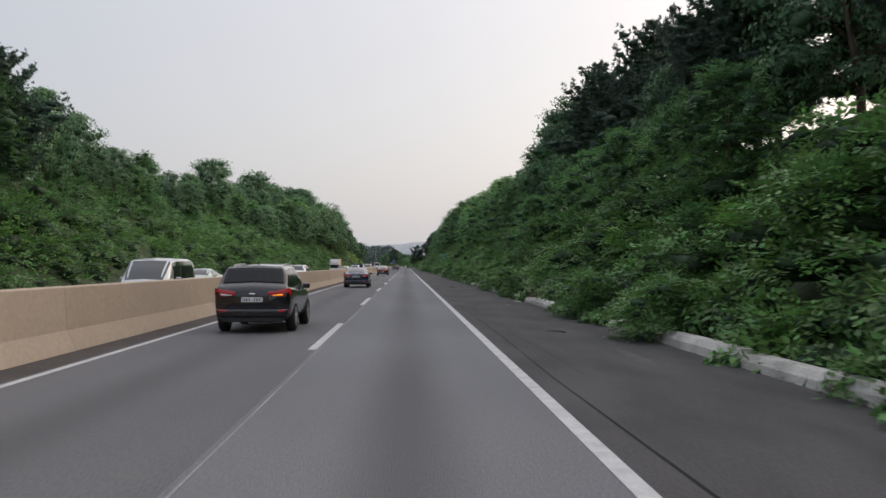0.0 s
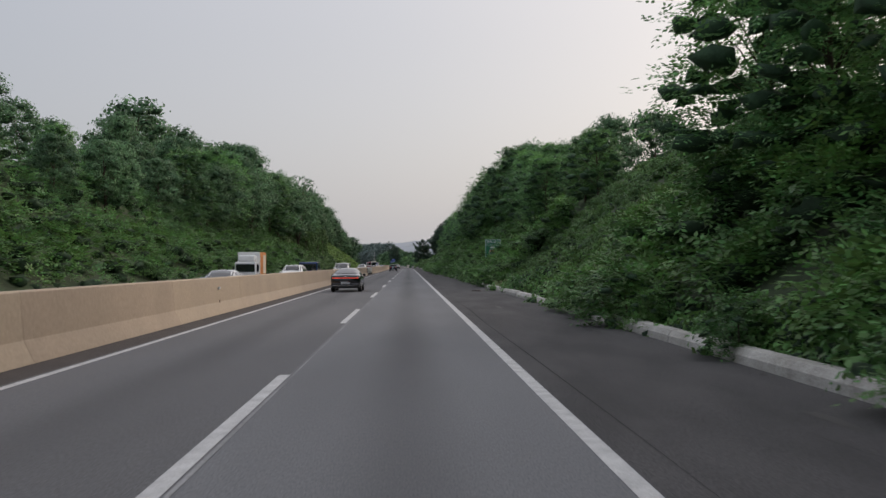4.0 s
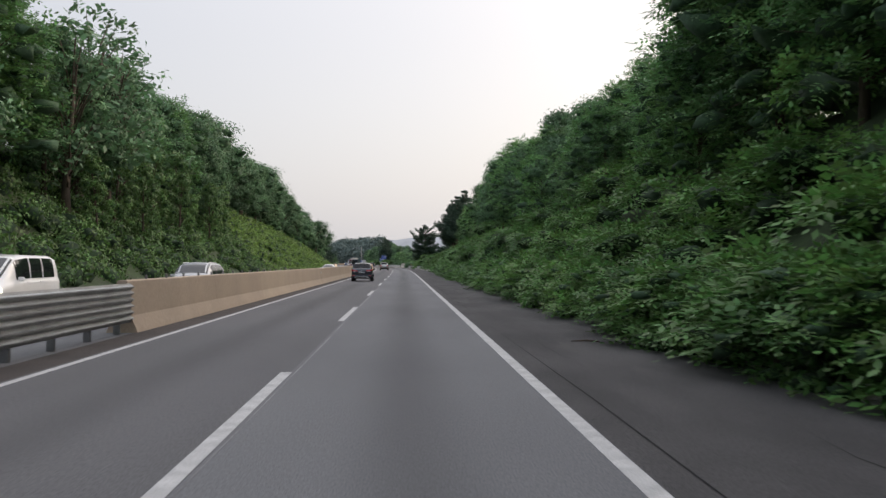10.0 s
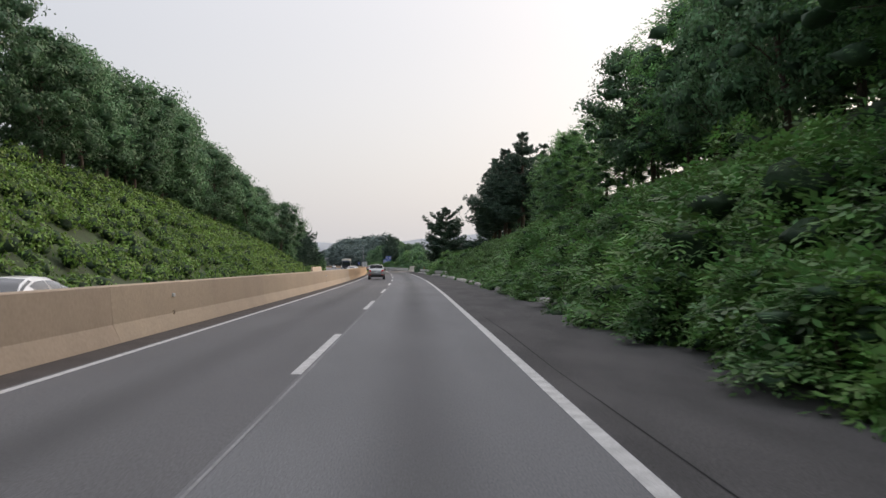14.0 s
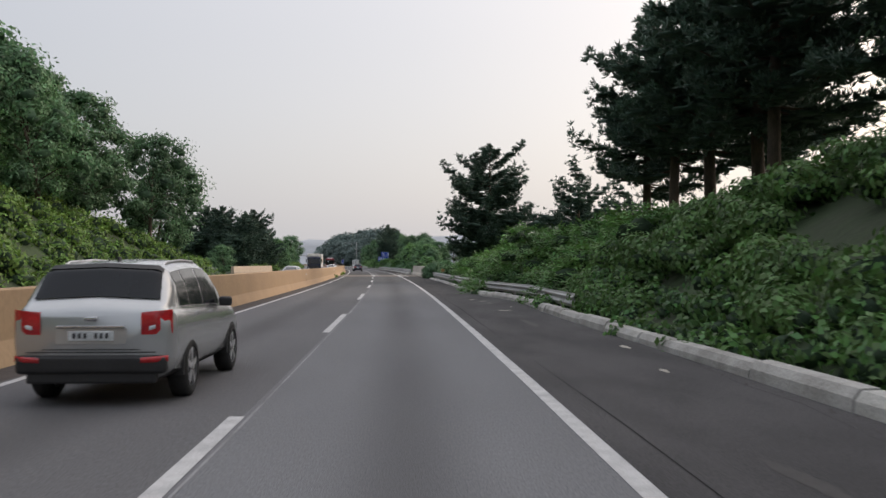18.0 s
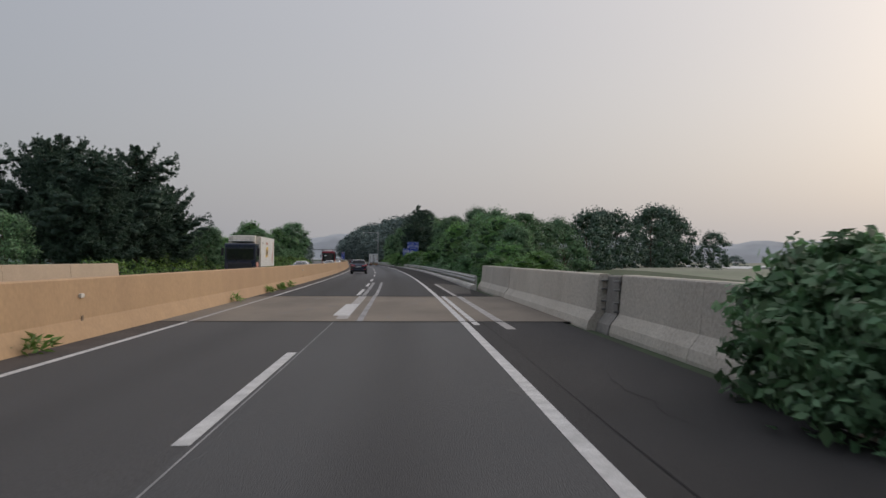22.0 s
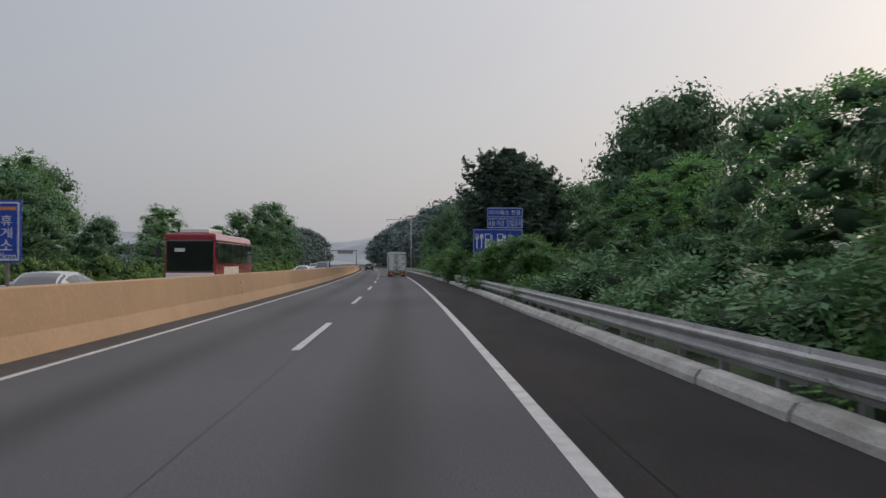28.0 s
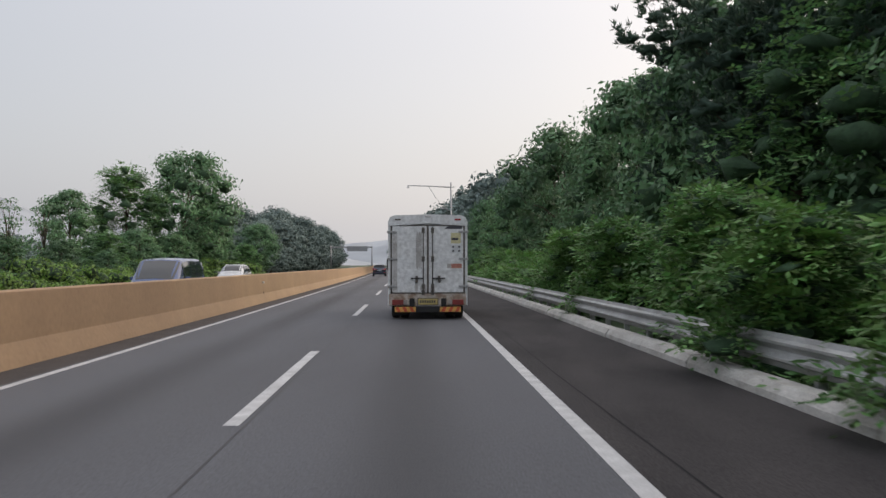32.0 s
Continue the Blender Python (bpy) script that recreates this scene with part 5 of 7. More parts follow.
M["rubber"] = mat("rubber", (0.022, 0.022, 0.022), 0.85, scale=5, bump=0.3)
M["rim"] = mat("alloy", (0.60, 0.60, 0.61), 0.38, 0.6)
M["chrome"] = mat("chrome", (0.62, 0.62, 0.63), 0.2, 0.9)
M["plastic"] = mat("black_plastic", (0.02, 0.02, 0.021), 0.6)
M["lamp_red"] = mat("red_lamp", (0.50, 0.018, 0.022), 0.25, second=(0.30, 0.010, 0.014), scale=9, fine=60, coat=0.6)
M["lamp_lit"] = mat("lit_red_lamp", (0.9, 0.07, 0.03), 0.2, emit=1.2)
M["lamp_amber"] = mat("lit_amber_lamp", (1.0, 0.30, 0.03), 0.2, emit=1.0)
M["lamp_clear"] = mat("clear_lamp", (0.7, 0.72, 0.74), 0.12, coat=0.8)
M["lamp_head"] = mat("lit_headlamp", (1.0, 0.95, 0.85), 0.2, emit=3.0)
M["plate_white"] = mat("white_plate", (0.66, 0.69, 0.70), 0.4)
M["plate_yellow"] = mat("yellow_plate", (0.52, 0.40, 0.13), 0.5, second=(0.40, 0.32, 0.13), scale=6, fine=30)
M["bars"] = mat("dark_print", (0.05, 0.05, 0.06), 0.6)
M["box_white"] = mat("box_panel", (0.66, 0.68, 0.685), 0.5, second=(0.59, 0.605, 0.60), scale=0.7, fine=9, bump=0.06)
M["grime"] = mat("grimy_seal", (0.13, 0.115, 0.10), 0.8, second=(0.07, 0.065, 0.06), scale=6, fine=30)
M["smear"] = mat("dirt_smear", (0.36, 0.35, 0.33), 0.7, second=(0.5, 0.5, 0.49), scale=5, fine=25)
M["rusty"] = mat("rusty_sill", (0.50, 0.46, 0.41), 0.7, second=(0.26, 0.19, 0.14), scale=5, fine=30, contrast=0.12)
M["orange"] = mat("orange_panel", (0.72, 0.27, 0.06), 0.5)
M["yellow"] = mat("yellow_print", (0.72, 0.50, 0.06), 0.5)
M["red_print"] = mat("red_print", (0.46, 0.20, 0.15), 0.5)
M["lamp_dull"] = mat("dusty_red_lamp", (0.24, 0.030, 0.028), 0.4, second=(0.15, 0.03, 0.025), scale=8, fine=40)
M["lamp_dust"] = mat("dusty_clear_lamp", (0.36, 0.33, 0.30), 0.45)
M["stripe_red"] = mat("red_reflector", (0.58, 0.10, 0.04), 0.4)
M["stripe_yel"] = mat("amber_reflector", (0.72, 0.40, 0.10), 0.4)
M["sticker"] = mat("pale_yellow_sticker", (0.62, 0.58, 0.34), 0.5)
M["cream"] = mat("cream_panel", (0.70, 0.66, 0.58), 0.5)


def wheel_meshes(r, w):
    """Tyre and rim with spokes, axle along X."""
    prof = [(-w / 2, r * 0.68), (-w / 2 - 0.005, r * 0.86), (-w / 2 + 0.03, r), (w / 2 - 0.03, r), (w / 2 + 0.005, r * 0.86), (w / 2, r * 0.68)]
    n = 24
    vs, fs = [], []
    for i in range(n):
        a = 2 * math.pi * i / n
        for x, rr in prof:
            vs.append((x, rr * math.cos(a), rr * math.sin(a)))
    k = len(prof)
    for i in range(n):
        for j in range(k):
            fs.append((i * k + j, i * k + (j + 1) % k, ((i + 1) % n) * k + (j + 1) % k, ((i + 1) % n) * k + j))
    tyre = mesh_from("tyre", vs, fs, M["rubber"], True)
    bm = bmesh.new()
    for sgn in (-1, 1):
        for i in range(5):
            m = Matrix.Rotation(2 * math.pi * i / 5, 4, "X") @ Matrix.Translation((sgn * (w / 2 - 0.02), 0, r * 0.36)) @ Matrix.Diagonal((0.03, r * 0.2, r * 0.62, 1))
            bmesh.ops.create_cube(bm, size=1, matrix=m)
        bmesh.ops.create_cone(bm, segments=16, radius1=r * 0.14, radius2=r * 0.12, depth=0.05, cap_ends=True,
                              matrix=Matrix.Translation((sgn * (w / 2 - 0.015), 0, 0)) @ Matrix.Rotation(math.pi / 2, 4, "Y"))
        bmesh.ops.create_cone(bm, segments=24, radius1=r * 0.69, radius2=r * 0.64, depth=0.04, cap_ends=False,
                              matrix=Matrix.Translation((sgn * (w / 2 - 0.02), 0, 0)) @ Matrix.Rotation(math.pi / 2, 4, "Y"))
    rim = bpy.data.meshes.new("rim")
    bm.to_mesh(rim)
    bm.free()
    rim.materials.append(M["rim"])
    hub = mesh_from("wheel", [(x, r * 0.66 * math.cos(a), r * 0.66 * math.sin(a)) for x in (-w / 2 + 0.05, w / 2 - 0.05) for a in [2 * math.pi * i / 20 for i in range(20)]],
                    [(i, (i + 1) % 20, 20 + (i + 1) % 20, 20 + i) for i in range(20)] + [tuple(range(20))[::-1], tuple(range(20, 40))], M["plastic"])
    return hub, tyre, rim


WHEELS = {k: wheel_meshes(*k) for k in ((0.34, 0.23), (0.37, 0.24), (0.40, 0.26), (0.48, 0.30))}


def put_wheel(parent, key, x, y):
    hub, tyre, rim = WHEELS[key]
    w = part("wheel", hub, None, parent, at=pose(x, y, key[0]))
    part("tyre", tyre, None, w)
    part("rim", rim, None, w)


# stations: y, low, belt, roof, half-width, half-width at belt, half-width of roof (in metres, y from the rear)
STYLE = {
    "sedan": [(0.0, 0.34, 0.92, 0.95, 0.80, 0.74, 0.55), (0.06, 0.28, 1.00, 1.03, 0.88, 0.80, 0.62), (0.35, 0.24, 1.03, 1.06, 0.92, 0.84, 0.64), (0.60, 0.22, 1.02, 1.10, 0.935, 0.85, 0.62),
              (1.00, 0.22, 1.00, 1.25, 0.94, 0.86, 0.60), (1.45, 0.22, 0.99, 1.38, 0.94, 0.865, 0.58), (1.90, 0.22, 0.98, 1.445, 0.94, 0.87, 0.58), (2.40, 0.22, 0.97, 1.46, 0.94, 0.87, 0.60),
              (2.90, 0.22, 0.96, 1.43, 0.94, 0.87, 0.60), (3.30, 0.22, 0.96, 1.30, 0.94, 0.87, 0.62), (3.75, 0.22, 0.96, 1.04, 0.94, 0.87, 0.66), (4.20, 0.23, 0.88, 0.94, 0.93, 0.84, 0.6),
              (4.75, 0.26, 0.76, 0.82, 0.88, 0.78, 0.55), (4.95, 0.34, 0.62, 0.68, 0.78, 0.68, 0.5)],
    "suv": [(0.0, 0.42, 1.03, 1.07, 0.84, 0.79, 0.70), (0.07, 0.36, 1.10, 1.14, 0.90, 0.83, 0.76), (0.20, 0.30, 1.12, 1.22, 0.925, 0.85, 0.77), (0.45, 0.28, 1.11, 1.55, 0.935, 0.865, 0.72),
            (0.60, 0.27, 1.10, 1.635, 0.94, 0.875, 0.69), (1.2, 0.27, 1.08, 1.675, 0.94, 0.875, 0.67), (1.9, 0.27, 1.06, 1.69, 0.93, 0.87, 0.65), (2.5, 0.27, 1.04, 1.67, 0.93, 0.87, 0.65),
            (2.9, 0.27, 1.03, 1.56, 0.93, 0.87, 0.66), (3.4, 0.27, 1.03, 1.16, 0.93, 0.87, 0.68), (3.8, 0.28, 1.00, 1.06, 0.92, 0.84, 0.62), (4.3, 0.32, 0.88, 0.94, 0.87, 0.78, 0.56),
            (4.48, 0.42, 0.72, 0.78, 0.78, 0.68, 0.5)],
    "van": [(0.0, 0.42, 1.1, 1.2, 0.84, 0.80, 0.70), (0.06, 0.36, 1.15, 1.7, 0.92, 0.86, 0.72), (0.2, 0.30, 1.15, 1.86, 0.95, 0.89, 0.74), (0.6, 0.28, 1.14, 1.92, 0.96, 0.90, 0.76),
            (2.6, 0.28, 1.12, 1.93, 0.96, 0.90, 0.76), (3.4, 0.28, 1.10, 1.86, 0.96, 0.90, 0.74), (3.9, 0.28, 1.08, 1.5, 0.96, 0.89, 0.72), (4.35, 0.30, 1.02, 1.10, 0.94, 0.86, 0.66),
            (4.8, 0.36, 0.86, 0.94, 0.88, 0.78, 0.56), (4.95, 0.44, 0.7, 0.76, 0.8, 0.7, 0.5)],
}
GLASS = {  # rear glass y, side glass y list, windscreen y, wheel y, wheel size
    "sedan": ((0.66, 1.72), ((1.02, 1.50), (1.53, 2.32), (2.40, 3.20)), (2.98, 3.72), (1.02, 3.92), (0.34, 0.23)),
    "suv": ((0.215, 0.52), ((0.60, 1.02), (1.08, 1.85), (1.93, 2.85)), (2.58, 3.32), (0.92, 3.55), (0.37, 0.24)),
    "van": ((0.07, 0.19), ((0.5, 1.4), (1.5, 2.4), (2.5, 3.5)), (3.45, 4.28), (0.95, 3.95), (0.34, 0.23)),
}


def body_surface(style, scale):
    st = np.array(STYLE[style], float) * np.array([scale[1], 1, 1, 1, scale[0], scale[0], scale[0]])
    st[:, 1:4] *= scale[2]

    def surf(y, v):
        """The point at y along the car and v in 0 (bottom middle) to 9 (roof middle) on the right side."""
        lo, be, ro, wm, wb, wr = (float(np.interp(y, st[:, 0], st[:, i])) for i in range(1, 7))
        gap = max(0.0, ro - be)
        bulge = 0.03 * min(1.0, gap / 0.4)
        pts = [(0, lo), (0.78 * wm, lo), (0.965 * wm, lo + 0.12), (wm, lo + (be - lo) * 0.52), (0.985 * wm, be - 0.09), (wb, be),
               ((wb + wr) / 2 + bulge, be + gap * 0.52), (wr + 0.035, ro - 0.10 * min(1, gap / 0.3)), (wr - 0.08, ro - 0.018), (0, ro + 0.012)]
        i = min(8, int(v))
        f = v - i
        return Vector((pts[i][0] * (1 - f) + pts[i + 1][0] * f, y, pts[i][1] * (1 - f) + pts[i + 1][1] * f))
    return surf, st


def body_patch(surf, y0, y1, v0, v1, ny, nv, off, mirror=1, across=False):
    """A patch of the body's surface, moved outwards; across: over the roof from side to side."""
    vs, fs = [], []
    params = [v0 + (v1 - v0) * j / (nv - 1) for j in range(nv)]
    cols = [(p, 1) for p in params] + ([(p, -1) for p in reversed(params[:-1])] if across else [])
    for i in range(ny):
        y = y0 + (y1 - y0) * i / (ny - 1)
        for p, sg in cols:
            a = surf(y, p)
            e = 0.01
            t1 = surf(y + e, p) - surf(y - e, p)
            t2 = surf(y, min(9, p + 0.05)) - surf(y, max(0, p - 0.05))
            nrm = t2.cross(t1)
            nrm = -nrm if nrm.dot(Vector((a.x, 0, a.z - 0.75))) < 0 else nrm
            if nrm.length > 1e-9:
                a = a + nrm.normalized() * off
            vs.append((a.x * sg * mirror, a.y, a.z))
    k = len(cols)
    for i in range(ny - 1):
        for j in range(k - 1):
            fs.append((i * k + j, i * k + j + 1, (i + 1) * k + j + 1, (i + 1) * k + j))
    return vs, fs


LAMPS = {"wide": (0.42, 0.08, 0.22, 0.965), "block": (0.62, 0.26, 0.28, 0.955), "low": (0.46, 0.10, 0.21, 0.865)}


def rear_patch(w, mir, x0, x1, h0, h1, zm, off):
    """A lens on the rear face between the shares x0 and x1 of the half-width; its height grows from h0 to h1."""
    bm = bmesh.new()
    n = 9
    cols = []
    for i in range(n):
        f = i / (n - 1)
        x = (x0 + (x1 - x0) * f) * w
        y = -off + 0.13 * max(0.0, (x / w - 0.80) / 0.20) ** 2.0
        hh = (h0 + (h1 - h0) * f ** 0.8) / 2
        z0 = zm + 0.02 * f
        cols.append([bm.verts.new((mir * x, y + d, z0 + k * hh)) for k in (-1, -0.55, 0, 0.6, 1) for d in ((0.012 if abs(k) == 1 else 0.0),)])
    for a, b in zip(cols[:-1], cols[1:]):
        for j in range(4):
            bm.faces.new((a[j], b[j], b[j + 1], a[j + 1]) if mir > 0 else (a[j + 1], b[j + 1], b[j], a[j]))
    for f in bm.faces:
        f.smooth = True
    return bm


CAR_CACHE = {}


def car(name, label, style, colour, x, s, scale=(1, 1, 1), oncoming=False, lamps="wide", lit=False, signal=False, group="", extras=(), lights=False):
    """A car with its rear bumper (or, coming towards us, its nose) at s."""
    key = (style, colour, scale, lamps, lit, signal, oncoming, extras, lights)
    length = STYLE[style][-1][0] * scale[1]
    at = pose(x, s + (length if oncoming else 0), 0, 0, 0, 180 if oncoming else 0)
    if key in CAR_CACHE:
        c = copy_thing(CAR_CACHE[key], at)
        return tagged(c, label, "car")
    e = thing(name, label, "car", group=group)
    e.matrix_basis = at
    CAR_CACHE[key] = e
    surf, st = body_surface(style, scale)
    ys = sorted(set([round(float(v), 4) for v in np.concatenate([st[:, 0], np.linspace(0, st[-1, 0], 34)])]))
    vlist = [0, 1, 1.6, 2, 2.5, 3, 3.5, 4, 4.6, 5, 5.5, 6, 6.5, 7, 7.5, 8, 8.6, 9]
    vs, fs = [], []
    cols = [(v, 1) for v in vlist] + [(v, -1) for v in reversed(vlist[1:-1])]
    k = len(cols)
    for y in ys:
        for v, sg in cols:
            p = surf(y, v)
            vs.append((p.x * sg, p.y, p.z))
    n = len(ys)
    for i in range(n - 1):
        for j in range(k):
            fs.append((i * k + j, (i + 1) * k + j, (i + 1) * k + (j + 1) % k, i * k + (j + 1) % k))
    fs.append(tuple(range(k)))
    fs.append(tuple((n - 1) * k + j for j in reversed(range(k))))
    body = part("body", mesh_from("body", vs, fs, M[colour], True), None, e)
    rear, sides, front, wy, wkey = GLASS[style]
    sy = scale[1]
    v, f = body_patch(surf, rear[0] * sy, rear[1] * sy, (7.6 if style == "suv" else 7.35) if style != "van" else 7.0, 9, 14, 7, 0.014, across=True)
    part("rear_window", mesh_from("rear_window", v, f, M["privacy" if style == "suv" else "glass"], True), None, e)
    v, f = body_patch(surf, front[0] * sy, front[1] * sy, 7.3, 9, 8, 5, 0.006, across=True)
    part("windscreen", mesh_from("windscreen", v, f, M["glass"], True), None, e)
    for a, b in sides:
        for mir in (1, -1):
            v, f = body_patch(surf, a * sy, b * sy, 5.12, 6.95, 7, 5, 0.006, mir)
            part("side_window", mesh_from("side_window", v, f, M["privacy" if style == "suv" else "glass"], True), None, e)
    z = lambda q: q * scale[2]
    w = STYLE[style][2][4] * scale[0]
    if style != "van":
        for mir in (1, -1):
            v, f = body_patch(surf, sides[0][0] * sy, sides[-1][1] * sy, 4.98, 5.08, 16, 2, 0.009, mir)
            part("window_trim", mesh_from("window_trim", v, f, M["chrome"], True), None, e)
    v, f = body_patch(surf, 0.03, length - 0.05, 0.9, 2.0, 24, 4, 0.006)
    for mir in (1, -1):
        part("sill", mesh_from("sill", [(a[0] * mir, a[1], a[2]) for a in v], f, M["plastic"], True), None, e)
    # rear end
    if not oncoming:
        if lamps == "bar":
            part("light_bar", box(-0.86 * w, 0.86 * w, -0.022, 0.03, z(0.845), z(0.875), 0.008), M["lamp_lit" if lit else "lamp_red"], e, "thin lit red light bar")
            part("chrome_strip", box(-0.80 * w, 0.80 * w, -0.03, 0.03, z(0.40), z(0.42), 0.006), M["chrome"], e)
        else:
            # lamps that follow the rounded corner: inner end, height inside and outside, middle height
            xi, hi, ho, zm = LAMPS[lamps]
            for mir in (1, -1):
                lamp = part("tail_lamp", rear_patch(w, mir, xi, 0.985, hi, ho, z(zm), 0.012), M["lamp_red"], e)
                part("inner_lens", rear_patch(w, mir, xi + 0.10, 0.80, hi * 0.22, ho * 0.20, z(zm) - 0.20 * ho, 0.018), M["lamp_amber" if signal and mir > 0 else "lamp_clear"], lamp)
                if lamps == "block":
                    part("reflector", rear_patch(w, mir, 0.62, 0.95, 0.06, 0.07, z(0.54), 0.05), M["lamp_red"], e)
                    continue
                v, f = body_patch(surf, 0.05, 0.30 * sy, 3.72, 4.42, 8, 4, 0.020, mir)
                part("side_lens", mesh_from("side_lens", v, f, M["lamp_red"], True), None, lamp)
                part("reflector", rear_patch(w, mir, 0.66, 0.93, 0.05, 0.06, z(0.54 if style == "suv" else 0.40), 0.045), M["lamp_red"], e)
        part("bumper", box(-0.93 * w, 0.93 * w, -0.035, 0.16, z(0.38), z(0.54 if style == "sedan" else 0.60), 0.07, 4), M["plastic" if style == "suv" and lamps != "wide" else colour], e)
        wv = 0.90 if style == "sedan" else 0.80
        part("rear_valance", box(-wv * w, wv * w, -0.030 if style == "sedan" else 0.0, 0.14, z(0.27), z(0.415), 0.03, 2), M["plastic"], e)
        part("lid_seam", box(-0.60 * w, 0.60 * w, -0.006, 0.01, z(0.655), z(0.664)), M["plastic"], e)
        if "skid" in extras:
            sk = [(-0.70 * w, z(0.36)), (-0.56 * w, z(0.455)), (0.56 * w, z(0.455)), (0.70 * w, z(0.36)), (0.62 * w, z(0.345)), (0.46 * w, z(0.40)), (-0.46 * w, z(0.40)), (-0.62 * w, z(0.345))]
            part("skid_plate", mesh_from("skid_plate", [(px, py, pz) for py in (-0.052, -0.01) for px, pz in sk],
                                         [tuple(range(8))] + [(q + 8, (q + 1) % 8 + 8, (q + 1) % 8, q) for q in range(8)], M["rim"]), None, e, "matt silver skid plate")
        if style == "suv":
            part("tailgate_seam", box(-0.80 * w, 0.80 * w, -0.004, 0.01, z(0.622), z(0.634)), M["plastic"], e)
            part("plate_recess", box(-0.44 * w, 0.44 * w, -0.008, 0.01, z(0.72), z(0.905), 0.006), M[colour], e)
        if lamps == "block":
            part("chrome_strip", box(-0.42 * w, 0.42 * w, -0.03, 0.01, z(0.905), z(0.935), 0.008), M["chrome"], e)
        zp = (0.50, 0.62) if lamps == "bar" else ((0.74, 0.86) if style == "sedan" else (0.76, 0.88))
        plate = part("number_plate", box(-0.26, 0.26, -0.050 if lamps == "bar" else -0.022, 0.0, z(zp[0]), z(zp[0]) + 0.115, 0.008), M["plate_white"], e)
        for i in range(7):
            if i != 3:
                part("dark_bar", box(-0.205 + i * 0.062, -0.17 + i * 0.062, -0.054 if lamps == "bar" else -0.026, -0.04 if lamps == "bar" else -0.018, z(zp[0]) + 0.028, z(zp[0]) + 0.088), M["bars"], plate)
        zg = 0.985 if lamps == "block" else 0.93
        part("badge", box(-0.075, 0.075, -0.03, 0.02, z(zg), z(zg + 0.05), 0.022, 3), M["chrome"], e)
        if style == "suv":
            v, f = body_patch(surf, 0.475 * sy, 0.56 * sy, 7.5, 9, 4, 4, 0.025, across=True)
            part("spoiler", mesh_from("spoiler", v, f, M["plastic" if "black_mirror" in extras else colour], True), None, e)
            part("wiper", box(-0.05, 0.32, 0.20, 0.225, z(1.19), z(1.205)), M["plastic"], e)
    else:
        for mir in (1, -1):
            v, f = body_patch(surf, length - 0.42 * sy, length - 0.03, 3.2, 4.6, 6, 4, 0.008, mir)
            part("headlamp", mesh_from("headlamp", v, f, M["lamp_head" if lights else "lamp_clear"], True), None, e)
        part("grille", box(-0.55 * w, 0.55 * w, length - 0.05, length + 0.02, z(0.42), z(0.62), 0.03), M["plastic"], e)
    if style == "suv":
        for mir in (1, -1):
            pts = [surf(y * sy, 7.6) for y in (0.75, 0.95, 1.7, 2.4, 2.6)]
            part("roof_rail", tube_mesh("roof_rail", [(p.x * mir * 0.93, p.y, p.z + (0.045 if 0 < i < 4 else 0.0)) for i, p in enumerate(pts)], [0.016] * 5, M["rim"], 6), None, e)
    part("antenna", box(-0.013, 0.013, (1.78 if style == "sedan" else 0.95) * sy, (1.9 if style == "sedan" else 1.06) * sy, z(1.42 if style == "sedan" else 1.65), z(1.485 if style == "sedan" else 1.72), 0.010), M["plastic"], e)
    for mir in (1, -1):
        p = surf(sides[-1][1] * sy - 0.12, 5)
        part("mirror", box(min(mir * (p.x + 0.02), mir * (p.x + 0.21)), max(mir * (p.x + 0.02), mir * (p.x + 0.21)), p.y - 0.02, p.y + 0.10, p.z - 0.01, p.z + 0.13, 0.05, 4), M[colour if "black_mirror" not in extras else "plastic"], e)
        for a, b in sides[1:]:
            q = surf((a + 0.12) * sy, 4.3)
            part("door_handle", box(min(mir * q.x, mir * (q.x + 0.03)), max(mir * q.x, mir * (q.x + 0.03)), q.y, q.y + 0.19, q.z - 0.02, q.z + 0.012, 0.008), M["chrome" if style == "suv" else colour], e)
        for y in wy:
            xx = mir * (w - 0.10)
            ym = y * sy
            arch = [(xx - mir * 0.14, 0), (xx + mir * 0.108, 0)]
            r = wkey[0] + 0.06
            nn = 20
            av = [(ax, ym + r * math.cos(math.pi * i / nn), wkey[0] - 0.06 + (r + 0.02) * math.sin(math.pi * i / nn)) for ax, _ in arch for i in range(nn + 1)]
            af = [(i, i + 1, nn + 2 + i, nn + 1 + i) for i in range(nn)] + [tuple(range(nn + 1)), tuple(range(2 * nn + 1, nn, -1))]
            part("wheel_arch", mesh_from("wheel_arch", av, af, M["plastic"]), None, e)
            put_wheel(e, wkey, xx + mir * 0.005, ym)
    return e


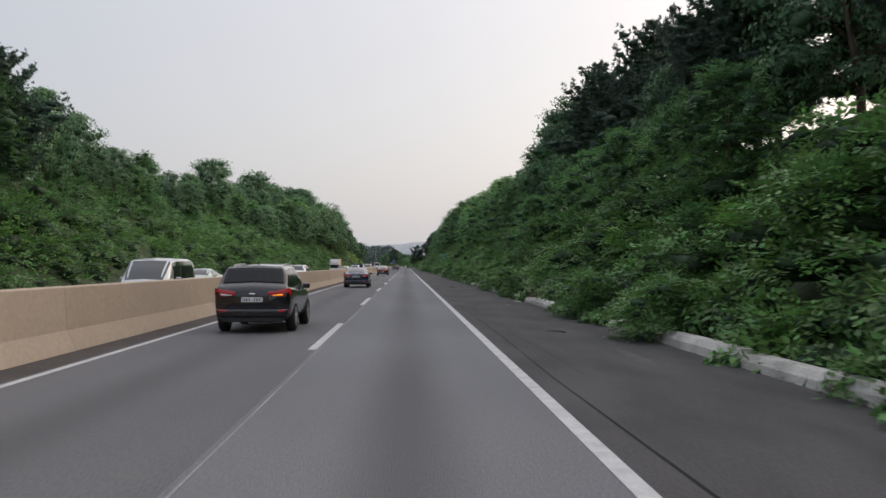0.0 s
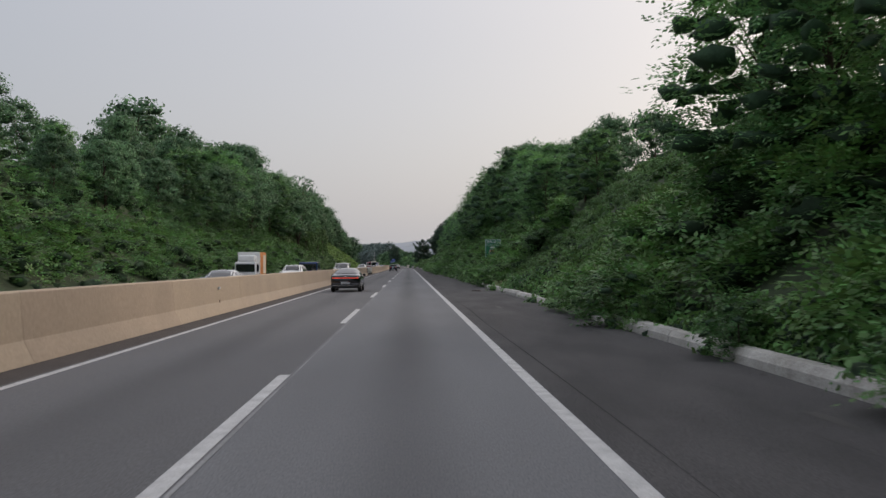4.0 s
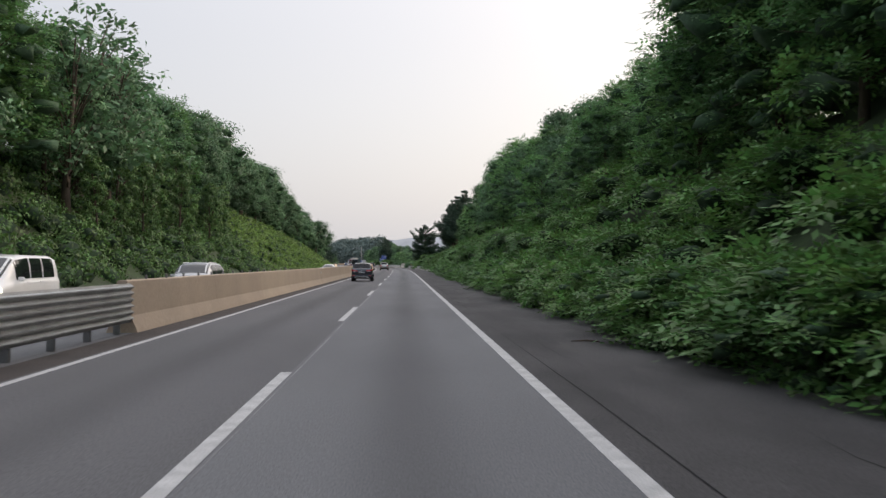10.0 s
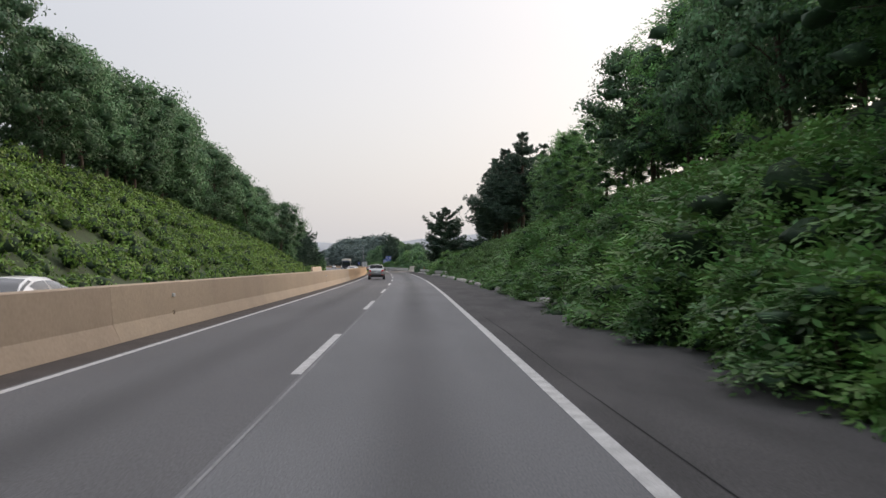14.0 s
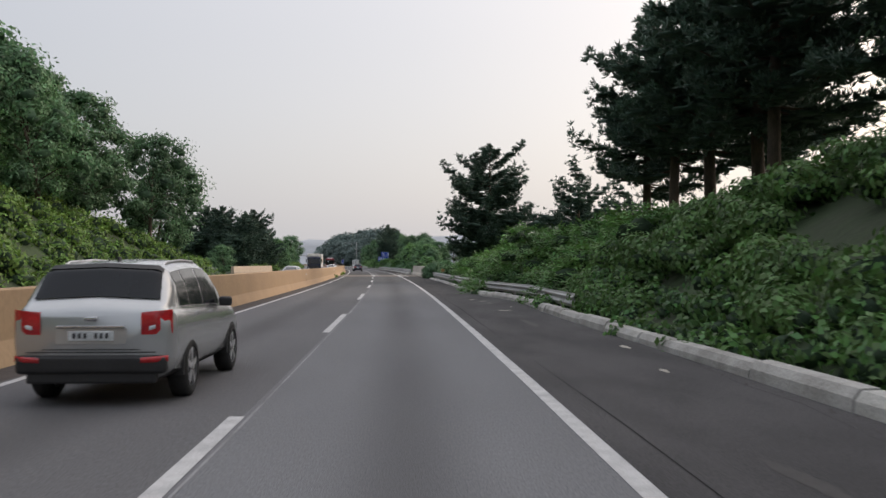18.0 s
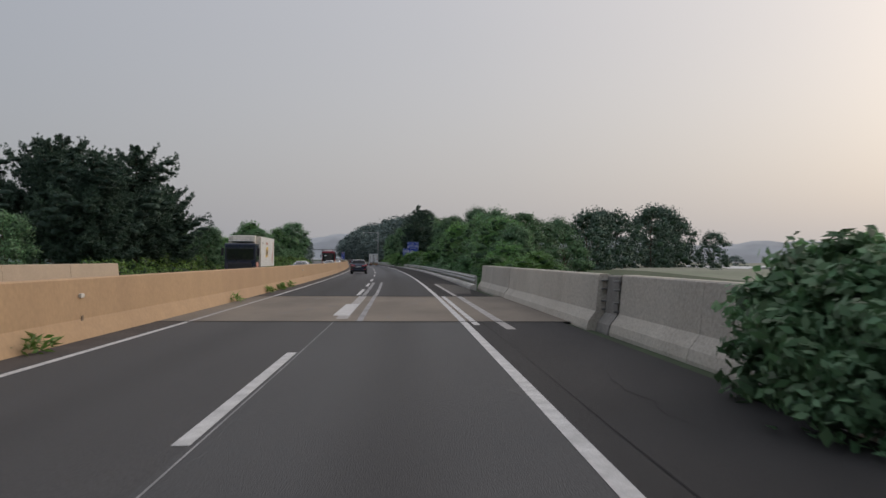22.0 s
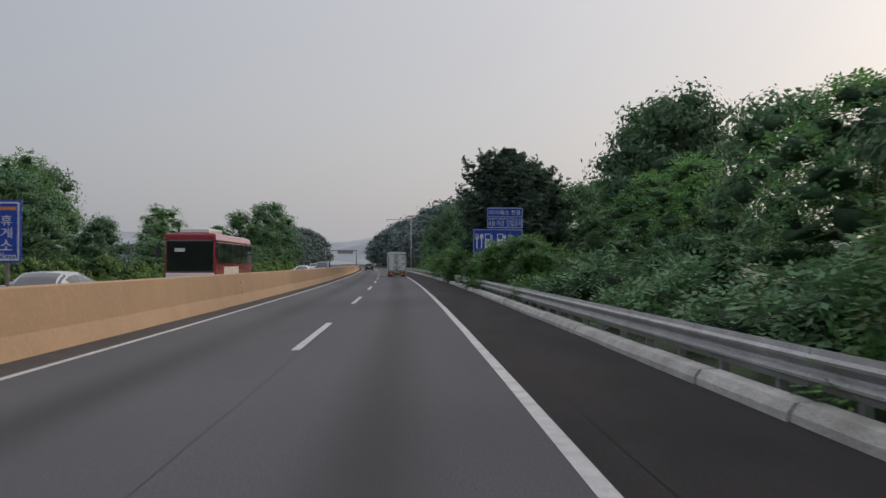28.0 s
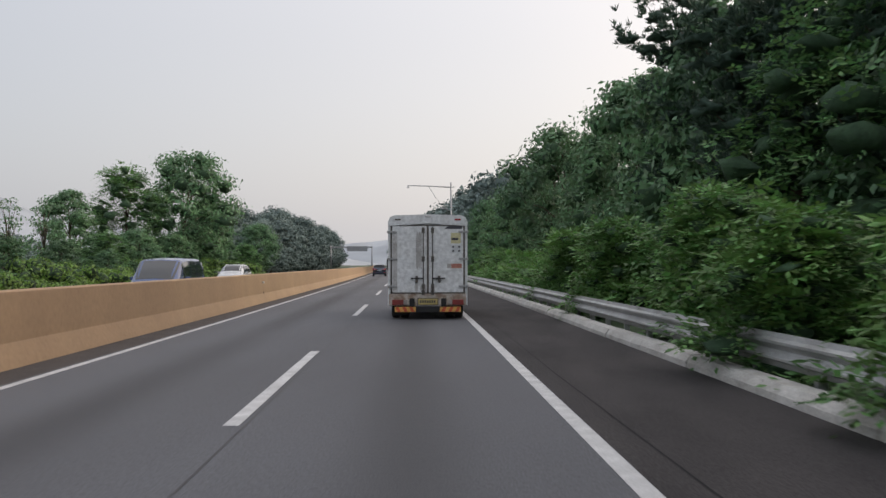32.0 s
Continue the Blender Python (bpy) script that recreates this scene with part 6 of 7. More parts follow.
def box_truck(x, s):
    """The white box lorry, seen from behind; its rear doors at s."""
    e = thing("box_truck", "white box lorry with grimy rear doors and striped warning boards", "truck", (x, s, 0))
    W, top = 1.20, 3.16
    prof = [(-W, 0.42), (-W, top - 0.22), (-W + 0.06, top - 0.08), (-W + 0.18, top - 0.03), (0, top), (W - 0.18, top - 0.03), (W - 0.06, top - 0.08), (W, top - 0.22), (W, 0.42)]
    part("body", extrude_profile("body", prof, 0.05, 4.6, M["box_white"]), None, e)
    # frame round the doors
    part("roof_cap", extrude_profile("roof_cap", [(-W, top - 0.33), (-W - 0.01, top - 0.2), (-W + 0.06, top - 0.06), (-W + 0.18, top - 0.005), (0, top + 0.025), (W - 0.18, top - 0.005),
                                                   (W - 0.06, top - 0.06), (W + 0.01, top - 0.2), (W, top - 0.33), (0, top - 0.25)], -0.03, 0.14, M["box_white"]), None, e)
    part("marker_lamp", box(-0.09, 0.09, -0.045, 0.0, top - 0.07, top - 0.02, 0.015), M["smear"], e)
    for mir in (-1, 1):
        part("marker_lamp", box(min(mir * 0.82, mir * 1.0), max(mir * 0.82, mir * 1.0), -0.045, 0.0, top - 0.16, top - 0.11, 0.01), M["lamp_red" if mir > 0 else "grime"], e)
        part("corner_post", box(min(mir * 1.13, mir * 1.205), max(mir * 1.13, mir * 1.205), -0.02, 0.10, 0.42, top - 0.28, 0.02), M["box_white"], e)
        part("side_seal", box(min(mir * 1.075, mir * 1.13), max(mir * 1.075, mir * 1.13), -0.012, 0.06, 0.80, top - 0.32, 0.01), M["grime"], e)
        door = part("rear_door", box(min(mir * 0.03, mir * 1.075), max(mir * 0.03, mir * 1.075), -0.028, 0.05, 0.82, top - 0.34, 0.012), M["box_white"], e)
        for zz in (1.0, 1.83, 2.65):
            part("hinge", box(min(mir * 0.93, mir * 1.235), max(mir * 0.93, mir * 1.235), -0.055, -0.02, zz - 0.03, zz + 0.035, 0.01), M["steel"], door)
        part("lock_rod", tube_mesh("lock_rod", [(mir * 0.14, -0.055, 0.78), (mir * 0.14, -0.055, top - 0.36)], [0.016, 0.016], M["grime"], 8), None, door)
        for zz in (0.82, 1.0, 1.83, 2.70):
            part("rod_bracket", box(mir * 0.14 - 0.045, mir * 0.14 + 0.045, -0.075, -0.025, zz - 0.08, zz + 0.08, 0.015), M["grime"], door)
        part("lock_handle", box(min(mir * 0.14, mir * 0.52), max(mir * 0.14, mir * 0.52), -0.09, -0.06, 1.225, 1.265, 0.01), M["plastic"], door)
        part("handle_catch", box(mir * 0.34 - 0.04, mir * 0.34 + 0.04, -0.085, -0.025, 1.12, 1.32, 0.015), M["grime"], door)
        # lower rear
        part("tail_lamp", box(min(mir * 0.74, mir * 1.08), max(mir * 0.74, mir * 1.08), -0.07, 0.0, 0.44, 0.60, 0.012), M["lamp_dull"], e)
        part("reverse_lamp", box(min(mir * 0.63, mir * 0.735), max(mir * 0.63, mir * 0.735), -0.07, 0.0, 0.45, 0.59, 0.01), M["lamp_dust"], e)
        part("rubber_buffer", box(min(mir * 0.40, mir * 0.56), max(mir * 0.40, mir * 0.56), -0.10, 0.0, 0.40, 0.64, 0.02), M["rubber"], e)
        board = part("striped_board", box(min(mir * 0.36, mir * 1.0), max(mir * 0.36, mir * 1.0), -0.05, -0.02, 0.23, 0.385, 0.004), M["stripe_yel"], e)
        for i in range(3):
            xa = mir * (0.40 + i * 0.21)
            q = [(xa, 0.235), (xa + mir * 0.10, 0.235), (xa + mir * 0.17, 0.38), (xa + mir * 0.07, 0.38)]
            part("red_stripe", mesh_from("red_stripe", [(a, -0.0535, b) for a, b in q], [(0, 1, 2, 3)], M["stripe_red"]), None, board)
        part("mudflap", box(min(mir * 0.55, mir * 1.05), max(mir * 0.55, mir * 1.05), 0.55, 0.57, 0.10, 0.62), M["rubber"], e)
        part("wing_mirror", box(min(mir * 1.22, mir * 1.40), max(mir * 1.22, mir * 1.40), 5.6, 5.7, 1.45, 1.85, 0.03), M["plastic"], e)
        for dx in (0.98, 0.70):
            put_wheel(e, (0.40, 0.26), mir * dx, 1.15)
        put_wheel(e, (0.40, 0.26), mir * 0.95, 5.6)
    part("centre_seal", box(-0.03, 0.03, -0.04, 0.03, 0.80, top - 0.33, 0.008), M["grime"], e)
    part("head_seal", box(-1.12, 1.12, -0.02, 0.05, top - 0.335, top - 0.30, 0.008), M["grime"], e)
    part("sill", box(-W, W, -0.02, 0.12, 0.42, 0.79, 0.02), M["rusty"], e)
    part("sill_seal", box(-1.13, 1.13, -0.03, 0.05, 0.785, 0.815, 0.006), M["grime"], e)
    plate = part("number_plate", box(-0.29, 0.29, -0.05, -0.02, 0.45, 0.63, 0.008), M["plate_yellow"], e)
    part("plate_frame", box(-0.32, 0.32, -0.035, -0.01, 0.43, 0.65, 0.008), M["grime"], plate)
    for i in range(7):
        part("dark_bar", box(-0.24 + i * 0.07, -0.195 + i * 0.07, -0.054, -0.04, 0.50, 0.58), M["bars"], plate)
    part("underride_bar", box(-1.0, 1.0, 0.02, 0.14, 0.22, 0.40, 0.02), M["plastic"], e)
    for mir in (-1, 1):
        part("chassis_rail", box(mir * 0.38 - 0.04, mir * 0.38 + 0.04, 0.1, 6.2, 0.45, 0.62), M["plastic"], e)
    part("cab", box(-1.02, 1.02, 4.75, 6.6, 0.45, 2.25, 0.15, 3), M["p_blue"], e)
    # stickers and dirt
    part("logo_stripe", mesh_from("logo_stripe", [(0.50, -0.0305, 2.74), (1.04, -0.0305, 2.74), (1.06, -0.0305, 2.83), (0.62, -0.0305, 2.83)], [(0, 1, 2, 3)], M["bars"]), None, e)
    part("sticker", box(0.70, 1.0, -0.0315, -0.028, 2.30, 2.62), M["sticker"], e)
    part("sticker", box(0.71, 0.99, -0.0315, -0.028, 2.02, 2.26), M["plate_white"], e)
    part("sticker", box(0.58, 0.70, -0.0315, -0.028, 1.55, 1.69), M["smear"], e)
    part("sticker", box(0.71, 1.03, -0.0315, -0.028, 1.55, 1.69), M["red_print"], e)
    part("dark_bar", box(0.72, 0.92, -0.033, -0.031, 2.40, 2.47), M["bars"], e)
    for px, pz in ((0.74, 2.17), (0.92, 2.17), (0.74, 2.05), (0.92, 2.05)):
        part("dark_bar", box(px, px + 0.06, -0.033, -0.031, pz, pz + 0.05), M["bars"], e)
    for x0, x1, z0, z1 in ((-0.36, -0.19, 1.55, 2.62), (-1.06, -0.92, 0.85, 2.6), (-0.38, -0.30, 0.86, 1.22), (-0.24, -0.05, 0.84, 1.06), (0.06, 0.22, 0.84, 1.0)):
        g = 8
        vs = [(x0 + (x1 - x0) * (i / g) + 0.02 * math.sin(i * 3 + z0), -0.0298, z) for z in (z0, z1) for i in range(g + 1)]
        vs = [(a, b, c + 0.08 * math.sin(i * 2.3)) for i, (a, b, c) in enumerate(vs)]
        part("grime_streak", mesh_from("grime_streak", vs, [(i, i + 1, g + 2 + i, g + 1 + i) for i in range(g)], M["smear"]), None, e)
    return e


def coach(x, s):
    """A maroon coach coming towards us, its nose at s."""
    e = thing("coach", "maroon coach with dark windscreen and white roof unit", "bus", (x, s, 0))
    W, H, L = 1.24, 3.2, 11.0
    prof = [(-W, 0.35), (-W, 1.7), (-W + 0.04, H - 0.35), (-W + 0.14, H - 0.08), (-W + 0.35, H), (W - 0.35, H), (W - 0.14, H - 0.08), (W - 0.04, H - 0.35), (W, 1.7), (W, 0.35)]
    part("body", extrude_profile("body", prof, 0.12, L, M["p_red"]), None, e)
    part("front", box(-W + 0.02, W - 0.02, 0.0, 0.3, 0.35, H - 0.04, 0.1, 3), M["p_red"], e)
    part("windscreen", box(-W + 0.10, W - 0.10, -0.03, 0.2, 1.25, H - 0.38, 0.06, 3), M["glass"], e)
    part("front_lower_panel", box(-W + 0.06, W - 0.06, -0.04, 0.1, 0.95, 1.2, 0.04), M["p_white"], e)
    part("destination_card", box(-0.75, -0.25, -0.036, -0.03, 2.25, 2.42), M["plate_white"], e)
    part("roof_unit", box(-0.75, 0.75, 1.0, 4.2, H - 0.02, H + 0.25, 0.08, 3), M["p_white"], e)
    for i in range(4):
        part("vent_grille", box(-0.5, 0.5, 1.1 + i * 0.2, 1.2 + i * 0.2, H + 0.245, H + 0.255), M["grime"], e)
    for mir in (-1, 1):
        for i in range(6):
            part("side_window", box(min(mir * (W - 0.07), mir * (W + 0.004)), max(mir * (W - 0.07), mir * (W + 0.004)), 0.5 + i * 1.72, 2.16 + i * 1.72, 1.62, 2.75, 0.03), M["glass"], e)
        part("side_print", box(min(mir * W, mir * (W + 0.006)), max(mir * W, mir * (W + 0.006)), 2.2, 6.5, 0.95, 1.5), M["cream"], e)
        part("mirror", box(min(mir * 1.32, mir * 1.52), max(mir * 1.32, mir * 1.52), -0.5, -0.38, 1.95, 2.5, 0.05), M["plastic"], e)
        part("mirror_arm", tube_mesh("mirror_arm", [(mir * 1.15, 0.0, H - 0.35), (mir * 1.35, -0.35, H - 0.4), (mir * 1.42, -0.44, 2.5)], [0.03] * 3, M["plastic"], 6), None, e)
        part("headlamp", box(min(mir * 0.75, mir * 1.12), max(mir * 0.75, mir * 1.12), -0.03, 0.1, 0.62, 0.82, 0.03), M["lamp_clear"], e)
        for y in (2.4, 8.0):
            put_wheel(e, (0.48, 0.30), mir * 1.08, y)
    return e


def reefer_lorry(x, s):
    """A refrigerated lorry coming towards us; its cab's front at s."""
    e = thing("refrigerated_lorry", "dark-cabbed lorry with a white refrigerated box and coloured prints", "truck", (x, s, 0))
    part("cab", box(-1.18, 1.18, 0.0, 2.0, 0.55, 2.85, 0.12, 3), M["p_darkblue"], e)
    part("windscreen", box(-1.05, 1.05, -0.03, 0.2, 1.55, 2.5, 0.05), M["glass"], e)
    part("grille", box(-0.9, 0.9, -0.03, 0.1, 0.7, 1.35, 0.04), M["plastic"], e)
    part("roof_rack", box(-0.9, 0.9, 0.3, 1.6, 3.0, 3.05, 0.01), M["rim"], e)
    for mir in (-1, 1):
        part("cab_window", box(min(mir * 1.10, mir * 1.19), max(mir * 1.10, mir * 1.19), 0.4, 1.3, 1.6, 2.3, 0.04), M["glass"], e)
        part("cab_print", box(min(mir * 1.17, mir * 1.187), max(mir * 1.17, mir * 1.187), 0.3, 1.5, 1.05, 1.4, 0.005), M["red_print"], e)
        part("headlamp", box(min(mir * 0.7, mir * 1.1), max(mir * 0.7, mir * 1.1), -0.04, 0.1, 0.62, 0.85, 0.03), M["lamp_clear"], e)
        part("mirror", box(min(mir * 1.25, mir * 1.45), max(mir * 1.25, mir * 1.45), 0.1, 0.2, 1.9, 2.5, 0.03), M["plastic"], e)
        for y in (1.0, 8.0, 9.2):
            put_wheel(e, (0.48, 0.30), mir * 1.03, y)
    part("cargo_box", box(-1.25, 1.25, 2.25, 10.6, 1.05, 3.42, 0.03), M["box_white"], e)
    part("frame_rim", box(-1.262, 1.262, 2.22, 2.36, 1.03, 3.44, 0.02), M["cream"], e)
    part("cooling_unit", box(-0.9, 0.9, 1.55, 2.22, 2.3, 3.5, 0.08, 3), M["cream"], e)
    part("chassis", box(-0.5, 0.5, 1.5, 10.5, 0.7, 1.04), M["plastic"], e)
    xs = 1.2525
    for name, pts, m in (("yellow_print", [(5.1, 1.75), (6.6, 1.85), (6.7, 2.55), (6.2, 2.7), (5.3, 2.55)], "yellow"), ("pink_print", [(5.3, 2.82), (6.4, 2.82), (6.4, 3.02), (5.3, 3.02)], "red_print"),
                         ("red_tick", [(9.0, 1.55), (9.35, 1.25), (10.3, 3.05), (9.95, 3.15), (9.4, 1.95), (9.15, 2.1)], "red_print"), ("small_print", [(3.0, 2.85), (3.8, 2.85), (3.8, 3.0), (3.0, 3.0)], "smear")):
        ob = part(name, mesh_from(name, [(xs, y, z) for y, z in pts], [tuple(range(len(pts)))], M[m]), None, e)
    for i in range(3):
        part("dark_bar", box(1.2535, 1.256, 5.35 + i * 0.42, 5.62 + i * 0.42, 1.95, 2.4), M["bars"], e)
    return e


def small_truck(x, s, cabmat, boxmat, label, high=True):
    e = thing("small_truck", label, "truck", (x, s, 0))
    part("cab", box(-0.86, 0.86, 0.0, 1.7, 0.4, 1.95, 0.12, 3), M[cabmat], e)
    part("windscreen", box(-0.76, 0.76, -0.02, 0.3, 1.12, 1.78, 0.06), M["glass"], e)
    for mir in (-1, 1):
        part("cab_window", box(min(mir * 0.8, mir * 0.868), max(mir * 0.8, mir * 0.868), 0.3, 1.2, 1.15, 1.75, 0.03), M["glass"], e)
        part("mirror", box(min(mir * 0.92, mir * 1.06), max(mir * 0.92, mir * 1.06), 0.15, 0.22, 1.3, 1.6, 0.02), M["plastic"], e)
        part("headlamp", box(min(mir * 0.55, mir * 0.82), max(mir * 0.55, mir * 0.82), -0.02, 0.1, 0.62, 0.8, 0.03), M["lamp_clear"], e)
        for y in (0.75, 3.6):
            put_wheel(e, (0.34, 0.23), mir * 0.74, y)
    if high:
        part("cargo_box", box(-0.9, 0.9, 1.75, 4.9, 0.8, 2.75, 0.02), M[boxmat], e)
        part("box_edge", box(-0.91, 0.91, 1.72, 1.80, 0.8, 2.76, 0.02), M["p_white"], e)
        part("side_print", box(0.9, 0.905, 3.3, 4.6, 1.0, 2.5), M["cream"], e)
        part("wind_deflector", box(-0.7, 0.7, 0.5, 1.6, 1.95, 2.5, 0.2, 3), M["p_white"], e)
    else:
        part("cargo_bed", box(-0.88, 0.88, 1.75, 4.7, 0.75, 1.25, 0.02), M[boxmat], e)
        part("headboard", box(-0.85, 0.85, 1.72, 1.78, 1.2, 1.95, 0.01), M[boxmat], e)
    return e


box_truck(2.34, 737.9)
LANE = -1.85
car("suv", "black sport utility car with an amber signal lit", "suv", "p_black", LANE - 0.05, 4.3, (1.01, 1.06, 1.01), signal=True)
car("sedan", "dark blue saloon car in the fast lane", "sedan", "p_darkblue", LANE, 49.0, (1.0, 0.96, 1.02), lamps="low")
car("sedan", "glossy black saloon with a full-width red light bar", "sedan", "p_black", LANE - 0.12, 129.3, (1.0, 1.01, 1.0), lamps="bar", lit=True)
car("suv", "slate grey sport utility car with roof rails, in the fast lane", "suv", "p_grey", LANE - 0.02, 293.9, (0.995, 1.0, 0.98), extras=("skid", "black_mirror"))
car("suv", "silver sport utility car with dark bumper, in the fast lane", "suv", "p_silver", LANE + 0.05, 408.7, (1.0, 1.04, 1.02), lamps="block", extras=("black_mirror",))
car("sedan", "white saloon car in the fast lane", "sedan", "p_white", LANE - 0.1, 611.4, (0.955, 0.92, 0.985), lamps="low", extras=("black_mirror",))
car("suv", "dark blue sport utility car far ahead in the fast lane", "suv", "p_darkblue", LANE, 836.0, (1.0, 1.0, 1.0))
for name, style, colour, lane, s, lab in (
        ("minivan", "van", "p_silver", -7.5, 14.0, "silver minivan coming towards"), ("sedan", "sedan", "p_green", -11.0, 37.0, "pale green saloon coming towards"),
        ("suv", "suv", "p_white", -7.5, 58.0, "white sport utility car coming towards"), ("suv", "suv", "p_silver", -11.0, 52.0, "silver sport utility car coming towards"),
        ("sedan", "sedan", "p_silver", -7.5, 118.0, "silver saloon coming towards"), ("suv", "suv", "p_white", -7.5, 146.0, "white sport utility car coming towards"),
        ("sedan", "sedan", "p_white", -11.0, 172.0, "white saloon coming towards"), ("minivan", "van", "p_silver", -7.5, 203.0, "silver minivan coming towards"),
        ("minivan", "van", "p_white", -11.0, 241.0, "white van with headlamps on, coming towards"), ("suv", "suv", "p_silver", -7.5, 253.0, "silver sport utility car coming towards"),
        ("sedan", "sedan", "p_white", -7.5, 325.0, "white saloon coming towards"), ("sedan", "sedan", "p_silver", -7.5, 481.0, "silver saloon coming towards"),
        ("sedan", "sedan", "p_silver", -7.5, 583.0, "silver saloon coming towards"), ("sedan", "sedan", "p_silver", -7.5, 645.0, "silver saloon coming towards"),
        ("sedan", "sedan", "p_white", -7.5, 712.0, "white saloon coming towards"),
        ("minivan", "van", "p_blue", -7.5, 743.0, "dark blue minivan with headlamps on, coming towards"), ("suv", "suv", "p_silver", -11.0, 775.0, "silver sport utility car coming towards")):
    car(name, lab, style, colour, lane, s, oncoming=True, lights="headlamps" in lab, group="oncoming cars")
car("suv", "dark blue sport utility car well ahead in the fast lane", "suv", "p_darkblue", LANE, 594.0, (0.97, 0.95, 0.96))
coach(-8.4, 667.6)
reefer_lorry(-10.0, 561.4)
small_truck(-11.2, 147.0, "p_white", "orange", "small white lorry with an orange box body")
small_truck(-7.6, 160.0, "p_blue", "p_blue", "small blue flatbed lorry", False)


# ---- signs and poles ----
M["sign_blue"] = mat("blue_sheeting", (0.006, 0.05, 0.36), 0.45, second=(0.006, 0.045, 0.33), scale=2)
M["sign_green"] = mat("green_sheeting", (0.01, 0.17, 0.085), 0.4)
M["sign_white"] = mat("white_sheeting", (0.74, 0.76, 0.78), 0.4)
M["pole"] = mat("grey_pole", (0.36, 0.37, 0.38), 0.5, 0.4)


def letters(text, size, parent, x, z, y, material, width=None, name="lettering"):
    """Flat letters that face -Y, their lower left corner at x, z."""
    cu = bpy.data.curves.new(name, "FONT")
    cu.body, cu.size, cu.extrude = text, size, 0.002
    tmp = bpy.data.objects.new(name, cu)
    scene.collection.objects.link(tmp)
    dg = bpy.context.evaluated_depsgraph_get()
    me = bpy.data.meshes.new_from_object(tmp.evaluated_get(dg))
    bpy.data.objects.remove(tmp)
    me.materials.clear()
    me.materials.append(material)
    co = np.empty(len(me.vertices) * 3, np.float32)
    me.vertices.foreach_get("co", co)
    co = co.reshape(-1, 3)
    if len(co):
        lo, hi = co.min(0), co.max(0)
        k = width / (hi[0] - lo[0]) if width else 1.0
        kz = size / (hi[1] - lo[1])
        out = np.stack([(co[:, 0] - lo[0]) * k + x, y - co[:, 2], (co[:, 1] - lo[1]) * kz + z], axis=1)
        me.vertices.foreach_set("co", np.ascontiguousarray(out, np.float32).ravel())
        me.update()
    return part(name, me, None, parent)


def panel(parent, x0, x1, z0, z1, material, name="panel", y=0.0):
    p = part(name, box(x0, x1, y, y + 0.04, z0, z1, 0.012), material, parent)
    b, t = 0.035, 0.028
    for q in ((x0 + b, x1 - b, z1 - b - t, z1 - b), (x0 + b, x1 - b, z0 + b, z0 + b + t), (x0 + b, x0 + b + t, z0 + b + t, z1 - b - t), (x1 - b - t, x1 - b, z0 + b + t, z1 - b - t)):
        part("border", box(q[0], q[1], y - 0.004, y + 0.005, q[2], q[3]), M["sign_white"], p)
    return p


# services sign
sx, sy_ = 6.76, 681.0
sg = thing("services_sign", "blue motorway services sign of several white-bordered panels on posts", "sign", (sx, sy_, 0))
p1 = panel(sg, 0.92, 3.27, 4.68, 5.34, M["sign_blue"])
letters("하이패스", 0.30, p1, 1.06, 4.86, -0.004, M["sign_white"], 1.30)
letters("전용", 0.32, p1, 2.50, 4.85, -0.004, M["sign_white"], 0.62)
p2 = panel(sg, 0.92, 3.27, 3.98, 4.64, M["sign_blue"])
letters("4.5t", 0.34, p2, 1.03, 4.14, -0.004, M["sign_white"], 0.42)
letters("이상", 0.38, p2, 1.56, 4.13, -0.004, M["sign_white"], 0.48)
letters("진입금지", 0.38, p2, 2.18, 4.13, -0.004, M["sign_white"], 1.0)
p3 = panel(sg, 0.0, 3.27, 2.30, 3.93, M["sign_blue"])
letters("음", 0.30, p3, 2.28, 3.24, -0.004, M["sign_white"], 0.28)
letters("성", 0.30, p3, 2.88, 3.24, -0.004, M["sign_white"], 0.26)
letters("휴게소", 0.27, p3, 2.32, 2.70, -0.004, M["sign_white"], 0.78)
p4 = panel(sg, 0.0, 3.27, 1.75, 2.26, M["sign_blue"])
part("pale_bar", box(0.8, 1.5, -0.004, 0.004, 1.90, 2.12), M["sign_white"], p4)
for x, top in ((0.5, 3.8), (2.6, 5.2)):
    part("post", tube_mesh("post", [(x, 0.10, -0.4), (x, 0.10, top)], [0.07, 0.07], M["pole"], 10), None, sg)


def icon(name, rects, parent):
    for x0, x1, z0, z1 in rects:
        part(name, box(x0, x1, -0.005, 0.004, z0, z1), M["sign_white"], parent)


icon("fork_icon", [(0.16, 0.20, 3.35, 3.62), (0.24, 0.28, 3.35, 3.62), (0.32, 0.36, 3.35, 3.62), (0.16, 0.36, 3.26, 3.36), (0.22, 0.30, 2.66, 3.27)], p3)
spoon = [(0.56 + 0.12 * math.cos(a), -0.005, 3.44 + 0.18 * math.sin(a)) for a in [2 * math.pi * i / 20 for i in range(20)]]
part("spoon_icon", mesh_from("spoon_icon", spoon + [(0.52, -0.005, 2.66), (0.60, -0.005, 2.66), (0.59, -0.005, 3.3), (0.53, -0.005, 3.3)], [tuple(range(20))[::-1], (20, 21, 22, 23)], M["sign_white"]), None, p3)
icon("pump_icon", [(0.78, 0.83, 3.26, 3.61), (1.14, 1.19, 3.26, 3.61), (0.78, 1.19, 3.57, 3.62), (0.78, 1.19, 2.63, 3.27), (1.19, 1.26, 3.12, 3.17), (1.24, 1.29, 2.72, 3.15), (1.29, 1.40, 2.66, 2.72), (1.38, 1.43, 2.70, 3.20),
                   (1.22, 1.27, 3.2, 3.52)], p3)
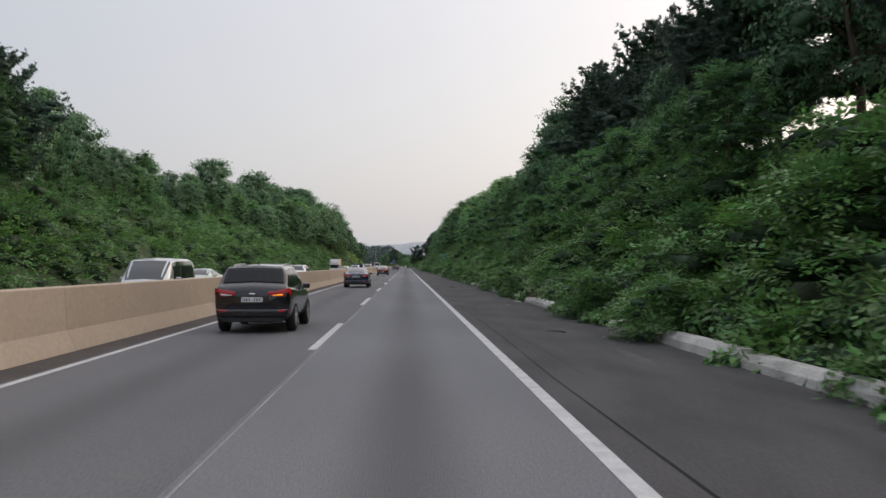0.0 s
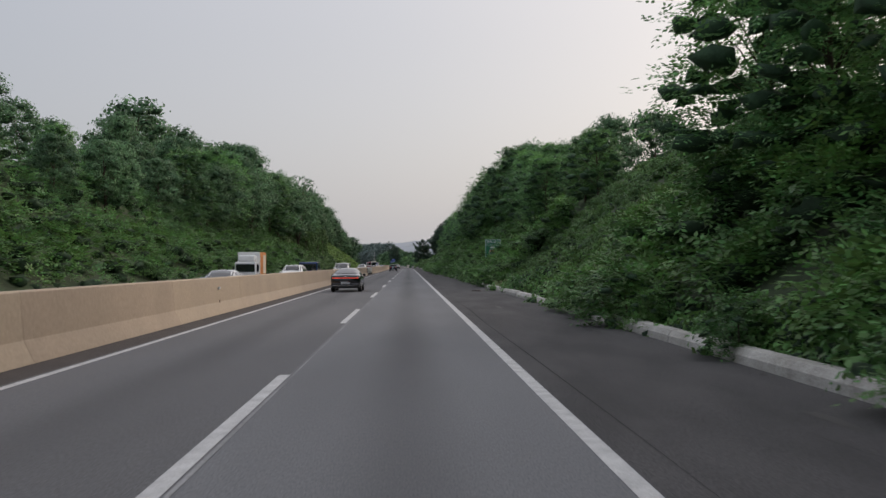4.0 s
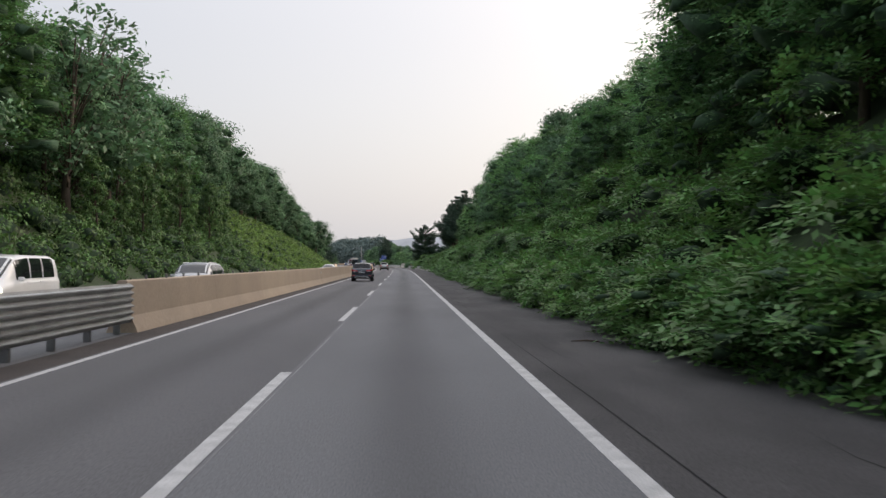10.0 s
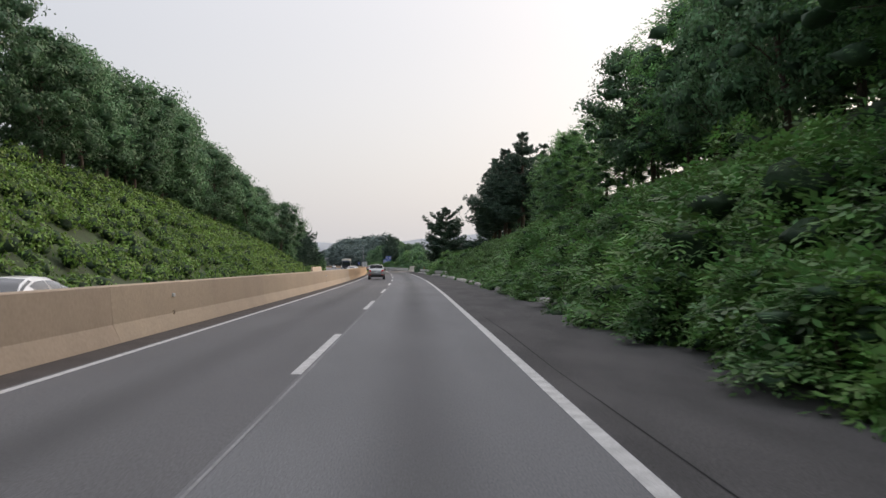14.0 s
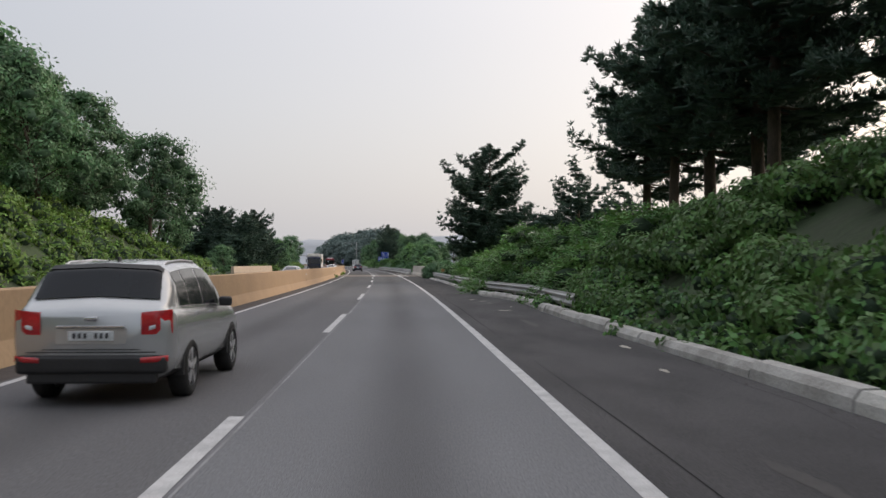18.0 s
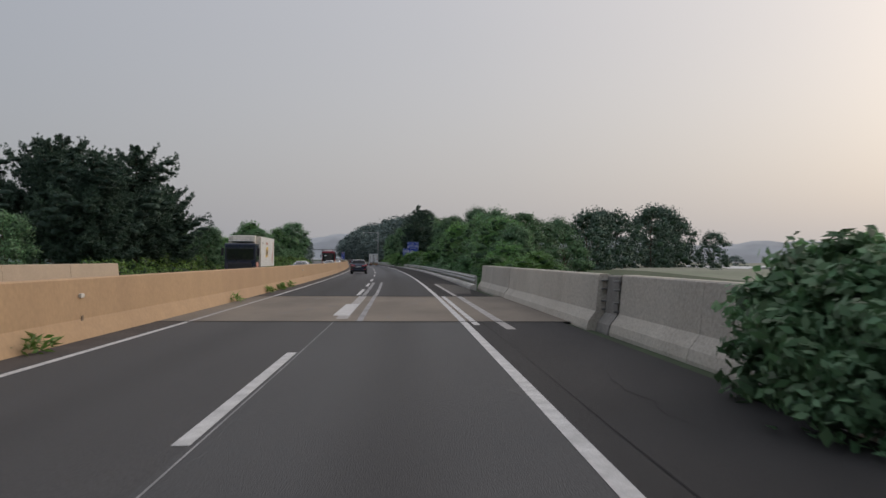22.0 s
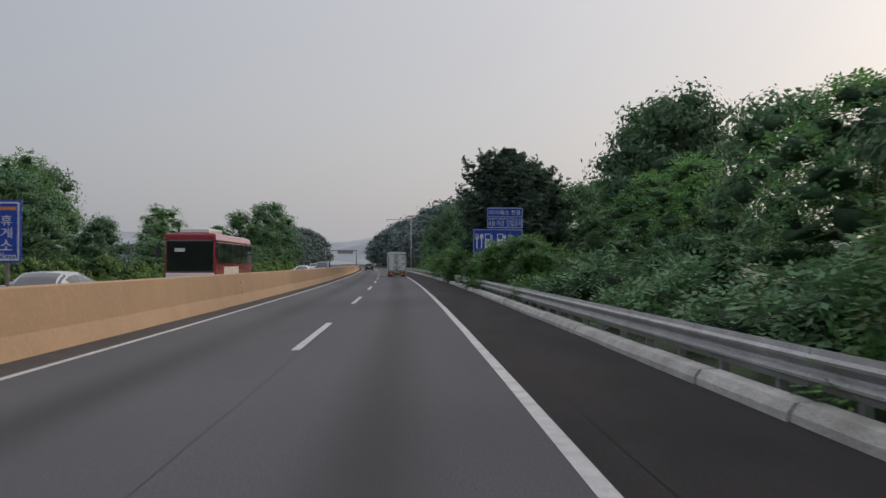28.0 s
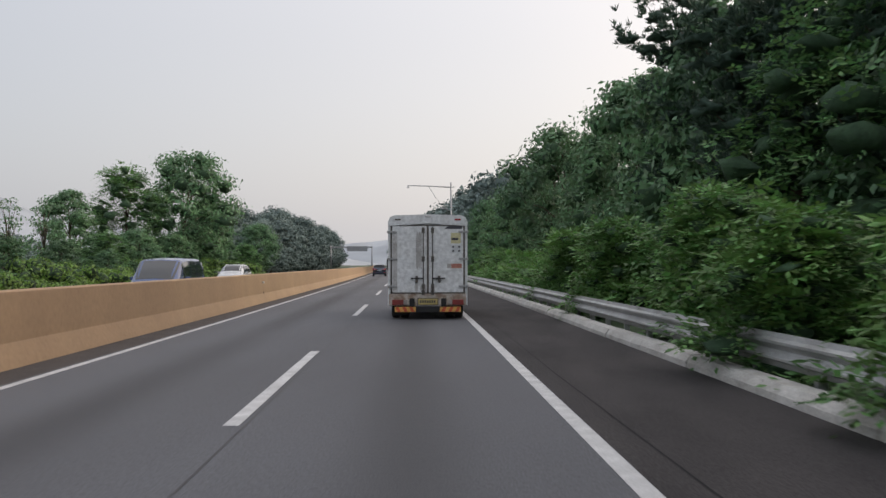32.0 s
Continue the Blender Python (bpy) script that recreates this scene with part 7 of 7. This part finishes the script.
letters("LPG", 0.15, p3, 0.82, 3.00, -0.0055, M["sign_blue"], 0.33)
letters("H2", 0.14, p3, 0.88, 2.80, -0.0055, M["sign_blue"], 0.19)
icon("charger_icon", [(1.58, 1.63, 3.26, 3.61), (1.92, 1.97, 3.26, 3.61), (1.58, 1.97, 3.57, 3.62), (1.58, 1.97, 2.68, 3.27), (1.50, 2.05, 2.63, 2.69), (1.98, 2.16, 3.32, 3.48), (2.0, 2.04, 3.48, 3.60), (2.10, 2.14, 3.48, 3.60),
                      (2.05, 2.10, 2.75, 3.33)], p3)
part("bolt_icon", mesh_from("bolt_icon", [(x, -0.0065, z) for x, z in ((1.82, 3.18), (1.68, 2.96), (1.77, 2.97), (1.70, 2.76), (1.88, 3.02), (1.79, 3.01))], [(0, 1, 2, 5), (2, 3, 4, 5)], M["sign_blue"]), None, p3)

# vertical sign on the median
ms = thing("median_sign", "narrow blue services sign on a post over the median barrier", "sign", (-5.02, 639.0, 0))
mp = panel(ms, -0.26, 0.26, 1.68, 2.80, M["sign_blue"])
for ch, z in (("휴", 2.34), ("게", 2.12), ("소", 1.90)):
    letters(ch, 0.19, mp, -0.10, z, -0.004, M["sign_white"], 0.20)
letters("2km", 0.12, mp, -0.17, 1.74, -0.004, M["sign_white"], 0.34)
part("faded_bar", box(-0.17, 0.17, -0.003, 0.005, 2.62, 2.68), M["orange"], mp)
part("post", tube_mesh("post", [(0, 0.06, 1.24), (0, 0.06, 2.7)], [0.04, 0.04], M["pole"], 8), None, ms)

# green route sign in the shrubs
gs = thing("route_sign", "green motorway route sign half hidden by shrubs", "sign", (8.26, 149.0, 0))
gp = panel(gs, 0.0, 1.32, 2.15, 3.72, M["sign_green"])
letters("고속국도", 0.27, gp, 0.07, 3.36, -0.004, M["sign_white"], 1.15)
part("rule", box(0.06, 1.26, -0.004, 0.004, 3.22, 3.25), M["sign_white"], gp)
part("pale_bar", box(0.45, 0.80, -0.004, 0.004, 2.98, 3.12), M["sign_white"], gp)
part("route_shield", box(0.36, 0.94, -0.006, 0.004, 2.40, 2.86, 0.004), M["sign_white"], gp)
part("shield_red", box(0.39, 0.91, -0.009, -0.004, 2.66, 2.83), M["red_print"], gp)
part("shield_blue", box(0.39, 0.91, -0.009, -0.004, 2.43, 2.63), M["sign_blue"], gp)
for x in (0.3, 1.0):
    part("post", tube_mesh("post", [(x, 0.08, -0.3), (x, 0.08, 3.6)], [0.045, 0.045], M["pole"], 8), None, gs)

# camera mast over the lanes
px = 7.4
mast = thing("camera_mast", "tall grey mast with a long arm over the road", "mast", (px, 823, 0))
part("pole", tube_mesh("pole", [(0, 0, -0.3), (0, 0, 6), (0, 0, 11.9)], [0.16, 0.13, 0.09], M["pole"], 12), None, mast)
part("arm", tube_mesh("arm", [(0, 0, 11.3), (-2.7, 0, 11.45), (-5.4, 0, 11.5)], [0.08, 0.06, 0.05], M["pole"], 8), None, mast)
part("brace", tube_mesh("brace", [(0, 0, 8.2), (-0.9, 0, 8.7), (-1.9, 0, 10.0), (-2.8, 0, 11.4)], [0.04] * 4, M["pole"], 6), None, mast)
part("camera_box", box(-5.5, -5.2, -0.2, 0.25, 11.2, 11.45, 0.03), M["p_white"], mast)
part("side_lamp", box(-1.3, -0.4, -0.1, 0.1, 8.55, 8.72, 0.05), M["pole"], mast)
# overhead sign gantry on the opposite carriageway, seen from behind
gan = thing("sign_gantry", "distant grey sign gantry over the opposite carriageway", "gantry", (0, 975, 0))
part("column", tube_mesh("column", [(-5.7, 0, -0.3), (-5.7, 0, 7.2)], [0.2, 0.16], M["pole"], 10), None, gan)
part("column", tube_mesh("column", [(-17.6, 0, -0.3), (-17.6, 0, 7.2)], [0.2, 0.16], M["pole"], 10), None, gan)
part("beam", box(-17.8, -5.5, -0.2, 0.2, 6.5, 6.9, 0.03), M["pole"], gan)
part("sign_back", box(-13.0, -7.0, -0.35, -0.28, 5.5, 7.0, 0.02), M["pole"], gan)


def lay_along_road():
    """Turns and moves every thing, and bends every long mesh of the straight plan, on to the road's line."""
    bent = set()

    def settle(ob):
        m = ob.matrix_basis
        if any(abs(m[i][j] - (i == j)) > 1e-6 for i in range(4) for j in range(4)):
            x, s, z = m.translation
            px, py = place(s, x)
            ob.matrix_basis = Matrix.Translation((float(px), float(py), 0)) @ Matrix.Rotation(radians(heading(s)), 4, "Z") @ Matrix.Translation((-x, -s, 0)) @ m
            return
        if ob.type == "MESH" and ob.data.name not in bent:
            bent.add(ob.data.name)
            co = np.empty(len(ob.data.vertices) * 3, np.float32)
            ob.data.vertices.foreach_get("co", co)
            co = co.reshape(-1, 3)
            co[:, 0], co[:, 1] = place(co[:, 1].astype(float), co[:, 0].astype(float))
            ob.data.vertices.foreach_set("co", co.ravel())
            ob.data.update()
        for child in ob.children:
            settle(child)

    for ob in list(scene.objects):
        if ob.parent is None and ob.type in ("MESH", "EMPTY"):
            settle(ob)


lay_along_road()
